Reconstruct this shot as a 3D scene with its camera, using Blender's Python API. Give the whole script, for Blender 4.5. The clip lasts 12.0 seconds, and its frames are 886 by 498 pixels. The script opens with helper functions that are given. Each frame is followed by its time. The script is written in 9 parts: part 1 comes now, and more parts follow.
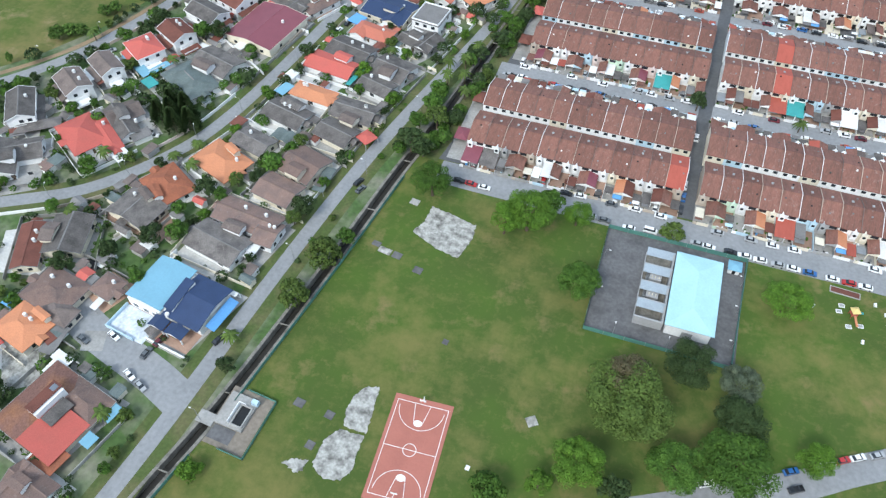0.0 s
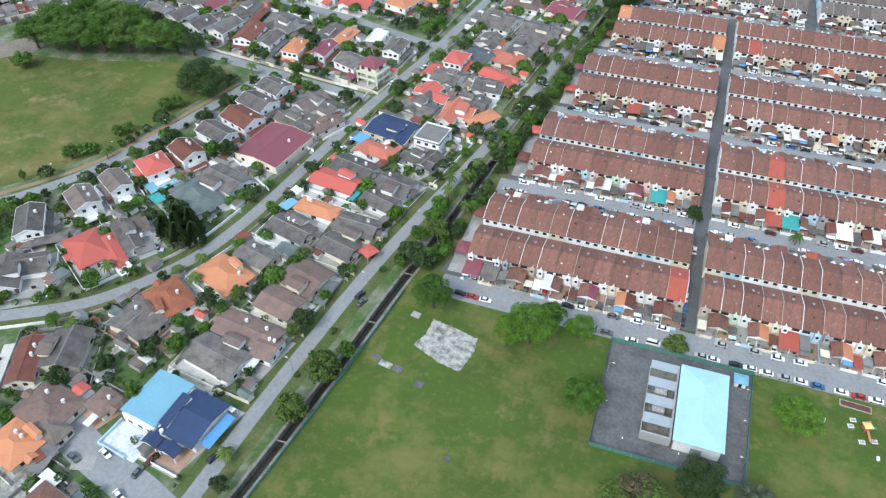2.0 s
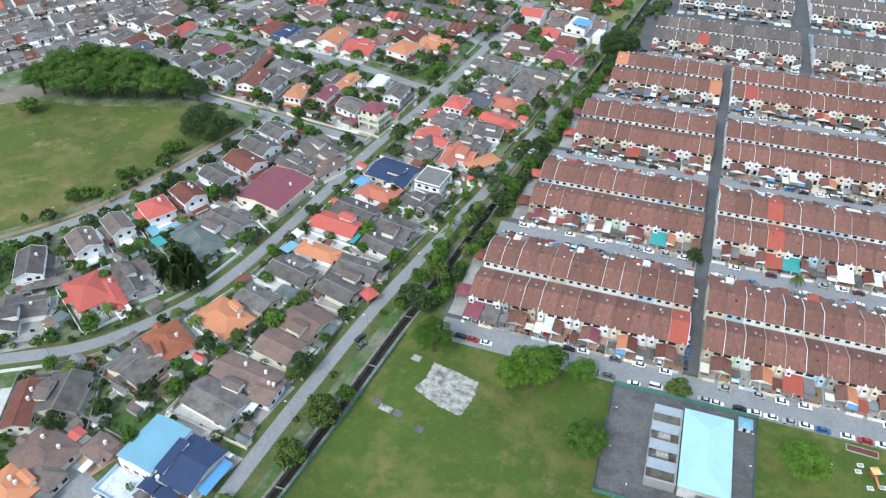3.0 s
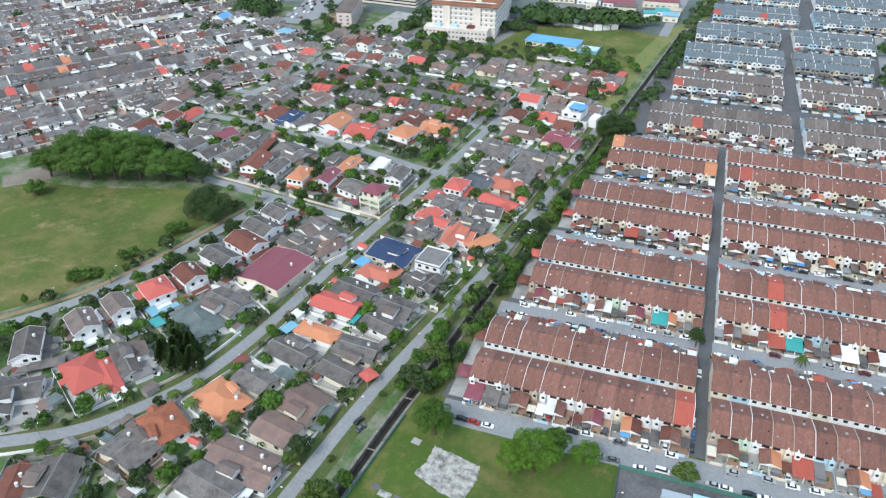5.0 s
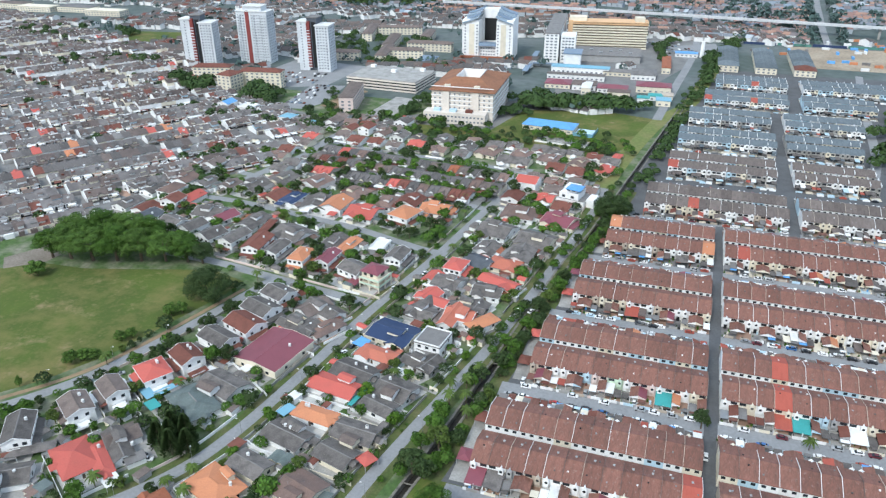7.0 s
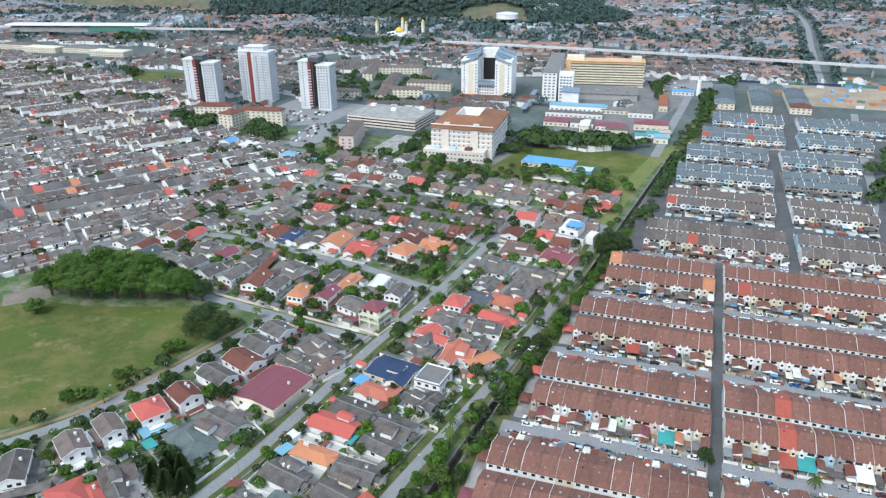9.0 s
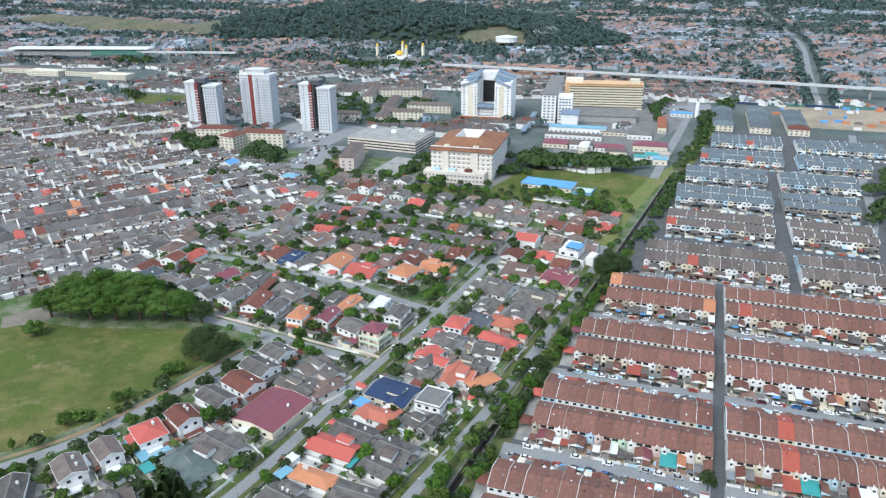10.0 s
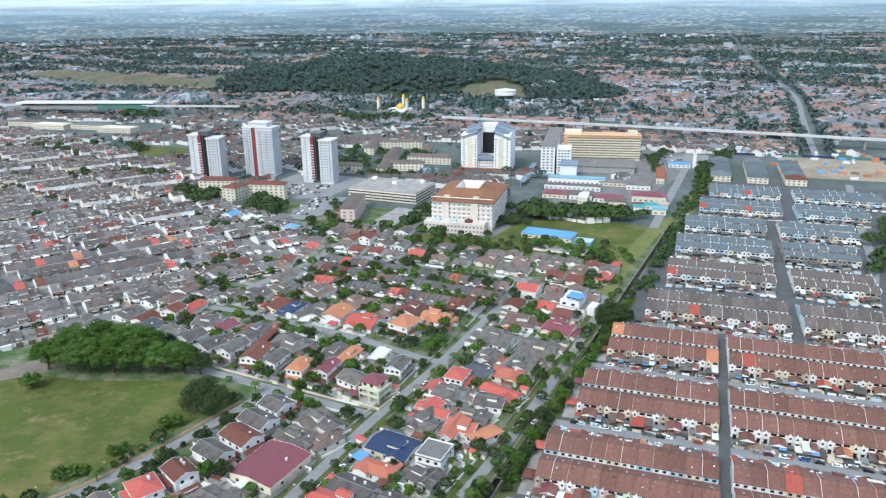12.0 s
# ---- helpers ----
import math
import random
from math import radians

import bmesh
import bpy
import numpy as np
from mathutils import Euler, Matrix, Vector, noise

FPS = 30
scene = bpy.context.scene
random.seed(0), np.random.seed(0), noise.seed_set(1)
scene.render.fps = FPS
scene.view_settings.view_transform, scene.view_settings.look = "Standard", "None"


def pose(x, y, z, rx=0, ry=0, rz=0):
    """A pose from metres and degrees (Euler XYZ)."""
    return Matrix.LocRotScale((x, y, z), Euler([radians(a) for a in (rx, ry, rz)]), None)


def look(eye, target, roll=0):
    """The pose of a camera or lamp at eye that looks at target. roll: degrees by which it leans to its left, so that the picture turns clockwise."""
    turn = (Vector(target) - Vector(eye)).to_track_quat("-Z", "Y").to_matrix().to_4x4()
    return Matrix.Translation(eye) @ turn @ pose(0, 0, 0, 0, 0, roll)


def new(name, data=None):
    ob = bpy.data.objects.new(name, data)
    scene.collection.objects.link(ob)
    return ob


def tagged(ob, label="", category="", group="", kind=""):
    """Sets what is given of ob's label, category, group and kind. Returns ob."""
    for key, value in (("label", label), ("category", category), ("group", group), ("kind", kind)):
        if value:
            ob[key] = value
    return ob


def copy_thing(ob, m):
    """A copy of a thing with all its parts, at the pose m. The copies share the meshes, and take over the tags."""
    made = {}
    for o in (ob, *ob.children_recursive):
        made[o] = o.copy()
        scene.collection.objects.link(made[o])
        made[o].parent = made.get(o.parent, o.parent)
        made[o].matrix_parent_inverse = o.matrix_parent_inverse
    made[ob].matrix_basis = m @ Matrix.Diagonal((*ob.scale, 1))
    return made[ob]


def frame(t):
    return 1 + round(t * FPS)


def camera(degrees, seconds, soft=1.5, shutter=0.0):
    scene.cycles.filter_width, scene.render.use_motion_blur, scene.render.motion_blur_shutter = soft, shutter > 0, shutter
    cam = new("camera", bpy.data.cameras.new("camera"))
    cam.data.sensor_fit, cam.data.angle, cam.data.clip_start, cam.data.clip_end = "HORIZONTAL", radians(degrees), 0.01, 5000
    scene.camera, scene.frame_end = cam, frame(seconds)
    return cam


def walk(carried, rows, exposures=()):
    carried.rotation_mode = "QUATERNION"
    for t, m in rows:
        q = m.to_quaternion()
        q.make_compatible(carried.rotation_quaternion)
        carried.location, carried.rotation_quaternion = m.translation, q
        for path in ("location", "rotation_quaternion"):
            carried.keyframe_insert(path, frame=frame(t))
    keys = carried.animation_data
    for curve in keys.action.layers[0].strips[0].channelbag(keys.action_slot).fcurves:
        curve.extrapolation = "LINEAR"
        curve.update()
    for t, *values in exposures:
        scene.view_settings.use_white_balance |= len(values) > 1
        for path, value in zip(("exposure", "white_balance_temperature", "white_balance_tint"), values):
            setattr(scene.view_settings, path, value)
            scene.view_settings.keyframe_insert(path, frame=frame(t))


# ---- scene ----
CAM_H = 190.0
cam = camera(62.5, 12.0, soft=1.3)
walk(cam, [
    (0.0, pose(0, 0, CAM_H, 38.125, -0.24, 18.72)),
    (0.1, pose(0, 0, CAM_H, 38.26, -0.24, 18.72)),
    (0.2, pose(0, 0, CAM_H, 38.57, -0.23, 18.71)),
    (0.3, pose(0, 0, CAM_H, 38.95, -0.22, 18.71)),
    (0.4, pose(0, 0, CAM_H, 41.93, -0.20, 18.69)),
    (0.5, pose(0, 0, CAM_H, 42.283, -0.20, 18.69)),
    (1.0, pose(0, 0, CAM_H, 43.872, -0.18, 18.69)),
    (1.5, pose(0, 0, CAM_H, 45.473, -0.13, 18.69)),
    (2.0, pose(0, 0, CAM_H, 46.949, -0.07, 18.67)),
    (2.5, pose(0, 0, CAM_H, 48.738, -0.03, 18.67)),
    (3.0, pose(0, 0, CAM_H, 50.297, 0.00, 18.66)),
    (5.0, pose(0, 0, CAM_H, 56.559, 0.09, 18.62)),
    (5.5, pose(0, 0, CAM_H, 58.111, 0.12, 18.61)),
    (6.0, pose(0, 0, CAM_H, 59.594, 0.15, 18.59)),
    (6.5, pose(0, 0, CAM_H, 61.162, 0.17, 18.57)),
    (7.0, pose(0, 0, CAM_H, 62.817, 0.20, 18.52)),
    (7.2, pose(0, 0, CAM_H, 63.455, 0.22, 18.50)),
    (8.8, pose(0, 0, CAM_H, 65.483, 0.31, 18.454)),
    (9.0, pose(0, 0, CAM_H, 65.692, 0.323, 18.451)),
    (9.5, pose(0, 0, CAM_H, 66.489, 0.36, 18.441)),
    (10.0, pose(0, 0, CAM_H, 67.371, 0.39, 18.429)),
    (10.5, pose(0, 0, CAM_H, 68.364, 0.437, 18.421)),
    (11.0, pose(0, 0, CAM_H, 69.424, 0.48, 18.417)),
    (11.5, pose(0, 0, CAM_H, 70.427, 0.52, 18.416)),
    (12.0, pose(0, 0, CAM_H, 71.310, 0.568, 18.408)),
], [(0.0, 0.44), (3.2, 0.43), (7.0, 0.36), (12.0, 0.34)])

# ---- sky and sun: a bright overcast day ----
SUN_EL, SUN_AZ = radians(46), radians(195)
world = bpy.data.worlds.new("overcast_sky")
scene.world = world
world.use_nodes = True
wn = world.node_tree.nodes
sky = wn.new("ShaderNodeTexSky")
sky.sky_type, sky.sun_disc = "NISHITA", False
sky.sun_elevation, sky.sun_rotation = SUN_EL, SUN_AZ
sky.dust_density, sky.air_density = 4.0, 1.0
cloud = wn.new("ShaderNodeMix")
cloud.data_type = "RGBA"
cloud.inputs["Factor"].default_value = 0.6
cloud.inputs["B"].default_value = (5.1, 6.7, 8.5, 1)
world.node_tree.links.new(sky.outputs[0], cloud.inputs["A"])
world.node_tree.links.new(cloud.outputs["Result"], wn["Background"].inputs["Color"])
wn["Background"].inputs["Strength"].default_value = 0.15
sun_data = bpy.data.lights.new("sun", "SUN")
sun_data.energy, sun_data.angle, sun_data.color = 1.8, radians(16), (0.94, 1.0, 0.985)
sun = new("sun", sun_data)
sun.matrix_world = look((math.sin(SUN_AZ) * 100, math.cos(SUN_AZ) * 100, 100 * math.tan(SUN_EL)), (0, 0, 0))


# ---- materials ----
def mat(name, col, rough=0.85, var=0.18, scale=0.25, fine=3.0, rnd=0.0, bump=0.0, metal=0.0, tint=None, island=0.0, stretch=None, spots=0.0):
    """A weathered surface: broad stains and fine grain over a base colour, with a second colour where it is worn."""
    m = bpy.data.materials.new(name)
    m.use_nodes = True
    n, l = m.node_tree.nodes, m.node_tree.links
    bsdf = n["Principled BSDF"]
    bsdf.inputs["Roughness"].default_value, bsdf.inputs["Metallic"].default_value = rough, metal
    bsdf.inputs["Specular IOR Level"].default_value = 0.3
    if stretch:
        tc = n.new("ShaderNodeTexCoord")
        mp = n.new("ShaderNodeMapping")
        mp.inputs["Scale"].default_value = stretch
        l.new(tc.outputs["Object"], mp.inputs[0])
        src = mp.outputs[0]
    else:
        src = n.new("ShaderNodeNewGeometry").outputs["Position"]
    broad, grain = n.new("ShaderNodeTexNoise"), n.new("ShaderNodeTexNoise")
    for node, s, d in ((broad, scale, 4), (grain, fine, 3)):
        node.inputs["Scale"].default_value, node.inputs["Detail"].default_value = s, d
        l.new(src, node.inputs["Vector"])
    if max(col) < 0.62:
        col = tuple(c * 0.82 for c in col)
        tint = tint and tuple(c * 0.82 for c in tint)
    second = tint or tuple(c * 0.55 for c in col)
    ramp = n.new("ShaderNodeMapRange")
    ramp.inputs["From Min"].default_value, ramp.inputs["From Max"].default_value = 0.42, 0.72
    l.new(broad.outputs["Fac"], ramp.inputs["Value"])
    amount = n.new("ShaderNodeMath")
    amount.operation, amount.inputs[1].default_value = "MULTIPLY", min(1.0, var * 3)
    l.new(ramp.outputs[0], amount.inputs[0])
    mix = n.new("ShaderNodeMix")
    mix.data_type = "RGBA"
    mix.inputs["A"].default_value, mix.inputs["B"].default_value = (*col, 1), (*second, 1)
    l.new(amount.outputs[0], mix.inputs["Factor"])
    worn = mix.outputs["Result"]
    if spots:
        # pale lichen and patched tiles
        lichen, edge, blend = n.new("ShaderNodeTexNoise"), n.new("ShaderNodeMapRange"), n.new("ShaderNodeMix")
        lichen.inputs["Scale"].default_value, lichen.inputs["Detail"].default_value = 0.75, 5.0
        lichen.inputs["Roughness"].default_value = 0.7
        l.new(n.new("ShaderNodeNewGeometry").outputs["Position"], lichen.inputs["Vector"])
        edge.inputs["From Min"].default_value, edge.inputs["From Max"].default_value, edge.inputs["To Max"].default_value = 0.58, 0.76, spots
        l.new(lichen.outputs["Fac"], edge.inputs["Value"])
        blend.data_type = "RGBA"
        blend.inputs["B"].default_value = (0.36, 0.32, 0.29, 1)
        l.new(worn, blend.inputs["A"])
        l.new(edge.outputs[0], blend.inputs["Factor"])
        worn = blend.outputs["Result"]
    value = n.new("ShaderNodeMapRange")
    value.inputs["To Min"].default_value, value.inputs["To Max"].default_value = 1 - var * 1.6, 1 + var * 1.6
    l.new(grain.outputs["Fac"], value.inputs["Value"])
    out = value.outputs[0]
    for amount_, node_name, socket in ((rnd, "ShaderNodeObjectInfo", "Random"), (island, "ShaderNodeNewGeometry", "Random Per Island")):
        if amount_:
            info, mr, mul = n.new(node_name), n.new("ShaderNodeMapRange"), n.new("ShaderNodeMath")
            mr.inputs["To Min"].default_value, mr.inputs["To Max"].default_value = 1 - amount_, 1 + amount_
            mul.operation = "MULTIPLY"
            l.new(info.outputs[socket], mr.inputs["Value"])
            l.new(mr.outputs[0], mul.inputs[0])
            l.new(out, mul.inputs[1])
            out = mul.outputs[0]
    scaled = n.new("ShaderNodeVectorMath")
    scaled.operation = "SCALE"
    l.new(worn, scaled.inputs[0])
    l.new(out, scaled.inputs["Scale"])
    l.new(scaled.outputs[0], bsdf.inputs["Base Color"])
    if bump:
        b = n.new("ShaderNodeBump")
        b.inputs["Strength"].default_value, b.inputs["Distance"].default_value = bump, 0.05
        l.new(grain.outputs["Fac"], b.inputs["Height"])
        l.new(b.outputs[0], bsdf.inputs["Normal"])
    return m


def leaf_mat(name, col, tint):
    m = mat(name, col, 0.7, 0.26, 0.45, 1.5, 0.15, tint=tint, island=0.22)
    m.node_tree.nodes["Principled BSDF"].inputs["Specular IOR Level"].default_value = 0.15
    return m


def glass_mat(name, col):
    m = mat(name, col, 0.12, 0.1, 0.5, 2.0)
    m.node_tree.nodes["Principled BSDF"].inputs["Specular IOR Level"].default_value = 0.5
    return m


def turf_mat(name, green, lush, straw, bare, amount):
    """Mown grass: lush and thin areas, straw-coloured worn patches and a few bare spots."""
    m = bpy.data.materials.new(name)
    m.use_nodes = True
    n, l = m.node_tree.nodes, m.node_tree.links
    bsdf = n["Principled BSDF"]
    bsdf.inputs["Roughness"].default_value, bsdf.inputs["Specular IOR Level"].default_value = 0.95, 0.15
    src = n.new("ShaderNodeNewGeometry").outputs["Position"]
    out = None
    for col, scale, detail, lo, hi, top in ((lush, 0.022, 3, 0.42, 0.62, 1.0), (straw, 0.035, 9, 0.53 - amount, 0.70 - amount, 0.85), (bare, 0.075, 8, 0.585 - amount * 0.5, 0.70, 0.8), (straw, 0.45, 5, 0.52, 0.8, 0.6)):
        nz, mr, mix = n.new("ShaderNodeTexNoise"), n.new("ShaderNodeMapRange"), n.new("ShaderNodeMix")
        nz.inputs["Scale"].default_value, nz.inputs["Detail"].default_value, nz.inputs["Roughness"].default_value = scale, detail, 0.68
        l.new(src, nz.inputs["Vector"])
        for key, v_ in (("From Min", lo), ("From Max", hi), ("To Max", top)):
            mr.inputs[key].default_value = v_
        l.new(nz.outputs["Fac"], mr.inputs["Value"])
        mix.data_type = "RGBA"
        mix.inputs["B"].default_value = (*col, 1)
        if out:
            l.new(out, mix.inputs["A"])
        else:
            mix.inputs["A"].default_value = (*green, 1)
        l.new(mr.outputs[0], mix.inputs["Factor"])
        out = mix.outputs["Result"]
    l.new(out, bsdf.inputs["Base Color"])
    return m


ROOF_STRETCH = (0.9, 0.22, 0.4)
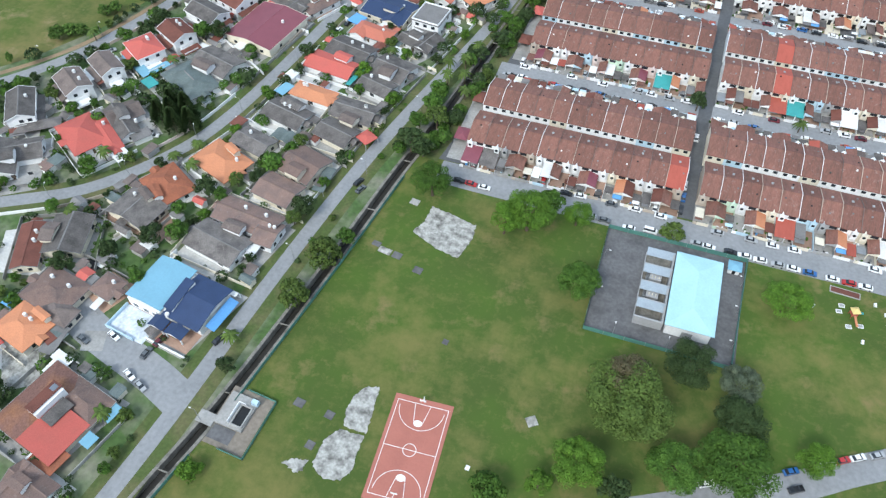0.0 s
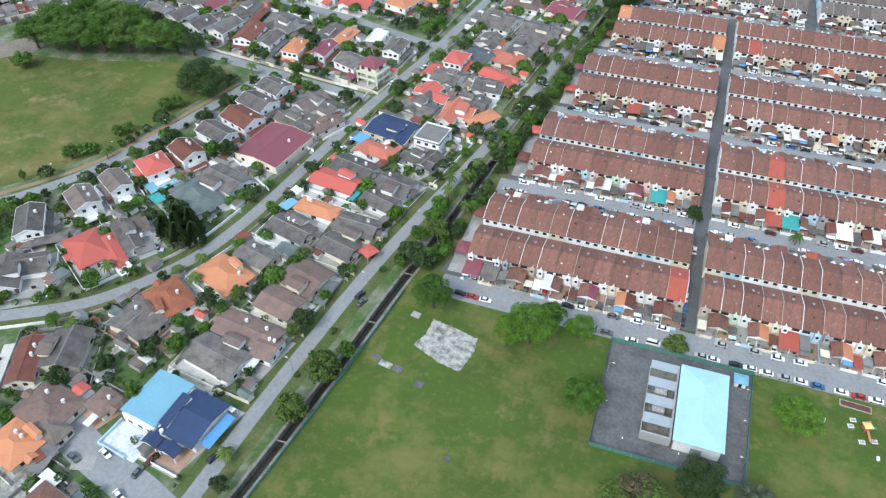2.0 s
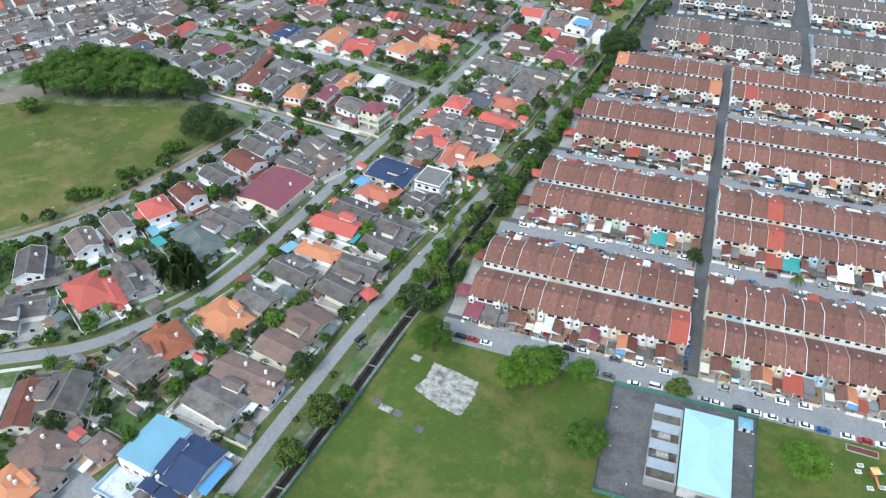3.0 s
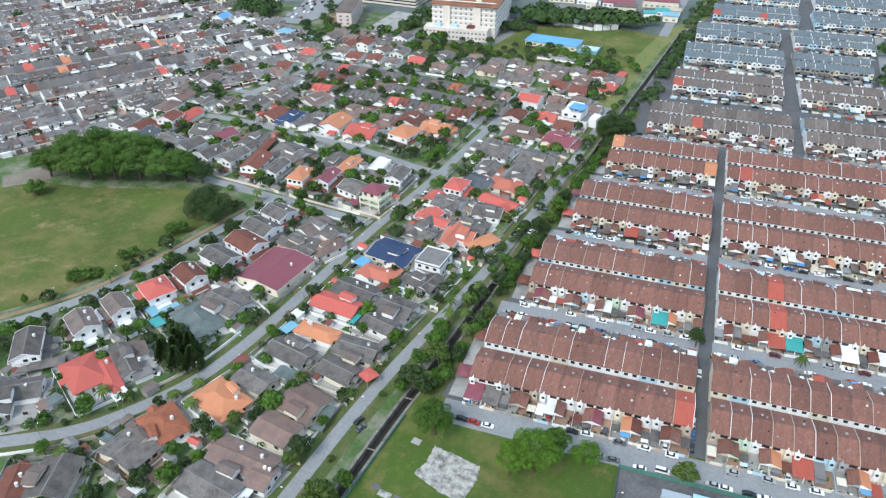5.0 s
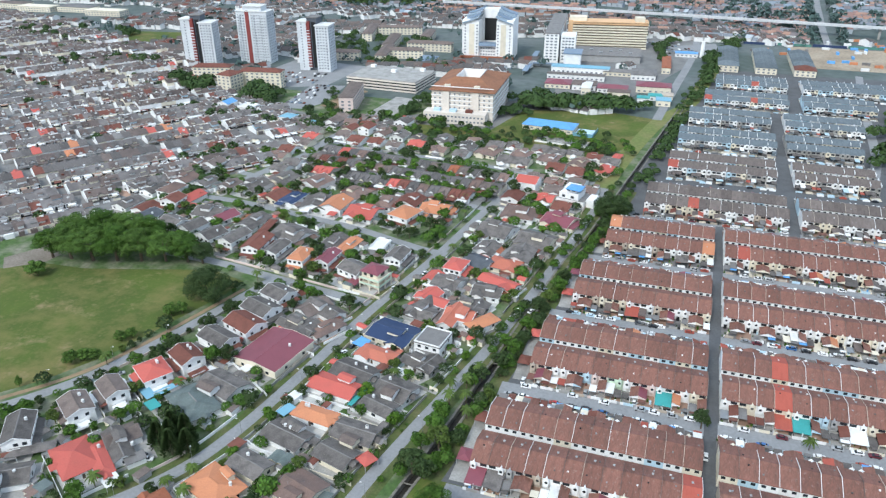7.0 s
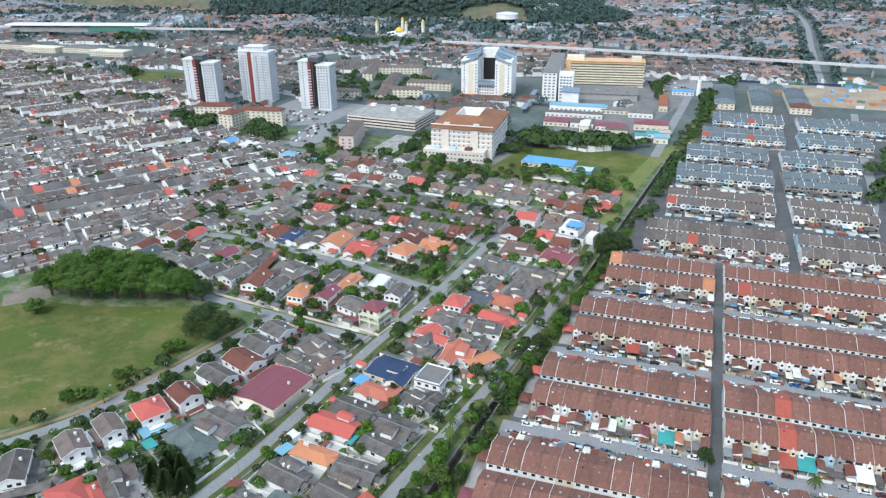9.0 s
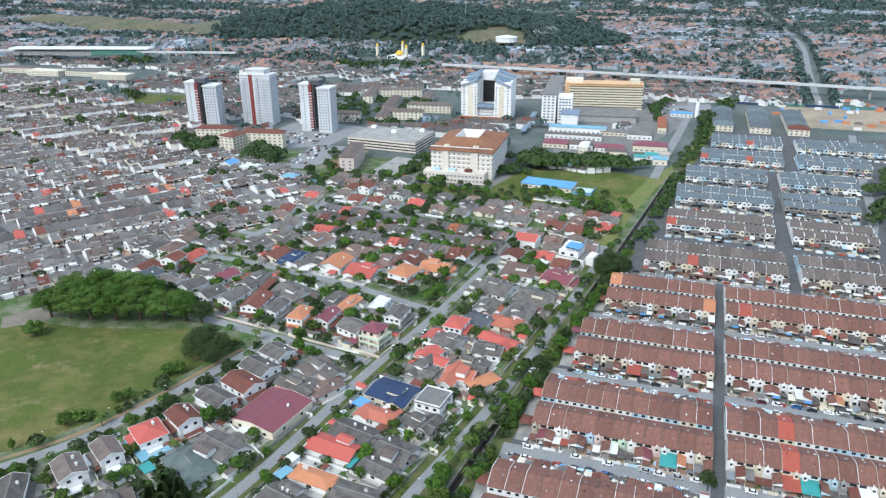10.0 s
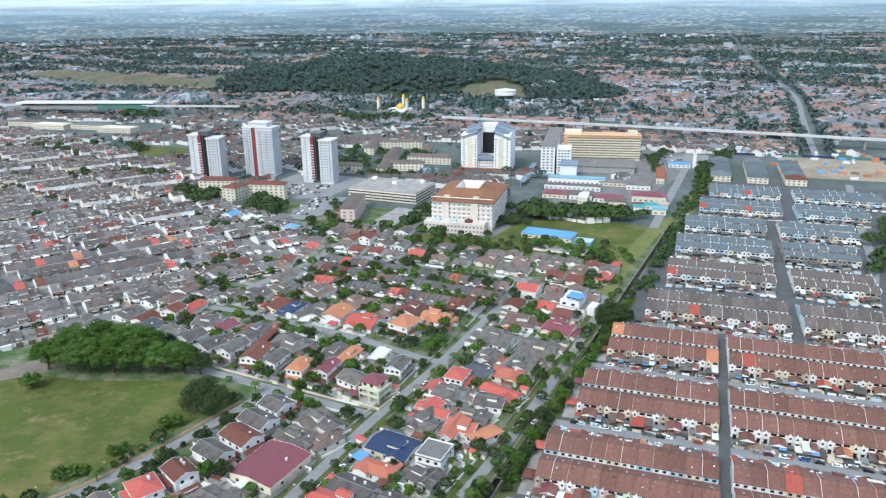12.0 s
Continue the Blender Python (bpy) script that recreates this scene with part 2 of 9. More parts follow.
M = {
    "terrace_brown": mat("terracotta_brown_tiles", (0.242, 0.110, 0.083), 0.8, 0.27, 0.8, 4.0, 0.16, 0.3, tint=(0.125, 0.07, 0.056), stretch=ROOF_STRETCH, spots=0.5),
    "terrace_red": mat("bright_red_tiles", (0.42, 0.10, 0.07), 0.7, 0.10, 1.0, 5.0, 0.12, 0.2, stretch=ROOF_STRETCH),
    "terrace_grey": mat("grey_brown_tiles", (0.17, 0.14, 0.128), 0.85, 0.2, 1.0, 5.0, 0.22, 0.3, stretch=ROOF_STRETCH, spots=0.5),
    "terrace_blue": mat("blue_grey_tiles", (0.155, 0.188, 0.21), 0.8, 0.22, 1.0, 5.0, 0.2, 0.3, stretch=ROOF_STRETCH),
    "terrace_dark": mat("dark_weathered_tiles", (0.15, 0.138, 0.134), 0.9, 0.22, 1.0, 5.0, 0.25, 0.3, stretch=ROOF_STRETCH, spots=0.5),
    "G": mat("grey_stained_roof_tiles", (0.168, 0.151, 0.142), 0.9, 0.28, 0.3, 2.2, 0.25, 0.5, tint=(0.075, 0.068, 0.064), spots=0.4),
    "GB": mat("grey_brown_roof_tiles", (0.19, 0.15, 0.135), 0.9, 0.24, 0.25, 2.5, 0.15, 0.4, spots=0.4),
    "DG": mat("slate_grey_roof_tiles", (0.10, 0.112, 0.13), 0.8, 0.18, 0.3, 2.5, 0.1, 0.3, spots=0.3),
    "B": mat("brown_concrete_roof_tiles", (0.235, 0.155, 0.13), 0.88, 0.24, 0.22, 2.5, 0.15, 0.4, tint=(0.135, 0.105, 0.10), spots=0.35),
    "D": mat("dark_red_roof_tiles", (0.20, 0.075, 0.055), 0.8, 0.18, 0.3, 2.5, 0.18, 0.3),
    "R": mat("coral_red_roof_tiles", (0.56, 0.125, 0.10), 0.7, 0.12, 0.3, 2.5, 0.1, 0.25, tint=(0.42, 0.12, 0.095)),
    "S": mat("salmon_roof_tiles", (0.56, 0.18, 0.12), 0.75, 0.12, 0.3, 2.5, 0.08, 0.25, tint=(0.42, 0.15, 0.10)),
    "O": mat("orange_roof_tiles", (0.61, 0.25, 0.13), 0.75, 0.13, 0.3, 2.5, 0.1, 0.25, tint=(0.47, 0.20, 0.115)),
    "OR": mat("rust_orange_roof_tiles", (0.38, 0.13, 0.07), 0.8, 0.22, 0.25, 2.5, 0.05, 0.3, tint=(0.2, 0.08, 0.05)),
    "M": mat("maroon_metal_roof", (0.26, 0.078, 0.10), 0.5, 0.08, 0.3, 2.5, 0.08),
    "N": mat("navy_roof_tiles", (0.035, 0.062, 0.14), 0.55, 0.1, 0.3, 2.5, 0.06, 0.2),
    "L": mat("light_blue_metal_roof", (0.21, 0.44, 0.57), 0.45, 0.06, 0.15, 1.5),
    "BT": mat("bright_blue_metal_roof", (0.12, 0.34, 0.66), 0.45, 0.1, 0.2, 1.5, 0.15),
    "T": mat("turquoise_awning", (0.06, 0.37, 0.36), 0.5, 0.1, 0.3, 2.0),
    "TG": mat("grey_green_roof_tiles", (0.15, 0.185, 0.18), 0.85, 0.24, 0.25, 2.5, 0.1, 0.3, spots=0.3),
    "W": mat("white_sheet_roof", (0.68, 0.68, 0.67), 0.6, 0.08, 0.3, 1.5, 0.05),
    "GF": mat("grey_flat_roof", (0.24, 0.23, 0.225), 0.9, 0.22, 0.25, 2.0, 0.1),
    "RB": mat("rust_stained_brown_roof_tiles", (0.20, 0.105, 0.085), 0.88, 0.3, 0.16, 1.8, 0.0, 0.4, tint=(0.33, 0.15, 0.075)),
    "beige": mat("beige_painted_render", (0.55, 0.47, 0.39), 0.85, 0.1, 0.2, 1.5, 0.12),
    "hill_grass": mat("olive_hill_grass", (0.125, 0.135, 0.085), 0.95, 0.3, 0.012, 0.08, tint=(0.22, 0.17, 0.115)),
    "white": mat("white_painted_render", (0.77, 0.77, 0.765), 0.8, 0.09, 0.2, 1.5, 0.06),
    "cream": mat("cream_painted_render", (0.70, 0.64, 0.52), 0.8, 0.09, 0.2, 1.5, 0.08),
    "yellow": mat("yellow_painted_render", (0.66, 0.50, 0.2), 0.8, 0.09, 0.2, 1.5),
    "pale_blue": mat("pale_blue_painted_render", (0.45, 0.60, 0.69), 0.8, 0.09, 0.2, 1.5),
    "pale_green": mat("pale_green_painted_render", (0.52, 0.65, 0.52), 0.8, 0.09, 0.2, 1.5),
    "pink": mat("pale_pink_painted_render", (0.66, 0.54, 0.50), 0.8, 0.09, 0.2, 1.5),
    "grey_wall": mat("grey_painted_render", (0.40, 0.40, 0.40), 0.85, 0.1, 0.2, 1.5, 0.1),
    "tan": mat("tan_floor_tiles", (0.42, 0.27, 0.20), 0.7, 0.14, 0.3, 2.0, 0.25),
    "concrete": mat("stained_concrete", (0.42, 0.41, 0.39), 0.9, 0.22, 0.15, 1.2, 0.1, tint=(0.20, 0.19, 0.18)),
    "old_concrete": mat("blackened_old_concrete", (0.47, 0.46, 0.425), 0.95, 0.34, 0.4, 1.3, tint=(0.13, 0.124, 0.112)),
    "asphalt": mat("worn_grey_asphalt", (0.305, 0.31, 0.318), 0.92, 0.16, 0.09, 0.8, tint=(0.205, 0.21, 0.217)),
    "lane": mat("dark_alley_asphalt", (0.13, 0.133, 0.14), 0.9, 0.16, 0.12, 0.9),
    "yard": mat("dark_stained_tarmac", (0.155, 0.152, 0.155), 0.9, 0.26, 0.16, 0.9, tint=(0.085, 0.083, 0.084)),
    "grass": turf_mat("mown_grass", (0.060, 0.092, 0.022), (0.065, 0.112, 0.021), (0.165, 0.150, 0.052), (0.20, 0.155, 0.07), 0.055),
    "field": turf_mat("playing_field_grass", (0.070, 0.098, 0.025), (0.084, 0.118, 0.027), (0.175, 0.15, 0.06), (0.26, 0.195, 0.11), 0.06),
    "verge": mat("rough_verge_grass", (0.085, 0.12, 0.035), 0.95, 0.25, 0.12, 1.0, 0, 0.3, tint=(0.19, 0.155, 0.085)),
    "plots": mat("garden_ground", (0.078, 0.138, 0.042), 0.95, 0.33, 0.09, 0.5, tint=(0.26, 0.25, 0.19)),
    # bluish haze of the distance is mixed into this land colour
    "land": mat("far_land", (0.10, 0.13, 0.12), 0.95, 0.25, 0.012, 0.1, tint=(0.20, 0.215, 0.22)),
    "estate": mat("estate_paving", (0.24, 0.235, 0.23), 0.92, 0.22, 0.08, 0.7, tint=(0.15, 0.152, 0.15)),
    # far town colours, blued and dulled so that distance haze is painted in
    "far_grey": mat("haze_tinted_far_grey_roofs", (0.25, 0.275, 0.31), 0.9, 0.15, 0.01, 0.2),
    "far_brown": mat("haze_tinted_far_brown_roofs", (0.22, 0.19, 0.195), 0.9, 0.15, 0.01, 0.2),
    "far_red": mat("haze_tinted_far_red_roofs", (0.31, 0.19, 0.165), 0.9, 0.15, 0.01, 0.2),
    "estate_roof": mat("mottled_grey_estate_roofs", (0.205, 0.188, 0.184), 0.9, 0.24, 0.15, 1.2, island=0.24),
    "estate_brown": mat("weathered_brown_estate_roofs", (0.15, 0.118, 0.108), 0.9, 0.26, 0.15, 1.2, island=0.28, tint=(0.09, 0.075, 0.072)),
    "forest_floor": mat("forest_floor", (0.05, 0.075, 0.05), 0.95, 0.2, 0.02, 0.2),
    # haze is painted into the next three far colours too
    "far_orange": mat("haze_tinted_far_orange_roofs", (0.42, 0.255, 0.195), 0.9, 0.15, 0.01, 0.2),
    "far_pale": mat("haze_tinted_far_pale_walls", (0.47, 0.52, 0.57), 0.9, 0.1, 0.01, 0.2),
    "far_blue": mat("haze_tinted_far_blue_grey", (0.26, 0.33, 0.40), 0.9, 0.1, 0.01, 0.2),
    "soil": mat("bare_soil", (0.34, 0.24, 0.15), 0.95, 0.25, 0.15, 1.2, tint=(0.22, 0.16, 0.10)),
    "court": mat("painted_court_red", (0.47, 0.17, 0.13), 0.8, 0.08, 0.15, 2.0),
    "line": mat("white_line_paint", (0.78, 0.77, 0.75), 0.7, 0.06, 0.5, 3.0),
    "drain_wall": mat("mossy_drain_concrete", (0.25, 0.235, 0.205), 0.95, 0.3, 0.3, 1.5, tint=(0.11, 0.105, 0.09)),
    "drain_bed": mat("dark_drain_bed", (0.04, 0.037, 0.032), 0.5, 0.3, 0.3, 1.5),
    "fence": mat("green_fence_mesh", (0.10, 0.26, 0.22), 0.6, 0.12, 0.4, 2.0),
    "steel": mat("galvanised_steel", (0.42, 0.43, 0.44), 0.45, 0.1, 0.5, 3.0, metal=0.6),
    # near-black, also used for panels that stand in for shade inside openings
    "dark": mat("dark_opening", (0.02, 0.021, 0.023), 0.6, 0.2, 0.5, 3.0, 0.3),
    "glass": glass_mat("dark_window_glass", (0.028, 0.034, 0.042)),
    "rubber": mat("black_tyre_rubber", (0.02, 0.02, 0.021), 0.85, 0.1, 2.0, 8.0),
    "bark": mat("grey_brown_bark", (0.14, 0.105, 0.075), 0.95, 0.25, 1.0, 4.0, bump=0.4),
    "bay_sheet": mat("blue_grey_metal_sheet", (0.36, 0.42, 0.47), 0.5, 0.14, 0.4, 3.0, tint=(0.22, 0.25, 0.28)),
    "leaf_mid": leaf_mat("mid_green_leaves", (0.076, 0.156, 0.024), (0.028, 0.067, 0.012)),
    "leaf_dark": leaf_mat("dark_green_leaves", (0.048, 0.080, 0.027), (0.030, 0.056, 0.018)),
    "leaf_olive": leaf_mat("olive_leaves", (0.097, 0.148, 0.033), (0.050, 0.080, 0.018)),
    "leaf_bright": leaf_mat("bright_green_leaves", (0.108, 0.215, 0.026), (0.040, 0.096, 0.013)),
    "leaf_brown": leaf_mat("browned_leaves", (0.175, 0.145, 0.085), (0.115, 0.12, 0.05)),
    "leaf_grey": leaf_mat("silvery_green_leaves", (0.125, 0.158, 0.10), (0.068, 0.092, 0.056)),
    # blue-green cast of distance haze is painted into these leaves
    "leaf_far": mat("haze_tinted_forest_leaves", (0.070, 0.116, 0.106), 0.8, 0.15, 0.05, 0.4, tint=(0.050, 0.086, 0.080), island=0.2),
    "far_glass": mat("far_window_glass", (0.19, 0.215, 0.25), 0.3, 0.1, 0.5, 2.0),
}


# ---- mesh helpers ----
class Build:
    """Collects vertices and faces of one part."""

    def __init__(self):
        self.v, self.f = [], []

    def face(self, pts):
        i = len(self.v)
        self.v += [tuple(p) for p in pts]
        self.f.append(tuple(range(i, i + len(pts))))
        return self

    def box(self, x0, x1, y0, y1, z0, z1, taper=0.0):
        i, k = len(self.v), taper
        self.v += [(x0, y0, z0), (x1, y0, z0), (x1, y1, z0), (x0, y1, z0),
                   (x0 + k, y0 + k, z1), (x1 - k, y0 + k, z1), (x1 - k, y1 - k, z1), (x0 + k, y1 - k, z1)]
        self.f += [tuple(i + j for j in q) for q in ((0, 3, 2, 1), (4, 5, 6, 7), (0, 1, 5, 4), (1, 2, 6, 5), (2, 3, 7, 6), (3, 0, 4, 7))]
        return self

    def prism(self, profile, a0, a1, axis="x"):
        """A profile of (across, up) pairs drawn out along x or y."""
        n, i = len(profile), len(self.v)
        for a in (a0, a1):
            self.v += [(a, p, q) if axis == "x" else (p, a, q) for p, q in profile]
        self.f.append(tuple(i + j for j in range(n)))
        self.f.append(tuple(i + n + j for j in reversed(range(n))))
        self.f += [(i + j, i + n + j, i + n + (j + 1) % n, i + (j + 1) % n) for j in range(n)]
        return self

    def tube(self, p, q, r0, r1, n=7):
        p, q = Vector(p), Vector(q)
        d = (q - p).normalized()
        a = d.orthogonal().normalized()
        b = d.cross(a)
        i = len(self.v)
        for c, r in ((p, r0), (q, r1)):
            self.v += [tuple(c + r * (math.cos(6.2832 * k / n) * a + math.sin(6.2832 * k / n) * b)) for k in range(n)]
        self.f += [(i + k, i + (k + 1) % n, i + n + (k + 1) % n, i + n + k) for k in range(n)]
        self.f.append(tuple(i + n + k for k in range(n)))
        return self

    def mesh(self, name, material):
        me = bpy.data.meshes.new(name)
        me.from_pydata(self.v, [], self.f)
        me.materials.append(material)
        bm = bmesh.new()
        bm.from_mesh(me)
        bmesh.ops.recalc_face_normals(bm, faces=bm.faces)
        bm.to_mesh(me)
        bm.free()
        return me


def part(name, b, material, parent=None, label=""):
    ob = new(name, b.mesh(name, M[material] if isinstance(material, str) else material))
    ob.parent = parent
    if label:
        ob["label"] = label
    return ob


def thing(name, m, label, category, group="", kind=""):
    ob = new(name)
    ob.empty_display_size = 0.5
    ob.matrix_basis = m
    return tagged(ob, label, category, group, kind)


def root(name, m, b, material, label, category, group=""):
    """A thing whose main mesh carries its other parts."""
    ob = part(name, b, material)
    ob.matrix_basis = m
    return tagged(ob, label, category, group)


def setting(name, b, material, label, category):
    return tagged(part(name, b, material), label, category, kind="structure")


RNG = random.Random(7)


def smooth(points, step=4.0):
    """Points along a curve through the given ones, about step metres apart."""
    p = [Vector((*q, 0)) for q in points]
    p = [2 * p[0] - p[1]] + p + [2 * p[-1] - p[-2]]
    out = []
    for i in range(1, len(p) - 2):
        n = max(2, int((p[i + 1] - p[i]).length / step))
        for k in range(n):
            t = k / n
            out.append(0.5 * (2 * p[i] + (p[i + 1] - p[i - 1]) * t + (2 * p[i - 1] - 5 * p[i] + 4 * p[i + 1] - p[i + 2]) * t * t
                              + (3 * p[i] - p[i - 1] - 3 * p[i + 1] + p[i + 2]) * t ** 3))
    return out + [p[-2]]


def sideways(line):
    """The unit normals, to the left, along a line of points."""
    out = []
    for i in range(len(line)):
        d = (line[min(i + 1, len(line) - 1)] - line[max(i - 1, 0)]).normalized()
        out.append(Vector((-d.y, d.x, 0)))
    return out


def ribbon(line, left, right, z, thick=0.0):
    """A strip along a line, from left to right of it (metres, left positive)."""
    b, nrm = Build(), sideways(line)
    n = len(line)
    for z_ in ((z, z - thick) if thick else (z,)):
        b.v += [(*(p + s * left).xy, z_) for p, s in zip(line, nrm)] + [(*(p + s * right).xy, z_) for p, s in zip(line, nrm)]
    b.f += [(i, n + i, n + i + 1, i + 1) for i in range(n - 1)]
    if thick:
        m = 2 * n
        b.f += [(m + i, m + i + 1, m + n + i + 1, m + n + i) for i in range(n - 1)]
        for o in (0, n):
            b.f += [(o + i, o + i + 1, m + o + i + 1, m + o + i) for i in range(n - 1)]
        b.f += [(0, n, m + n, m), (n - 1, 2 * n - 1, m + 2 * n - 1, m + n - 1)]
    return b


def sheet(points, z, thick=0.3):
    """A flat area with the given outline."""
    b, n = Build(), len(points)
    b.v = [(x, y, z) for x, y in points] + [(x, y, z - thick) for x, y in points]
    b.f = [tuple(range(n))] + [(i, (i + 1) % n, n + (i + 1) % n, n + i) for i in range(n)]
    return b


def inside(x, y, poly):
    hit, j = False, len(poly) - 1
    for i in range(len(poly)):
        (xi, yi), (xj, yj) = poly[i], poly[j]
        if (yi > y) != (yj > y) and x < (xj - xi) * (y - yi) / (yj - yi) + xi:
            hit = not hit
        j = i
    return hit


BLOCKED = []  # circles (x, y, r) that trees and shrubs keep out of

# ---- the ground: one sheet with the monsoon drain let into it ----
DRAIN = [(-190, -600), (-150, -320), (-128, -160), (-116, -80), (-110, -40), (-104, 0), (-95, 40), (-88, 71), (-79, 129), (-74, 167), (-67, 212), (-49, 352), (-40, 400), (-29, 481), (-3, 671), (60, 1150), (140, 1760), (240, 2600), (340, 3500), (500, 4700)]
drain_line = smooth(DRAIN, 6.0)
drain_line = [p for i, p in enumerate(drain_line) if p.y < 800 or i % 12 == 0] + [Vector((640, 5600, 0))]
drain_line.insert(0, Vector((-900, -5600, 0)))
ground = Build()
EDGE = 5600.0
across = [(-1.95, 0.0), (-1.75, -2.3), (1.75, -2.3), (1.95, 0.0)]
for p in drain_line:
    ground.v += [(-EDGE, p.y, 0.0), (p.x - 300, p.y, 0.0)] + [(p.x + a, p.y, z) for a, z in across] + [(p.x + 300, p.y, 0.0), (EDGE, p.y, 0.0)]
for i in range(len(drain_line) - 1):
    ground.f += [(8 * i + j, 8 * i + j + 1, 8 * i + 9 + j, 8 * i + 8 + j) for j in range(7)]
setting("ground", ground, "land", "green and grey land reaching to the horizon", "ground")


def drain_x(y):
    for a, b in zip(DRAIN, DRAIN[1:]):
        if a[1] <= y <= b[1]:
            return a[0] + (b[0] - a[0]) * (y - a[1]) / (b[1] - a[1])
    return -60.0


near_drain = [p for p in drain_line if -90 < p.y < 760]
drain = thing("storm_drain", Matrix(), "long open concrete storm drain with dark wet bed beside the road", "drain", kind="structure")
part("bed", ribbon(near_drain, 1.7, -1.7, -2.22, 0.05), "drain_bed", drain, "dark wet drain bed")
for s, name in ((1, "west_wall"), (-1, "east_wall")):
    wall = Build()
    nrm = sideways(near_drain)
    for p, n_ in zip(near_drain, nrm):
        for a, z in ((1.55, -2.2), (1.55, 0.28), (2.55, 0.28), (2.55, -0.1)):
            q = p + n_ * (a * s)
            wall.v.append((q.x, q.y, z))
    for i in range(len(near_drain) - 1):
        wall.f += [(4 * i + j, 4 * i + j + 1, 4 * i + 5 + j, 4 * i + 4 + j) for j in range(3)]
    part(name, wall, "drain_wall", drain)
for y in range(20, 480, 26):
    x = drain_x(y)
    part("strut", Build().box(x - 1.7, x + 1.7, y - 0.18, y + 0.18, -0.25, 0.1), "drain_wall", drain)


# broad areas of ground cover, each a thin layer over the sheet
plots_line = [p for p in drain_line if -90 < p.y < 640]
plots = Build()
for p in plots_line:
    plots.v += [(-420, p.y, 0.03), (p.x - 2.6, p.y, 0.03)]
plots.f = [(2 * i, 2 * i + 1, 2 * i + 3, 2 * i + 2) for i in range(len(plots_line) - 1)]
setting("garden_ground", plots, "plots", "patchy garden soil, grass and paving between the houses", "ground")
east_line = [p for p in drain_line if 180 < p.y < 900]
east = Build()
for p in east_line:
    east.v += [(p.x + 2.7, p.y, 0.03), (400, p.y, 0.03)]
east.f = [(2 * i, 2 * i + 1, 2 * i + 3, 2 * i + 2) for i in range(len(east_line) - 1)]
setting("estate_ground", east, "lane", "stained grey paving around the terraces", "ground")
lawn_line = [p for p in drain_line if -60 < p.y < 183]
lawn = Build()
for p in lawn_line:
    lawn.v += [(p.x + 2.6, p.y, 0.04), (300, p.y, 0.04)]
lawn.f = [(2 * i, 2 * i + 1, 2 * i + 3, 2 * i + 2) for i in range(len(lawn_line) - 1)]
setting("verge_3", ribbon([p for p in drain_line if 180 < p.y < 476], -2.7, -9.5, 0.07, 0.05), "verge", "rough grass and scrub between the drain and the terraces", "verge")
setting("park_lawn", lawn, "grass", "worn green park lawn with bare patches", "lawn")
M["soil_grey"] = mat("bare_grey_brown_earth", (0.27, 0.23, 0.19), 0.95, 0.25, 0.08, 0.8, tint=(0.17, 0.15, 0.12))
FIELD = [(-420, 60), (-300, 118), (-262, 158), (-240, 183), (-226, 208), (-217, 238), (-207, 270), (-206, 283), (-228, 288), (-243, 284), (-269, 276), (-296, 268), (-324, 266), (-345, 250), (-420, 215)]
setting("playing_field", sheet(FIELD, 0.06, 0.2), "field", "worn green and brown playing field", "field")
path = smooth([(-300, 112), (-252, 163), (-230, 190), (-218, 217), (-209, 248), (-201, 276)])
setting("dirt_path", ribbon(path, 1.2, -1.2, 0.09, 0.1), "soil", "bare earth path along the field edge", "path")
setting("bare_patch", sheet([(-348, 264), (-336, 284), (-318, 287), (-322, 268), (-338, 254)], 0.08, 0.1), "soil_grey", "bare grey-brown patch beside the field", "ground")

# ---- roads ----
ROADS = []


def road(name, pts, width, label="worn grey asphalt road between houses", material="asphalt", z=0.10):
    line = smooth(pts)
    ROADS.append((line, width / 2))
    ob = setting(name, ribbon(line, width / 2, -width / 2, z, 0.12), material, label, "road")
    return ob


MAIN = [(-116, -30), (-108, 10), (-101, 55), (-95, 112), (-88, 165), (-80, 207), (-68, 262), (-60, 310), (-51, 375), (-42, 455), (-46, 480)]
CURVE = [(-250, 85), (-222, 100), (-196, 113), (-173, 128), (-154, 154), (-145, 180), (-138, 222), (-131, 276), (-120, 334), (-111, 398), (-101, 468), (-98, 490)]
verge = smooth(MAIN)
setting("verge_1", ribbon(verge, 5.8, -12.5 + 5.8, 0.06, 0.05), "verge", "rough grass verge with bare earth beside the road", "verge")
setting("verge_2", ribbon(smooth(CURVE[:9]), 5.6, -5.6, 0.055, 0.05), "verge", "rough grass verge along the curved road", "verge")
road("road_1", MAIN, 5.0)
road("road_2", CURVE, 5.3, z=0.105)
road("road_3", [(-330, 108), (-275, 140), (-247, 160), (-226, 187), (-215, 213), (-206, 241), (-197, 272), (-192, 291)], 5.6, z=0.095)
road("road_4", [(-310, 300), (-236, 297), (-206, 293), (-165, 287), (-134, 283)], 6.0, z=0.11)
road("road_5", [(-152, 84), (-139, 78), (-126, 74), (-112, 70), (-99, 65)], 11.0, "short grey asphalt cul-de-sac in front of houses", z=0.115)
road("road_6", [(-60, 175), (0, 174.5), (300, 174)], 11.0, "grey asphalt road between the park and the terraces", z=0.12)
road("road_7", [(-20, 52), (30, 77), (45, 85), (68, 97), (89, 110), (160, 150)], 8.0, "grey asphalt road along the park's far edge", z=0.12)
road("road_8", [(-291, 374), (-259, 373), (-206, 365), (-173, 359), (-131, 347), (-114, 345)], 6.0)
road("road_9", [(-300, 420), (-249, 415), (-202, 425), (-150, 419), (-106, 411)], 6.0)
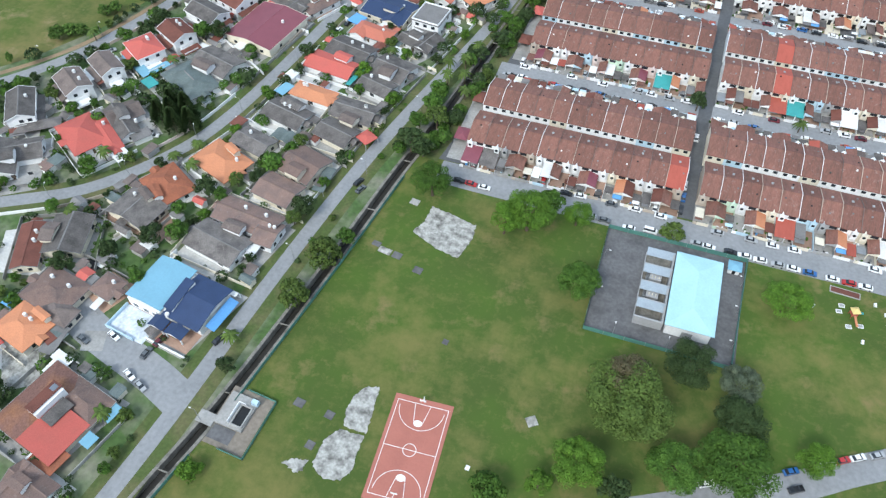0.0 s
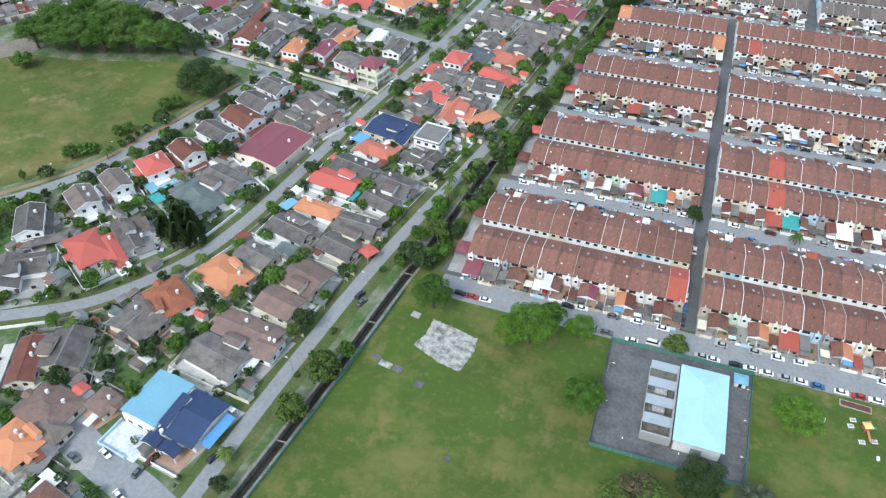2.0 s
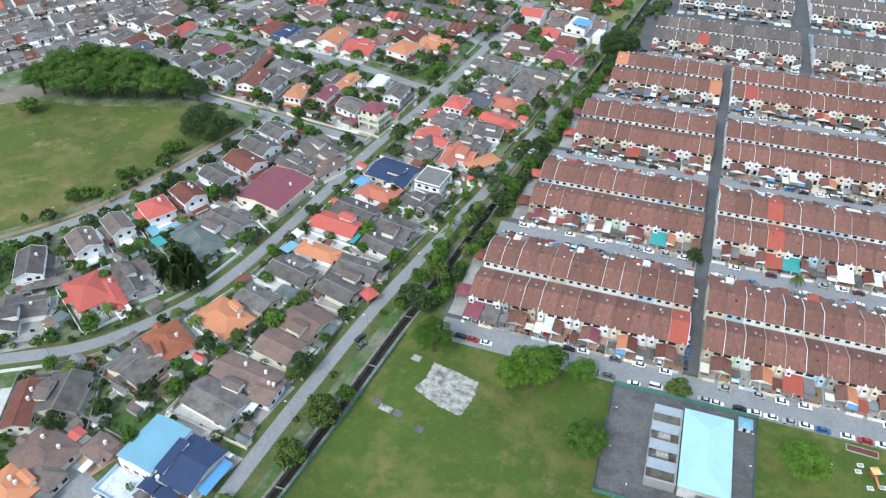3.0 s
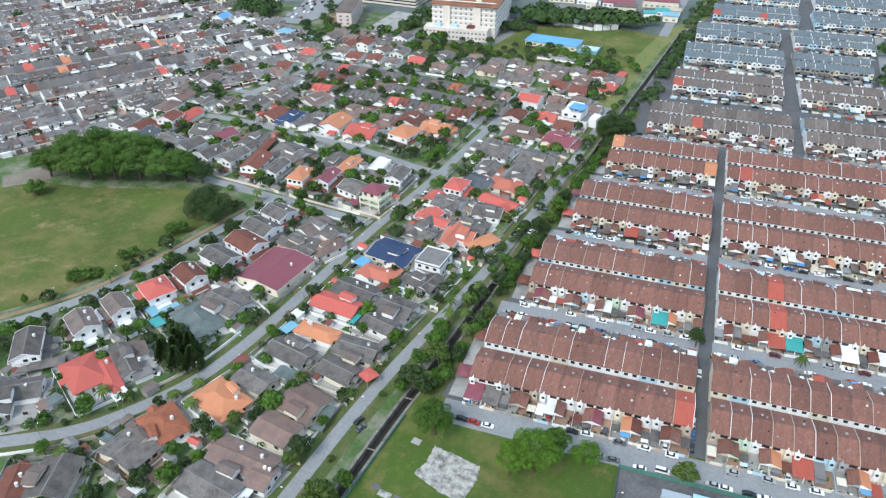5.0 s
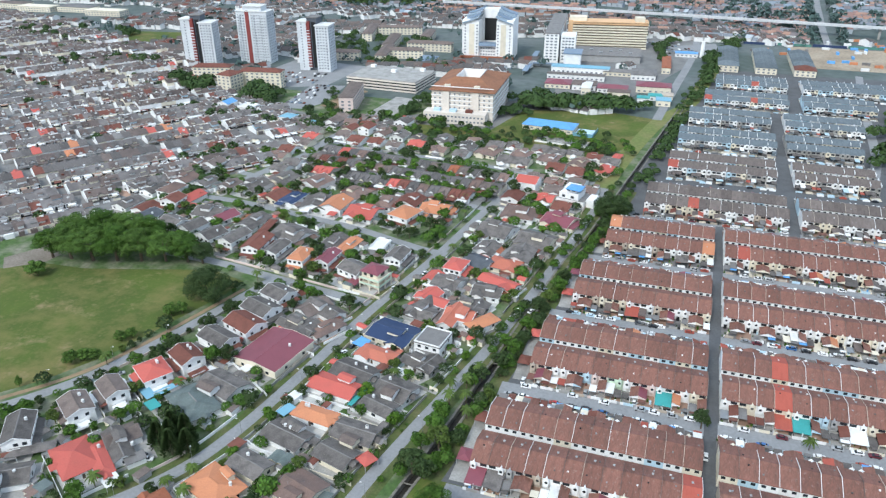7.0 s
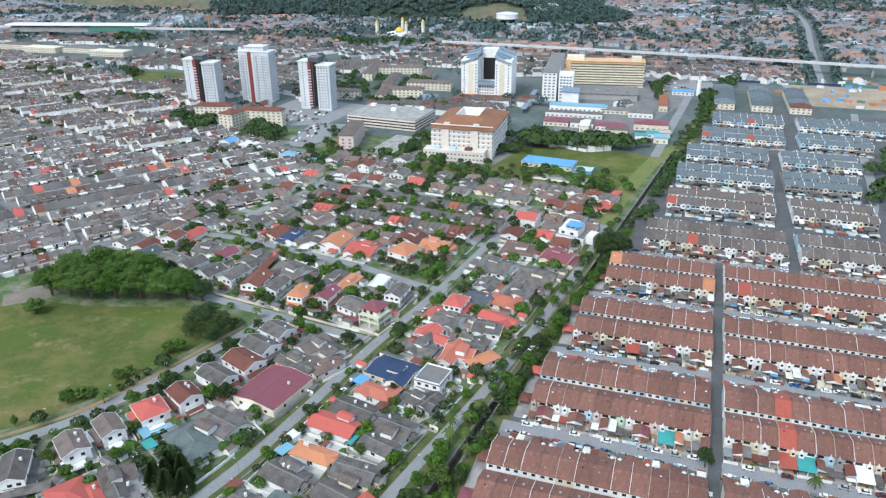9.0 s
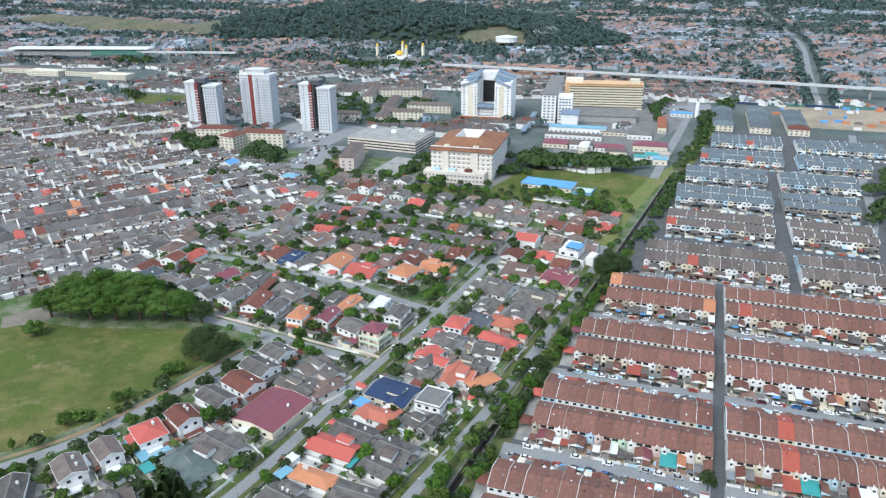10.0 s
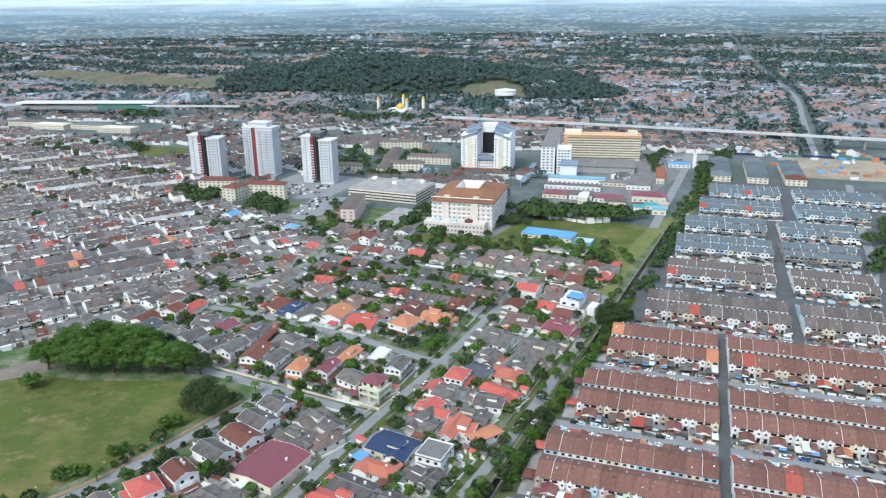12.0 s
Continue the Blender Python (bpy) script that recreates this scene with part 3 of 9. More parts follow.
road("road_10", [(-284, 408), (-276, 440), (-268, 470), (-266, 520)], 7.0, z=0.125)
road("road_11", [(-266, 503), (-235, 495), (-185, 491), (-144, 489), (-98, 481), (-46, 476)], 6.0)
for k in range(4):
    y = 238.2 + 63.5 * k
    road("terrace_street_%d" % (k + 1), [(drain_x(y) + 8, y), (40, y), (240, y)], 9.2, "grey asphalt street between rows of terraced houses", z=0.12)
for i, (y, x0) in enumerate(((494, -15), (562, 0), (622, 5), (686, 12), (750, 22))):
    road("far_street_%d" % (i + 1), [(x0, y), (60, y), (240, y)], 9.0, "dark asphalt street between far terraces", "lane", 0.12)
road("alley_1", [(26.55, 181), (31.4, 430)], 5.0, "narrow dark alley between terrace blocks", "lane", 0.14)
road("alley_2", [(73, 425), (76, 575), (78, 690)], 6.0, "narrow dark alley between far terrace blocks", "lane", 0.14)
road("alley_3", [(97, 690), (104, 815)], 6.0, "narrow dark alley between far terrace blocks", "lane", 0.14)
road("east_road", [(128, 520), (142, 590), (149, 663), (158, 760), (170, 860)], 7.0, z=0.13)
for i in range(4):
    y = 206.5 + 63.5 * i
    setting("back_lane_%d" % (i + 1), Build().box(drain_x(y) + 8, 200, y - 1.4, y + 1.4, 0.0, 0.1), "lane", "narrow dark back lane between terrace rows", "lane")

# ---- terraced houses ----
DEPTH, PITCH = 15.9, 6.5
TERRACE = {}
ROWS = []


def terrace_house(m, roof, wall, porch_mat, porch, side, party, lod, label, group, facing):
    """A two-storey terraced house, its front at y = 0 facing -y. lod 0: all parts; 1: those seen from afar."""
    key = (roof, wall, porch_mat, porch, side, party, lod, label, facing)
    if key in TERRACE:
        return copy_thing(TERRACE[key], m)
    h = PITCH / 2
    t = TERRACE[key] = root("terraced_house", m, Build().prism([(0, 0), (DEPTH, 0), (DEPTH, 5.85), (DEPTH / 2, 8.25), (0, 5.85)], -h + 0.02, h - 0.02), wall, label, "terraced house", group)
    b = Build()
    b.prism([(-0.6, 5.72), (DEPTH / 2, 8.4), (DEPTH + 0.45, 5.76), (DEPTH + 0.45, 5.94), (DEPTH / 2, 8.62), (-0.6, 5.92)], -h + 0.03, h - 0.03)
    top = part("roof", b, roof, t)
    part("party_wall", Build().prism([(-0.7, 5.8), (DEPTH / 2, 8.5), (DEPTH + 0.4, 5.86), (DEPTH + 0.4, 6.14), (DEPTH / 2, 8.86), (-0.7, 6.12)], h - 0.07, h + 0.08), party, t)
    for x in (-1.55, 1.55) if facing > 0 else ():
        part("rear_window", Build().box(x - 0.75, x + 0.75, DEPTH - 0.02, DEPTH + 0.05, 4.0, 5.15), "glass", t)
    xd, xp = side * 1.75, -side * 1.6
    bay = part("dormer", Build().prism([(xd - 0.9, 2.7), (xd + 0.9, 2.7), (xd + 0.9, 5.45), (xd, 6.25), (xd - 0.9, 5.45)], -1.5, 0.4, "y"), wall, t, "gabled front bay")
    if facing < 0:
        octagon = [(xd + 0.58 * math.cos(a), 4.6 + 0.58 * math.sin(a)) for a in (0.39 + 0.785 * k for k in range(8))]
        part("bay_window", Build().prism(octagon, -1.56, -1.48, "y"), "glass", bay)
    if lod == 0:
        part("front_window", Build().box(xp - 1.2, xp + 1.2, -0.07, 0.02, 4.0, 5.2), "glass", t)
        part("doorway", Build().box(xp - 1.3, xp + 1.3, -0.08, 0.02, 0.1, 2.4), "dark", t)
        part("roof_vent", Build().box(-0.3, 0.3, 10.2, 10.9, 7.6, 8.15, 0.08).box(-0.4, 0.4, 10.1, 11.0, 8.12, 8.22), "grey_wall", top, "small roof vent")
        part("forecourt", Build().box(-h + 0.05, h - 0.05, -8.9, -0.02, 0.0, 0.2), "tan" if side > 0 else "concrete", t)
        part("front_wall", Build().box(-h, -h + 2.4, -9.1, -8.9, 0.0, 1.3), wall, t)
        part("gate", Build().box(-h + 2.5, h - 0.2, -9.05, -8.97, 0.1, 1.25), "grey_wall", t, "grey sliding gate")
        part("side_wall", Build().box(h - 0.07, h + 0.07, -8.85, -0.1, 0.0, 1.4), wall, t)
    lo, hi = (-h, 0.1) if side > 0 else (-0.1, h)
    ridge = lo if side > 0 else hi
    if porch == "gable":
        low = hi if side > 0 else lo
        prof = [(ridge, 4.3), (low, 3.15), (low, 2.98), (ridge, 4.12)]
        porch_top = part("porch_roof", Build().prism(prof, -6.6, -0.1, "y"), porch_mat, t, "sloping porch roof")
        part("porch_gable", Build().prism([(ridge, 4.1), (low, 2.96), (low, 2.6), (ridge, 2.6)], -6.5, -6.35, "y"), wall, porch_top)
    elif porch == "flat":
        porch_top = part("porch_roof", Build().box(lo, hi, -7.0, -0.1, 2.9, 3.15), porch_mat, t, "flat porch roof")
    else:
        porch_top = part("porch_roof", Build().prism([(-8.2, 2.55), (-0.1, 3.35), (-0.1, 3.45), (-8.2, 2.65)], -h + 0.1, h - 0.1), porch_mat, t, "sloping full-width awning")
    if lod == 0:
        y = -8.0 if porch == "lean" else -6.3
        for x in (lo + 0.3,):
            part("porch_post", Build().box(x - 0.13, x + 0.13, y - 0.13, y + 0.13, 0.1, 2.75), wall, porch_top)
    return t


WALLS = ["white"] * 7 + ["cream"] * 2 + ["beige", "cream", "pale_blue", "pale_green", "pink", "white", "grey_wall"]

REAR_WALLS = ["white"] * 6 + ["cream", "pale_blue"]
PORCHES = [("terrace_brown", "gable")] * 7 + [("terrace_red", "lean"), ("D", "gable"), ("O", "gable"), ("M", "gable"), ("GF", "flat"), ("W", "flat"),
                                              ("terrace_red", "gable"), ("T", "lean"), ("W", "lean"), ("G", "lean"), ("M", "lean")]
FAR_PORCHES = [("terrace_brown", "gable")] * 10 + [("D", "gable"), ("O", "gable"), ("GF", "flat"), ("W", "flat"), ("terrace_red", "gable"), ("G", "gable"), ("GB", "flat"), ("M", "gable"), ("GF", "flat"), ("terrace_red", "lean"), ("G", "lean")]
NAMES = {"terrace_brown": "brown tiled", "terrace_red": "bright red tiled", "terrace_grey": "weathered grey tiled", "terrace_blue": "blue-grey tiled", "O": "orange tiled"}


def terrace_row(x0, n, y, facing, roof, lod, special=(), rng=None, party_white=0.4, label_tail=""):
    """n houses side by side from x0 on. facing -1: towards -y, +1: towards +y."""
    rng = rng or RNG
    ROWS.append((x0, n, y, facing, roof, lod))
    tops = {"terrace_brown": ["terrace_brown"], "terrace_grey": ["terrace_grey"], "terrace_blue": ["terrace_blue"]}
    for i in range(n):
        r = dict(special).get(i, roof)
        wall = rng.choice(WALLS if facing < 0 and lod == 0 else WALLS[:11] if facing < 0 else REAR_WALLS)
        pm, pt = rng.choice(PORCHES if lod == 0 else FAR_PORCHES)
        if pm == "terrace_brown" and roof != "terrace_brown":
            pm = roof
        side = 1 if i % 2 else -1
        party = "white" if rng.random() < party_white * 0.7 else ("beige" if rng.random() < 0.4 else "GB")
        m = pose(x0 + PITCH * (i + 0.5), y, 0) if facing < 0 else pose(x0 + PITCH * (i + 0.5), y, 0, 0, 0, 180)
        label = "two-storey terraced house with %s roof and %s walls" % (NAMES.get(r, "brown tiled"), {"white": "white", "cream": "cream", "yellow": "yellow", "pale_blue": "pale blue", "pale_green": "pale green", "pink": "pink", "beige": "beige", "grey_wall": "grey"}[wall])
        terrace_house(m, r, wall, pm, pt, side, party, lod, label, "houses of the terraces", facing)


row_rng = random.Random(11)
for k in range(4):
    yc, end = 206.5 + 63.5 * k, 24.3 + 1.08 * k
    n_left = (12, 11, 10, 9)[k]
    n_right = (12, 13, 15, 16)[k]
    lod = 0 if k < 2 else 1
    west, east_x = end - PITCH * n_left, 29.6 + 1.08 * k
    terrace_row(west, n_left, yc - 18, -1, "terrace_brown", lod, {0: [(11, "terrace_red")], 3: [(8, "O")]}.get(k, ()), row_rng)
    terrace_row(west, n_left, yc + 18, 1, "terrace_brown", 1, {3: [(0, "O")]}.get(k, ()), row_rng)
    terrace_row(east_x, n_right, yc - 18, -1, "terrace_brown", lod, {1: [(3, "terrace_red")], 3: [(1, "terrace_red")]}.get(k, ()), row_rng, 0.5)
    terrace_row(east_x, n_right, yc + 18, 1, "terrace_brown", 1, {1: [(3, "terrace_red")]}.get(k, ()), row_rng, 0.5)
for yc, west, end, east_x, last, roof in ((459.5, -20, 70, 77, 142, "terrace_grey"),):
    for a, b_ in ((west, end), (east_x, last)):
        n = int((b_ - a) / PITCH)
        for y, facing in ((yc - 18, -1), (yc + 18, 1)):
            terrace_row(a if a != west else end - n * PITCH, n, y, facing, roof, 1, ((4, "terrace_red"),) if facing < 0 and a == west else (), row_rng, 0.35)

# ---- detached and semi-detached houses ----
ROOF_WORDS = {"G": "weathered grey tiled", "GB": "grey-brown tiled", "DG": "slate grey tiled", "B": "brown tiled", "D": "dark red tiled", "R": "coral red tiled", "S": "salmon tiled",
              "O": "orange tiled", "OR": "rust orange tiled", "M": "maroon metal", "N": "navy tiled", "L": "light blue metal", "BT": "bright blue metal", "T": "turquoise", "TG": "grey-green tiled",
              "RB": "rust-stained brown tiled", "W": "white sheet", "GF": "flat grey"}
house_rng = random.Random(5)
HOUSES = []


def roof_shape(w, d, z, rise, thick=0.18, hip=False, ridge_x=None):
    """A gable or hip roof over w x d metres (ridge along the longer side or as told), its eaves at z."""
    b, a, c = Build(), w / 2, d / 2
    along_x = w >= d if ridge_x is None else ridge_x
    L, S = (a, c) if along_x else (c, a)
    inset = S if hip else 0.0
    if hip and L - S < 0.3:
        inset = L - 0.3
    for dz in (0, -thick):
        corners = [(-L, -S, z + dz), (L, -S, z + dz), (L, S, z + dz), (-L, S, z + dz), (-L + inset, 0, z + rise + dz), (L - inset, 0, z + rise + dz)]
        b.v += corners if along_x else [(-y, x, q) for x, y, q in corners]
    b.f += [(0, 1, 5, 4), (2, 3, 4, 5), (1, 2, 5), (3, 0, 4)] if hip else [(0, 1, 5, 4), (2, 3, 4, 5)]
    b.f += [tuple(6 + i for i in reversed(q)) for q in list(b.f)]
    if hip:
        b.f += [(i, 6 + i, 6 + (i + 1) % 4, (i + 1) % 4) for i in range(4)]
    else:
        b.f += [(0, 6, 7, 1), (2, 8, 9, 3), (1, 7, 11, 5), (5, 11, 8, 2), (3, 9, 10, 4), (4, 10, 6, 0)]
    return b


def add_roof(t, w, d, ox, oy, eave, rise, hip, colour, trim, ridge_x=None):
    """One roof over w x d metres round (ox, oy) with its ridge cap and fascia boards."""
    def shifted(b):
        b.v = [(p[0] + ox, p[1] + oy, p[2]) for p in b.v]
        return b

    roof = part("roof", shifted(roof_shape(w, d, eave, rise, 0.18, hip, ridge_x)), colour, t)
    along = w >= d if ridge_x is None else ridge_x
    L, S = (w / 2, d / 2) if along else (d / 2, w / 2)
    ax = "x" if along else "y"
    e = L - (min(S, L - 0.3) if hip else 0.0)
    part("ridge_cap", shifted(Build().prism([(-0.28, eave + rise - 0.06), (0.28, eave + rise - 0.06), (0, eave + rise + 0.12)], -e, e, ax)), "GF" if colour in ("G", "TG") else colour, roof)
    fascia = Build()
    for e in (-1, 1):
        fascia.prism([(e * S + 0.02 * e, eave - 0.2), (e * (S + 0.12), eave - 0.2), (e * (S + 0.12), eave + 0.03), (e * S + 0.02 * e, eave + 0.03)], -L, L, ax)
        if hip:
            fascia.prism([(-S, eave - 0.2), (S, eave - 0.2), (S, eave + 0.03), (-S, eave + 0.03)], *sorted((e * L + 0.02 * e, e * (L + 0.12))), ax)
        else:
            fascia.prism([(-S, eave - 0.22), (0, eave + rise - 0.2), (S, eave - 0.22), (S, eave + 0.04), (0, eave + rise + 0.06), (-S, eave + 0.04)], *sorted((e * L + 0.02 * e, e * (L + 0.16))), ax)
    part("fascia", shifted(fascia), trim, roof, "painted fascia boards")
    return roof


def house(x, y, rot, w, d, storeys, colour, plain=False):
    """A house whose roofs cover w x d metres round (x, y)."""
    rng = house_rng
    if y < 480 and min(w, d) > 7 and colour not in ("M", "N"):
        w, d = (w * 1.14, d * 1.16) if storeys >= 2 else (w * 1.09, d * 1.08)
    eave = 3.0 if storeys == 1 else 3.1 * storeys
    flat = colour in ("GF", "W") or (colour in ("L", "BT", "T") and min(w, d) < 8)
    hip = colour in ("O", "S", "N", "OR", "R", "B") and rng.random() < 0.6 or colour in ("L", "T")
    small = min(w, d) < 7
    wallm = rng.choice(["white", "white", "white", "white" if storeys >= 2 else "cream", "pale_blue" if colour in ("GF",) else "white"])
    label = "%s house with %s roof and %s walls" % ({1: "single-storey", 1.3: "low", 1.5: "tall single-storey", 2: "two-storey"}.get(storeys, "three-storey"), ROOF_WORDS[colour], {"white": "white", "cream": "cream"}.get(wallm, "pale blue"))
    HOUSES.append((x, y, rot, w, d))
    m = pose(x, y, 0, 0, 0, rot)
    over = 0.15 if small else 0.45 if storeys >= 2 else 0.5
    a, c = w / 2 - over, d / 2 - over
    rise = (0.065 if colour == 'M' and min(w, d) > 20 else 0.1 if colour in ('L', 'N') else 0.17 if storeys == 1 else 0.19) * min(w, d)
    if small:
        t = thing("shelter", m, "small open shelter with %s roof" % ROOF_WORDS[colour], "shelter")
        part("roof", Build().box(-w / 2, w / 2, -d / 2, d / 2, eave - 0.05, eave + 0.15) if flat else roof_shape(w, d, eave, 0.8, 0.15, True), colour, t)
        for sx in (-1, 1):
            for sy in (-1, 1):
                part("post", Build().box(sx * a - 0.1, sx * a + 0.1, sy * c - 0.1, sy * c + 0.1, 0, eave), "grey_wall", t)
        return t
    walls = Build().box(-a, a, -c, c, 0, eave - 0.12)
    if not flat and not hip:
        if w >= d:
            walls.prism([(-c, eave - 0.12), (c, eave - 0.12), (0, eave + rise - 0.35)], -a, a)
        else:
            walls.prism([(-a, eave - 0.12), (a, eave - 0.12), (0, eave + rise - 0.35)], -c, c, "y")
    split = not flat and not plain and storeys == 1 and min(w, d) > 10.5 and y < 300 and colour not in ("M", "N", "L")
    if split:
        # two roofs crossing each other over an L-shaped plan
        sx1, sy1 = rng.choice((-1, 1)), rng.choice((-1, 1))
        other = rng.choice((colour, colour, {"G": "GB", "B": "G", "GB": "B", "O": "OR", "OR": "O", "R": "D", "D": "R"}.get(colour, colour)))
        walls = Build()
        for ww, dd, ox, oy in ((w, 0.64 * d, 0, sy1 * 0.18 * d), (0.56 * w, d, sx1 * 0.22 * w, 0)):
            p_, q_ = ww / 2 - over, dd / 2 - over
            walls.box(ox - p_, ox + p_, oy - q_, oy + q_, 0, eave - 0.12)
            if not hip and ww >= dd:
                walls.prism([(oy - q_, eave - 0.12), (oy + q_, eave - 0.12), (oy, eave + rise * 0.75 - 0.45)], ox - p_, ox + p_)
            elif not hip:
                walls.prism([(ox - p_, eave - 0.12), (ox + p_, eave - 0.12), (ox, eave + rise * 0.75 - 0.45)], oy - q_, oy + q_, "y")
    t = root("house", m, walls, wallm, label, "house")
    if flat:
        part("roof", Build().box(-w / 2, w / 2, -d / 2, d / 2, eave - 0.05, eave + 0.2), colour, t)
        for q in ((-a, a, -c, -c + 0.25), (-a, a, c - 0.25, c), (-a, -a + 0.25, -c + 0.25, c - 0.25), (a - 0.25, a, -c + 0.25, c - 0.25)):
            part("parapet", Build().box(*q, eave + 0.2, eave + 0.9), wallm, t)
    else:
        trim = "D" if colour in ("R", "D", "OR") and rng.random() < 0.5 else wallm if storeys >= 2 or colour in ("M", "N") or rng.random() < 0.22 else "GF"
        if split:
            add_roof(t, w, 0.64 * d, 0, sy1 * 0.18 * d, eave, rise * 0.8, hip, colour, trim)
            add_roof(t, 0.56 * w, d, sx1 * 0.22 * w, 0, eave + 0.12, rise * 0.92, hip, other, trim)
        else:
            add_roof(t, w, d, 0, 0, eave, rise, hip, colour, trim)
    # the raised vent roof of the older bungalows, open-sided towards the front
    if not flat and storeys == 1 and min(w, d) > 9 and (colour in ("G", "B", "GB", "RB") or rng.random() < 0.4):
        lw, ld = 0.36 * w, 0.36 * d
        sx, sy = rng.choice((-1, 1)) * 0.1 * w, rng.choice((-1, 1)) * 0.08 * d
        top = eave + rise * 0.82 + 1.0
        b = roof_shape(lw, ld, top, 0.13 * min(lw, ld), 0.15)
        b.v = [(p[0] + sx, p[1] + sy, p[2]) for p in b.v]
        raised = part("raised_roof", b, colour, t, "small raised clerestory roof")
        part("clerestory", Build().box(sx - lw / 2 + 0.4, sx + lw / 2 - 0.4, sy - ld / 2 + 0.4, sy + ld / 2 - 0.4, eave + rise * 0.3, top - 0.1), wallm, raised)
    # a gabled wing towards the front
    if not flat and storeys == 1 and min(w, d) > 9 and not plain and not split:
        ww, px = 0.42 * w, rng.choice((-1, 1)) * 0.26 * w
        y0, y1, h2 = -d / 2 - 1.6, -d * 0.12, 0.2 * ww
        z0 = eave + 0.06
        wing = part("wing_roof", Build().prism([(px - ww / 2, z0), (px, z0 + h2), (px + ww / 2, z0), (px + ww / 2, z0 + 0.16), (px, z0 + h2 + 0.18), (px - ww / 2, z0 + 0.16)], y0, y1, "y"), colour, t)
        part("wing_gable", Build().prism([(px - ww / 2 + 0.3, 0), (px + ww / 2 - 0.3, 0), (px + ww / 2 - 0.3, z0 + 0.04), (px, z0 + h2 - 0.06), (px - ww / 2 + 0.3, z0 + 0.04)], y0 + 0.5, y0 + 0.75, "y"), wallm, wing, "white front gable")
    # a lower side extension under a roof of another age
    if not flat and storeys == 1 and min(w, d) > 11 and not plain and rng.random() < 0.6:
        sx = rng.choice((-1, 1))
        y0, y1 = sorted((rng.uniform(-0.5, -0.1) * d, rng.uniform(0.2, 0.5) * d))
        side_roof = part("side_roof", Build().prism([(sx * (w / 2 - 1.2), eave + 0.16), (sx * (w / 2 + 3.2), 2.35), (sx * (w / 2 + 3.2), 2.5), (sx * (w / 2 - 1.2), eave + 0.34)], y0, y1, "y"), rng.choice((colour, "B", "GF", "OR", "D", "GB")), t, "lower lean-to side roof")
        part("side_room", Build().box(*sorted((sx * (a + 0.02), sx * (w / 2 + 2.8))), y0 + 0.4, y1 - 0.4, 0, 2.3), wallm, side_roof)
    # flat-roofed kitchen at the rear or side
    if not plain and rng.random() < 0.75:
        sx = rng.choice((-1, 1))
        am = rng.choice(("GF", "GF", "W", "D", "TG", colour))
        annex = part("annex", Build().box(*sorted((sx * a * 0.2, sx * a)), c + 0.02, c + 3.2, 0, 2.5), wallm, t)
        part("annex_roof", Build().prism([(c + 0.01, 2.75), (c + 3.7, 2.5), (c + 3.7, 2.62), (c + 0.01, 2.9)], *sorted((sx * a * 0.16, sx * (a + 0.5)))), am, annex, "lean-to kitchen roof")
    for f in range(max(1, int(storeys))):
        z0 = 0.95 + 3.05 * f
        for fx in (-0.6, 0.0, 0.6):
            if rng.random() < 0.85:
                part("window", Build().box(fx * a - 0.8, fx * a + 0.8, -c - 0.05, -c + 0.05, z0, z0 + 1.3), "glass", t)
        for fy in (-0.45, 0.45):
            if not plain and rng.random() < 0.85:
                part("window", Build().box(a - 0.05, a + 0.05, fy * c - 0.7, fy * c + 0.7, z0, z0 + 1.3), "glass", t)
    if not plain:
        part("door", Build().box(-0.5, 0.5, -c - 0.07, -c - 0.02, 0.05, 2.1), "bark", t, "brown timber door")
    if storeys <= 2 and rng.random() < 0.6 and y < 480 and not plain:
        sx = rng.choice((-1, 1))
        px = sx * a * 0.45
        pm = rng.choice((colour, colour, "D", "GF", "W", "R"))
        porch = part("porch_roof", Build().prism([(-c - 5.2, 2.5), (-c - 0.05, 2.8), (-c - 0.05, 2.92), (-c - 5.2, 2.62)], px - 2.8, px + 2.8), pm, t, "sloping car porch roof")
        for q in (-2.6, 2.6):
            part("porch_post", Build().box(px + q - 0.12, px + q + 0.12, -c - 5.0, -c - 4.76, 0, 2.5), wallm, porch)
    if storeys >= 2 and not flat and not plain:
        part("balcony", Build().box(-a * 0.6, a * 0.3, -c - 1.4, -c - 0.02, 2.9, 3.1).box(-a * 0.6, a * 0.3, -c - 1.4, -c - 1.28, 3.1, 4.0), wallm, t)
        part("lower_roof", Build().prism([(a, 3.5), (a + 2.6, 2.75), (a + 2.6, 2.9), (a, 3.68)], -c * 0.9, c * 0.9, "y"), "D" if rng.random() < 0.5 else colour, t, "lean-to roof")
        part("front_roof", Build().prism([(-c - 3.2, 2.7), (-c - 1.45, 3.3), (-c - 1.45, 3.45), (-c - 3.2, 2.85)], -a, a), "D" if rng.random() < 0.5 else colour, t, "lower front roof")
    if rng.random() < 0.5 and not flat and not plain:
        part("water_tank", Build().tube((a * 0.5, c * 0.3, eave + rise * 0.4), (a * 0.5, c * 0.3, eave + rise * 0.4 + 1.3), 0.6, 0.55, 10), "W", t, "white water tank")
    if 112 < y < 430 and rng.random() < 0.8 and not plain:
        for sx in (-1, 1):
            part("plot_wall", Build().box(sx * (w / 2 + 2.0) - 0.09, sx * (w / 2 + 2.0) + 0.09, -d / 2 + 0.5, d / 2 + 1.0, 0, 1.4), rng.choice(("white", "white", "concrete")), t)
    return t

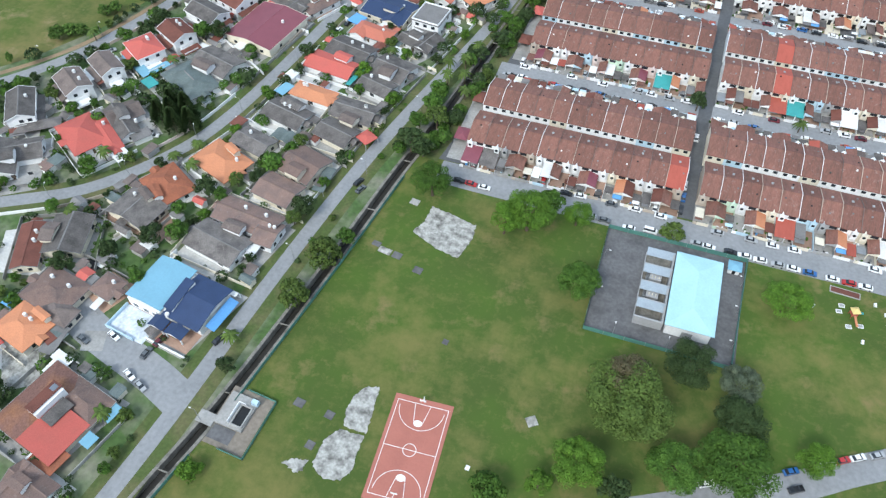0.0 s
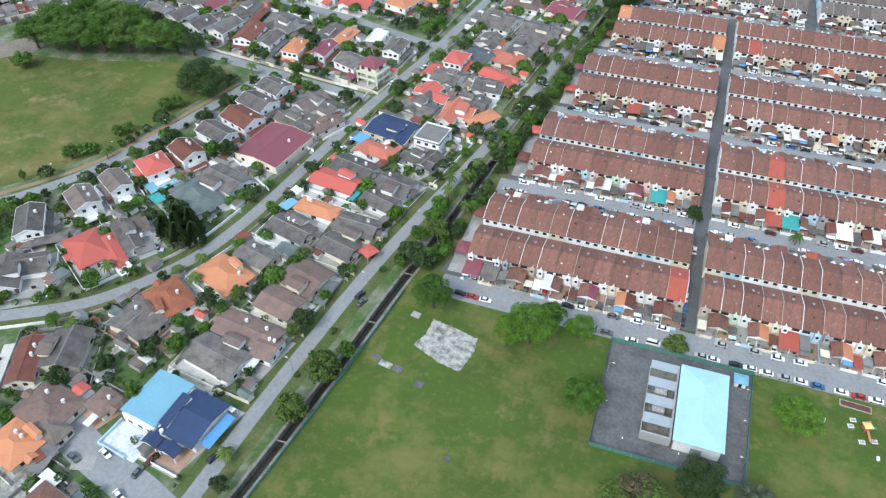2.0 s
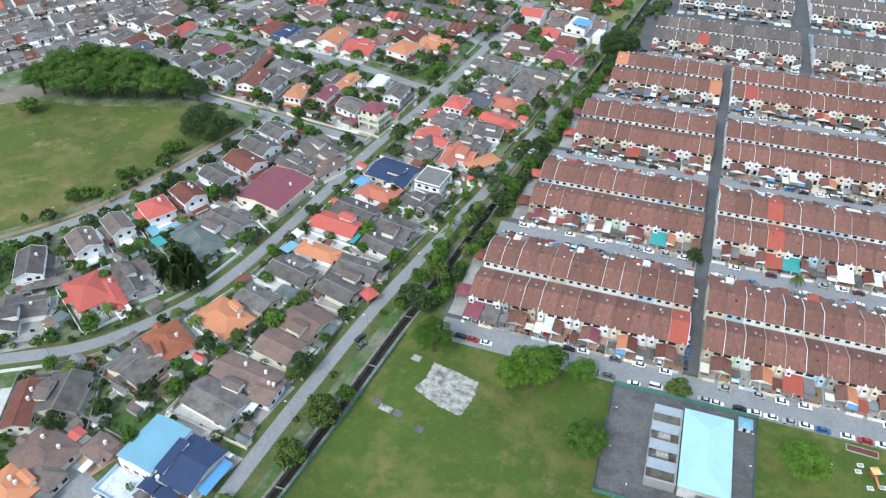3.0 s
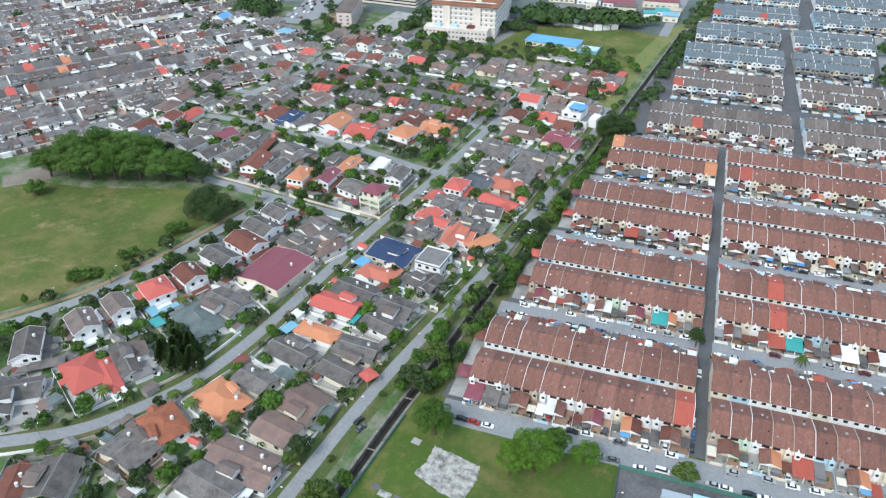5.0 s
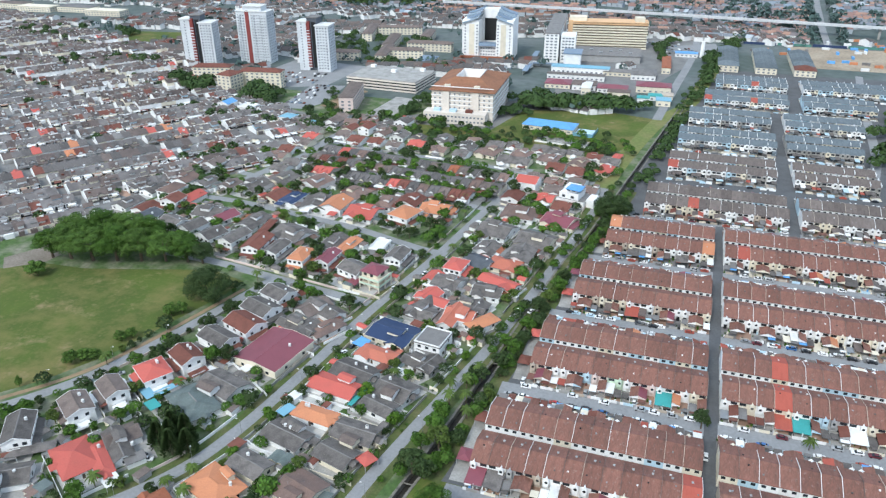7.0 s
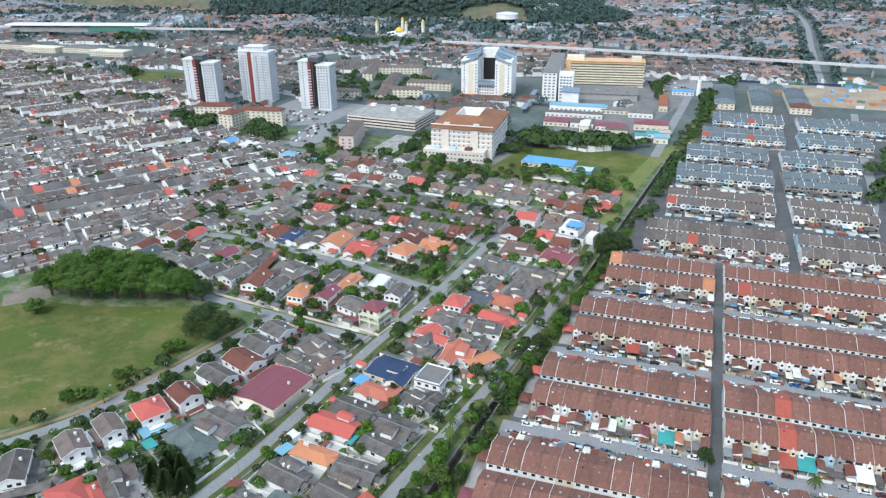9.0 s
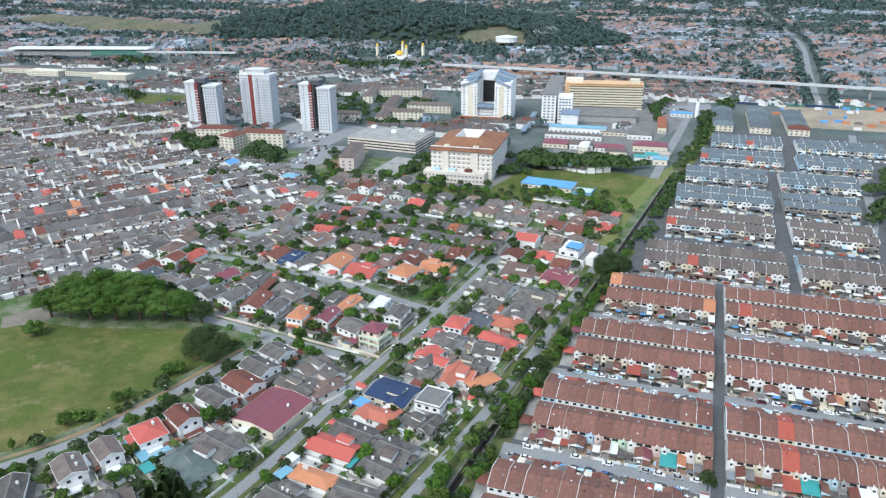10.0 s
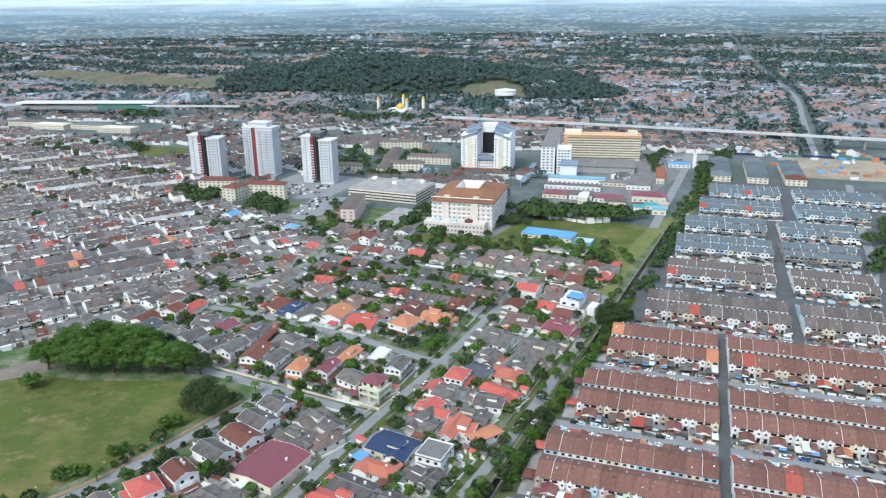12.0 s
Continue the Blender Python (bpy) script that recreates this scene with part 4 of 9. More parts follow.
def near_house(label, wall, eave, roofs, tops, awnings):
    """A house of several roofs, each (x, y, turn, ridge length, span, colour, hipped); tops: raised roofs; awnings: low sheet roofs."""
    rng = house_rng
    x0, y0, turn0 = roofs[0][:3]
    base = pose(x0, y0, 0, 0, 0, turn0)
    back = base.inverted()
    t, places = None, []
    for k, (x, y, turn, w, d, colour, hip) in enumerate(roofs):
        HOUSES.append((x, y, turn, w, d))
        place = back @ pose(x, y, 0, 0, 0, turn)
        over = 0.45
        a, c, rise = w / 2 - over, d / 2 - over, (0.15 if eave < 5 else 0.19) * d - 0.1 * k
        shell = Build().box(-a, a, -c, c, 0, eave - 0.12)
        if not hip:
            shell.prism([(-c, eave - 0.12), (c, eave - 0.12), (0, eave + rise - 0.4)], -a, a)
        if t is None:
            t = root("house", base, shell, wall, label, "house")
            t["label"] = label
        else:
            wing = part("wing", shell, wall, t)
            wing.matrix_basis = place
        roof = add_roof(t, w, d, 0, 0, eave + 0.1 * k, rise, hip, colour, "GF" if eave < 5 and colour not in ("R", "O", "OR") else wall if eave > 5 else colour, True)
        roof.matrix_basis = place
        places.append((place, a, c, rise))
        for f in range(1 if eave < 5 else 2):
            z = 0.95 + 3.05 * f
            for side in (-1, 1):
                for fx in (-0.55, 0.1, 0.6):
                    if rng.random() < 0.5:
                        pane = part("window", Build().box(fx * a - 0.95, fx * a + 0.95, side * c - 0.06, side * c + 0.06, z, z + 1.3), "glass", t)
                        pane.matrix_basis = place
            for fy in (-0.4, 0.4):
                pane = part("window", Build().box(a - 0.06, a + 0.06, fy * c - 0.7, fy * c + 0.7, z, z + 1.3), "glass", t)
                pane.matrix_basis = place
        if eave < 5:
            # gabled front porch under the long eaves and a small verge of tiles at the gable end
            sx = rng.choice((-1, 1))
            porch = part("porch_roof", Build().prism([(-1.9, eave - 0.35), (0, eave + 0.45), (1.9, eave - 0.35), (1.9, eave - 0.2), (0, eave + 0.62), (-1.9, eave - 0.2)], *sorted((sx * (a - 0.5), sx * (a + 2.6)))), colour, t, "small gabled porch roof")
            porch.matrix_basis = place
        if rng.random() < 0.7:
            for q in range(rng.randint(1, 2)):
                px, pz = rng.uniform(-0.3, 0.3) * w, eave + rise * 0.45
                tank = part("water_tank", Build().tube((px, c * 0.45, pz), (px, c * 0.45, pz + 1.5), 0.6, 0.56, 10), "W", t, "white water tank")
                tank.matrix_basis = place
    corners = [place @ Vector((sx * (a + 2.4), sy * (c + 2.4), 0)) for place, a, c, r_ in places for sx in (-1, 1) for sy in (-1, 1)]
    x1, x2, y1, y2 = min(p.x for p in corners), max(p.x for p in corners), min(p.y for p in corners), max(p.y for p in corners)
    part("plot_wall", Build().box(x1, x2, y2, y2 + 0.2, 0, 1.5).box(x1, x2, y1 - 0.2, y1, 0, 1.5).box(x1 - 0.2, x1, y1, y2, 0, 1.5), rng.choice(("white", "white", "concrete", "cream")), t, "pale painted plot wall")
    part("door", Build().box(-0.5, 0.5, -places[0][2] - 0.08, -places[0][2] + 0.02, 0.05, 2.1), "bark", t, "brown timber door")
    if eave > 5:
        a, c = places[0][1:3]
        part("car_porch", Build().box(a + 1.52, a + 5.6, -c * 0.8, c * 0.4, 2.6, 2.85).box(a + 5.45, a + 5.6, -c * 0.8, c * 0.4, 2.85, 3.4).box(a + 5.2, a + 5.5, -c * 0.7, -c * 0.7 + 0.3, 0, 2.6).box(a + 5.2, a + 5.5, c * 0.2, c * 0.2 + 0.3, 0, 2.6), wall, t, "white flat-roofed car porch")
        part("balcony", Build().box(a + 0.02, a + 1.5, -c * 0.7, c * 0.5, 2.9, 3.1).box(a + 1.4, a + 1.5, -c * 0.7, c * 0.5, 3.1, 4.0), wall, t)
        part("lower_roof", Build().prism([(-c - 2.6, 2.75), (-c, 3.5), (-c, 3.68), (-c - 2.6, 2.9)], -a, a * 0.7), roofs[0][5], t, "lean-to lower roof")
    for x, y, turn, w, d, colour in tops:
        place = back @ pose(x, y, 0, 0, 0, turn)
        top = eave + places[0][3] + 0.55
        raised = part("raised_roof", roof_shape(w, d, top, 0.16 * d, 0.16, False, True), colour, t, "small raised clerestory roof")
        raised.matrix_basis = place
        part("clerestory", Build().box(-w / 2 + 0.4, w / 2 - 0.4, -d / 2 + 0.4, d / 2 - 0.4, eave + 0.3, top - 0.05), wall, raised)
    for x, y, turn, w, d, colour, z in awnings:
        place = back @ pose(x, y, 0, 0, 0, turn)
        cover = part("awning", Build().prism([(-d / 2, z - 0.25), (d / 2, z + 0.1), (d / 2, z + 0.2), (-d / 2, z - 0.15)], -w / 2, w / 2), colour, t, "low sheet awning")
        cover.matrix_basis = place
        for px in (-w / 2 + 0.15, w / 2 - 0.15):
            part("post", Build().box(px - 0.07, px + 0.07, -d / 2 + 0.1, -d / 2 + 0.24, 0, z - 0.2), "grey_wall", cover)
    return t


near_house("single-storey house with coral red tiled roof and white porch", "white", 3.1, [(-190.3, 147.5, 58, 13.6, 19.7, "R", True), (-181.2, 149.6, -35, 19.3, 6.3, "R", True)], [], [(-170.6, 142.7, 64, 5.7, 5.8, "W", 2.9)])
near_house("single-storey semi-detached house with salmon and grey roofs", "cream", 3.1, [(-134.6, 151.7, -21, 19.3, 13.8, "O", True), (-128.4, 164.4, -15, 15.2, 10.1, "G", False)], [(-132.0, 156.3, -27, 6.1, 3.1, "O")], [])
near_house("single-storey house with rust orange tiled roof", "white", 3.1, [(-146.5, 135.4, -30, 17.0, 13.4, "OR", True)], [(-146.7, 129.3, -41, 6.7, 3.6, "OR")], [])
near_house("single-storey house with stained grey tiled roof and cream gable", "cream", 3.1, [(-150.3, 122.2, 77, 12.4, 16.8, "G", False)], [(-148.8, 127.1, -30, 6.9, 3.1, "GB")], [])
near_house("semi-detached bungalow with brown tiled roofs and clerestory", "cream", 3.1, [(-105.6, 159.6, -17, 15.0, 14.7, "B", False), (-108.8, 145.5, -12, 15.5, 11.6, "B", False)], [(-106.1, 154.0, -15, 6.5, 5.8, "B")], [(-96.2, 155.7, 0, 4.4, 11.8, "TG", 2.5)])
near_house("semi-detached bungalow with brown and grey tiled roofs", "white", 3.1, [(-112.6, 130.9, -7, 23.7, 11.0, "B", False), (-116.9, 118.0, -12, 20.0, 12.5, "G", False), (-103.2, 126.5, -3, 8.0, 10.6, "B", False)], [(-114.1, 124.4, -7, 7.3, 4.6, "GB")], [(-105.0, 119.4, -7, 3.3, 7.6, "W", 2.6)])
near_house("semi-detached bungalow with red-brown and grey roofs", "cream", 3.1, [(-174.4, 97.1, -64, 18.9, 9.0, "D", False), (-165.4, 105.2, -72, 16.2, 13.4, "G", False)], [(-170.3, 103.0, 13, 4.8, 8.1, "GB")], [])
near_house("large bungalow with brown and grey hipped roofs", "cream", 3.1, [(-155.1, 84.5, -11, 17.5, 14.1, "B", True), (-140.5, 91.3, -13, 8.7, 8.2, "B", True), (-149.3, 78.2, 82, 7.0, 12.2, "GB", True)], [], [(-140.2, 85.7, -12, 2.5, 5.8, "W", 2.5)])
near_house("bungalow with broad orange hipped roof beside the cul-de-sac", "cream", 3.1, [(-156.0, 70.7, -15, 15.1, 12.2, "O", True)], [(-151.9, 75.1, -17, 6.3, 2.8, "O")], [(-144.6, 69.9, 2, 4.9, 9.6, "GF", 2.6), (-166.3, 77.1, -11, 4.3, 3.7, "BT", 2.5)])
near_house("two-storey house with grey roof and white walls", "white", 6.3, [(-208.6, 168.8, -33, 14.5, 11.0, "GB", False)], [], [(-207.8, 162.8, -30, 8.8, 2.9, "W", 3.2)])
near_house("two-storey house with grey-brown roof and white walls", "white", 6.3, [(-202.9, 182.3, -31, 14.1, 9.8, "GB", False)], [], [(-202.5, 176.2, -32, 5.4, 4.1, "D", 3.0), (-208.2, 178.3, -36, 8.7, 3.8, "W", 3.0)])
near_house("two-storey white house with red roof and blue awning", "white", 6.3, [(-194.8, 197.1, -33, 14.5, 12.3, "R", True)], [], [(-194.6, 189.3, -29, 18.8, 4.0, "L", 2.9), (-184.4, 191.0, 65, 10.1, 3.1, "L", 2.9)])
near_house("two-storey white house with dark red roof", "white", 6.3, [(-187.9, 210.6, -28, 14.2, 11.2, "D", False)], [], [(-178.6, 205.0, 63, 8.2, 3.7, "D", 3.0)])
near_house("semi-detached bungalow with coral red and grey roofs", "white", 3.1, [(-119.3, 214.9, -8, 21.0, 11.5, "R", False), (-115.7, 226.0, -13, 18.9, 13.0, "G", False)], [(-115.9, 218.5, -13, 7.1, 4.8, "R")], [(-107.7, 212.1, -11, 2.2, 12.8, "T", 2.6)])
near_house("semi-detached bungalow with orange and grey roofs", "white", 3.1, [(-119.0, 196.1, -7, 18.1, 8.6, "O", True), (-123.4, 182.1, -14, 18.2, 11.3, "G", False)], [(-122.8, 186.5, -17, 9.6, 4.9, "G")], [(-113.9, 198.5, -11, 6.8, 3.6, "BT", 2.6)])
near_house("semi-detached bungalow with dark grey roofs", "white", 3.1, [(-94.9, 220.3, -13, 15.9, 13.5, "G", False), (-97.4, 208.6, -16, 14.7, 9.5, "G", False)], [(-95.3, 215.5, -9, 6.0, 6.9, "GB")], [])
near_house("semi-detached bungalow with dark grey roofs", "cream", 3.1, [(-99.6, 191.8, -5, 17.2, 11.6, "G", False), (-101.5, 178.7, -15, 15.1, 10.9, "G", False)], [(-99.0, 185.2, -12, 6.7, 5.5, "GB")], [])
near_house("bungalow with grey-green tiled roof", "white", 3.1, [(-168.7, 187.7, -30, 22.5, 14.8, "TG", True), (-164.1, 201.2, -16, 18.9, 13.2, "G", False)], [(-166.6, 195.2, -12, 8.4, 5.8, "GB")], [])
house(-219, 151, 37, 9.5, 15.1, 2, "G")
house(-209, 146, 35, 16.9, 5.7, 1, "G")
house(-179, 160, -36, 17.9, 12.0, 1, "G")
house(-206, 129, 34, 18.3, 16.6, 1, "G")
house(-183, 227, -19, 15.0, 9.9, 2, "G")
house(-178, 241, -21, 15.6, 11.2, 2, "D")
house(-178, 255, -19, 15.0, 11.0, 2, "G")
house(-177, 270, -20, 13.0, 10.8, 2, "G")
house(-156, 229, -10, 23.6, 27.2, 1.3, "M")
house(-152, 265, -25, 20.3, 14.8, 1, "G")
house(-155, 251, -19, 19.9, 11.7, 1, "G")
house(-142, 253, -26, 8.5, 14.9, 1, "B")
house(-131, 195, -18, 4.7, 6.8, 1, "L")
house(-183, 181, -26, 6.6, 4.7, 1, "T")
house(-90, 180, -30, 6.2, 5.9, 1, "R")
house(-123, 29, -12, 13.2, 11.0, 1, "B")
house(-111, 259, -11, 22.1, 16.9, 1, "N")
house(-91, 256, -7, 11.7, 12.1, 2, "GF")
house(-112, 241, -11, 16.6, 8.8, 1, "S")
house(-122, 247, -19, 6.0, 6.5, 1, "BT")
house(-91, 242, -19, 15.3, 11.1, 1, "G")
house(-103, 294, -17, 17.3, 11.9, 1, "R")
house(-104, 282, -13, 13.1, 17.9, 1, "G")
house(-87, 280, -5, 13.6, 18.8, 1, "S")
house(-75, 280, -36, 7.9, 15.4, 1, "O")
house(-85, 292, -7, 17.3, 10.4, 1, "G")
house(-102, 325, -6, 9.5, 11.7, 2, "R")
house(-111, 314, -12, 8.3, 10.0, 1, "R")
house(-102, 311, -12, 13.3, 12.5, 1, "G")
house(-79, 339, -8, 16.7, 12.6, 1, "S")
house(-77, 319, -20, 20.0, 9.2, 1, "R")
house(-80, 309, -1, 14.0, 12.5, 1, "G")
house(-152, 305, -20, 12.9, 11.1, 2, "G")
house(-93, 337, -21, 15.2, 12.8, 1, "DG")
house(-93, 354, -13, 12.6, 13.8, 1, "G")
house(-94, 379, -12, 17.9, 18.0, 1, "G")
house(-69, 373, -12, 18.9, 18.0, 1, "G")
house(-74, 353, -5, 14.0, 17.4, 1, "G")
house(-87, 407, -1, 19.3, 18.0, 1, "B")
house(-61, 404, -19, 18.6, 18.0, 1, "M")
house(-152, 379, -16, 13.5, 15.0, 2, "O")
house(-179, 378, -7, 18.3, 18.0, 1, "R")
house(-138, 397, -3, 17.2, 15.8, 1, "O")
house(-158, 404, -9, 14.8, 15.3, 1, "D")
house(-172, 398, -1, 11.9, 18.0, 1, "B")
house(-200, 382, -3, 14.5, 18.0, 1.5, "O")
house(-233, 385, -5, 13.0, 18.0, 1, "N")
house(-214, 382, 10, 17.2, 18.0, 1, "G")
house(-270, 349, -0, 18.3, 15.9, 1, "G")
house(-259, 346, -19, 13.3, 16.0, 1, "M")
house(-279, 324, -18, 14.4, 11.3, 2, "G")
house(-265, 323, -15, 11.1, 13.1, 2, "G")
house(-248, 317, -19, 12.2, 12.4, 2, "G")
house(-233, 318, -10, 9.7, 15.5, 2, "G")
house(-217, 316, 4, 10.4, 17.0, 2, "D")
house(-203, 313, -3, 8.6, 14.4, 2, "G")
house(-186, 310, -1, 9.0, 13.8, 2, "O")
house(-171, 312, -3, 9.2, 16.4, 2, "M")
house(-169, 333, -7, 8.4, 18.0, 1, "O")
house(-179, 334, -2, 10.6, 18.0, 1, "G")
house(-238, 345, -4, 13.3, 18.0, 1, "G")
house(-226, 342, 6, 5.9, 18.0, 1, "D")
house(-206, 337, -20, 20.0, 18.0, 1, "G")
house(-301, 353, 1, 11.2, 11.1, 2, "D")
house(-305, 330, -5, 14.3, 17.9, 1, "DG")
house(-152, 339, -0, 8.4, 13.0, 1, "W")
house(-136, 326, -4, 9.1, 12.7, 2, "G")
house(-268, 396, -11, 16.8, 18.0, 1, "G")
house(-256, 412, -9, 15.5, 18.0, 1, "G")
house(-231, 414, -16, 17.3, 18.0, 1, "B")
house(-245, 385, -10, 13.0, 15.7, 1, "D")
house(-197, 405, -17, 15.3, 17.4, 1, "B")
house(-177, 525, -5, 16.1, 18.0, 1, "G")
house(-134, 510, -11, 15.6, 18.0, 1, "B")
house(-154, 515, -2, 15.6, 18.0, 1, "G")
house(-110, 512, -12, 14.5, 18.0, 1, "B")
house(-87, 509, -7, 13.0, 18.0, 1, "B")
house(-66, 505, -15, 13.4, 18.0, 1, "B")
house(-46, 499, -18, 11.4, 18.0, 1, "R")
house(-41, 529, -11, 6.6, 10.9, 1, "R")

# the rambling rust-roofed house by the cul-de-sac
HOUSES += [(-128, 51, -10, 22, 20)]
ramble = root("house", pose(-129, 50, 0, 0, 0, -14) @ Matrix.Diagonal((1.16, 1.16, 1.1, 1)), Build().box(-10.4, 8.6, -8.6, 9.0, 0, 3.0), "cream", "rambling single-storey house with rust-stained brown and red roofs", "house")
add_roof(ramble, 13.5, 19.5, -4.4, 0.0, 3.0, 1.9, True, "RB", "concrete")
add_roof(ramble, 13.0, 8.5, 3.4, 5.6, 3.05, 1.5, True, "B", "concrete")
part("red_roof", Build().prism([(-1.0, 4.6), (9.6, 3.1), (9.6, 3.28), (-1.0, 4.78)], -9.6, 2.4, "y"), "R", ramble, "flat coral red metal roof")
part("lower_red_roof", Build().prism([(4.0, 3.0), (11.2, 2.3), (11.2, 2.42), (4.0, 3.14)], -11.4, -5.0, "y"), "OR", ramble, "rust-red lean-to roof")
raised = part("raised_roof", Build().prism([(-4.6, 6.7), (-1.4, 7.0), (-1.4, 7.14), (-4.6, 6.84)], -3.4, 5.2, "y"), "D", ramble, "raised dark red clerestory roof")
part("clerestory", Build().box(-4.4, -0.7, -3.3, 4.9, 3.4, 6.65), "white", raised)
part("grey_roof", Build().prism([(-0.3, 5.0), (3.2, 4.5), (3.2, 4.65), (-0.3, 5.15)], -3.0, 3.6, "y"), "G", ramble, "grey tiled lower roof")
part("roof_light", Build().box(-3.6, -2.0, 3.0, 4.6, 6.98, 7.1), "far_glass", ramble, "blue glass roof light")
part("flat_canopy", Build().box(-13.8, -8.0, 9.4, 12.2, 2.5, 2.65), "W", ramble, "white sheet canopy")
part("flat_canopy", Build().box(-15.0, -12.0, -9.0, -6.4, 2.5, 2.65), "W", ramble, "white sheet canopy")
for q in ((-13.6, 9.6), (-8.2, 9.6), (-13.6, 12.0), (-8.2, 12.0), (-14.8, -8.8), (-14.8, -6.6)):
    part("post", Build().box(q[0] - 0.08, q[0] + 0.08, q[1] - 0.08, q[1] + 0.08, 0, 2.5), "grey_wall", ramble)
part("blue_awning", Build().prism([(8.0, 2.8), (12.2, 2.3), (12.2, 2.4), (8.0, 2.9)], 5.0, 9.6, "y"), "L", ramble, "pale blue sheet awning")
part("blue_awning", Build().prism([(10.2, 2.6), (13.2, 2.2), (13.2, 2.3), (10.2, 2.7)], -2.0, 1.4, "y"), "L", ramble, "pale blue sheet awning")
part("garden_wall", Build().box(13.6, 13.8, -9, 9, 0, 1.2).box(-15, 13.6, -13.2, -13.0, 0, 1.4).box(-16.0, -15.8, -13, 12.5, 0, 1.6), "concrete", ramble)
for x_ in (-7.0, -2.0, 3.0, 7.0):
    part("window", Build().box(x_ - 0.8, x_ + 0.8, -8.66, -8.55, 1.0, 2.3), "glass", ramble)
# the stepped corner house with balconies
HOUSES.append((-139, 302, -12, 14, 14))
corner = root("house", pose(-139, 302, 0, 0, 0, -12), Build().box(-4.8, 4.8, -4.6, 4.8, 0, 8.9), "cream", "three-storey cream house with green balconies and maroon roof", "house")
part("roof", roof_shape(11.4, 11.2, 9.0, 2.2, 0.2, True), "M", corner)
for z in (3.0, 6.0):
    part("balcony", Build().box(-4.8, 7.6, -7.6, -4.62, z, z + 0.25).box(4.82, 7.6, -4.6, 4.4, z, z + 0.25), "cream", corner)
    part("balcony_rail", Build().box(-4.8, 7.6, -7.6, -7.48, z + 0.25, z + 1.2).box(7.48, 7.6, -7.4, 4.4, z + 0.25, z + 1.2), "pale_green", corner, "pale green balcony rail")
for x_, y_ in ((-4.5, -7.3), (1.5, -7.3), (7.2, -7.3), (7.2, -1.5), (7.2, 4.0)):
    part("column", Build().box(x_ - 0.3, x_ + 0.3, y_ - 0.25, y_ + 0.25, 0, 6.0), "cream", corner)
for z in (0.6, 3.5, 6.5):
    for x_ in (-2.8, 1.2):
        part("window", Build().box(x_ - 0.9, x_ + 0.9, -4.68, -4.58, z, z + 1.6), "glass", corner)
    part("window", Build().box(4.78, 4.88, -1.6, 1.8, z, z + 1.6), "glass", corner)
part("porch_roof", Build().prism([(-10.6, 2.7), (-4.9, 3.7), (-4.9, 3.9), (-10.6, 2.9)], -10.6, -4.9), "M", corner, "maroon lean-to porch roof")
part("yard_wall", Build().box(-6, 11, -12.2, -11.95, 0, 1.5).box(10.75, 11, -11.9, 6, 0, 1.5), "cream", corner)
# the white stepped villa with a blue top roof
HOUSES.append((-58, 440, -12, 20, 20))
villa = root("house", pose(-58, 440, 0, 0, 0, -12), Build().box(-10, 9, -8, 9, 0, 3.6), "white", "white stepped modern villa with small blue top roof", "house")
part("middle_storey", Build().box(-9, 4, -5, 8, 3.6, 7.2), "white", villa)
part("top_storey", Build().box(-7, 1.5, -2, 7, 7.2, 10.4), "white", villa)
part("roof", roof_shape(10, 10.4, 10.42, 1.2, 0.2, True).box(-0.1, 0.1, -0.1, 0.1, 11, 11.2), "BT", villa, "bright blue hipped roof")
part("terrace_floor", Build().box(-9.8, 8.8, -7.8, 8.8, 3.61, 3.75), "GF", villa)
part("parapet", Build().box(-10, 9, -8.1, -7.85, 3.6, 4.6).box(8.8, 9.05, -7.8, 9, 3.6, 4.6), "white", villa)
part("upper_parapet", Build().box(-9, 4, -5.1, -4.85, 7.2, 8.1).box(3.8, 4.05, -4.8, 8, 7.2, 8.1), "white", villa)
part("side_block", Build().box(9.06, 14, -4, 6, 0, 5.6), "white", villa)
for z, x_, y_ in ((1.0, -6, -8), (1.0, 0, -8), (1.0, 5, -8), (4.6, -6, -5), (4.6, 0, -5), (8.2, -4, -2), (8.2, -0.5, -2)):
    part("window", Build().box(x_ - 1.1, x_ + 1.1, y_ - 0.06, y_ + 0.05, z, z + 1.6), "glass", villa)
# the large blue-roofed house on the corner
HOUSES += [(-125, 97, -8, 13, 18), (-111, 94, -9, 17, 19)]
blue_home = root("house", pose(-118, 95, 0, 0, 0, -9), Build().box(-12.5, 0, -8.0, 9.0, 0, 4.6).box(0.02, 14, -6.5, 8.0, 0, 4.6), "white", "large white house with light blue and navy roofs", "house")
part("west_roof", Build().prism([(-13.6, 4.7), (-7.0, 5.7), (0.6, 5.2), (0.6, 5.38), (-7.0, 5.88), (-13.6, 4.88)], -7.6, 9.6, "y"), "L", blue_home, "light blue metal roof")
part("east_roof", Build().prism([(-8.0, 4.7), (1.0, 6.7), (9.0, 4.9), (9.0, 5.08), (1.0, 6.9), (-8.0, 4.88)], 1.6, 15.0), "N", blue_home, "navy tiled roof")
part("raised_strip", Build().prism([(-6.2, 6.1), (5.0, 7.4), (5.0, 7.6), (-6.2, 6.3)], 0.7, 4.2), "N", blue_home, "raised navy roof strip")
part("strip_wall", Build().prism([(-6.1, 4.9), (4.9, 4.9), (4.9, 7.3), (-6.1, 6.05)], 3.9, 4.1), "white", blue_home)
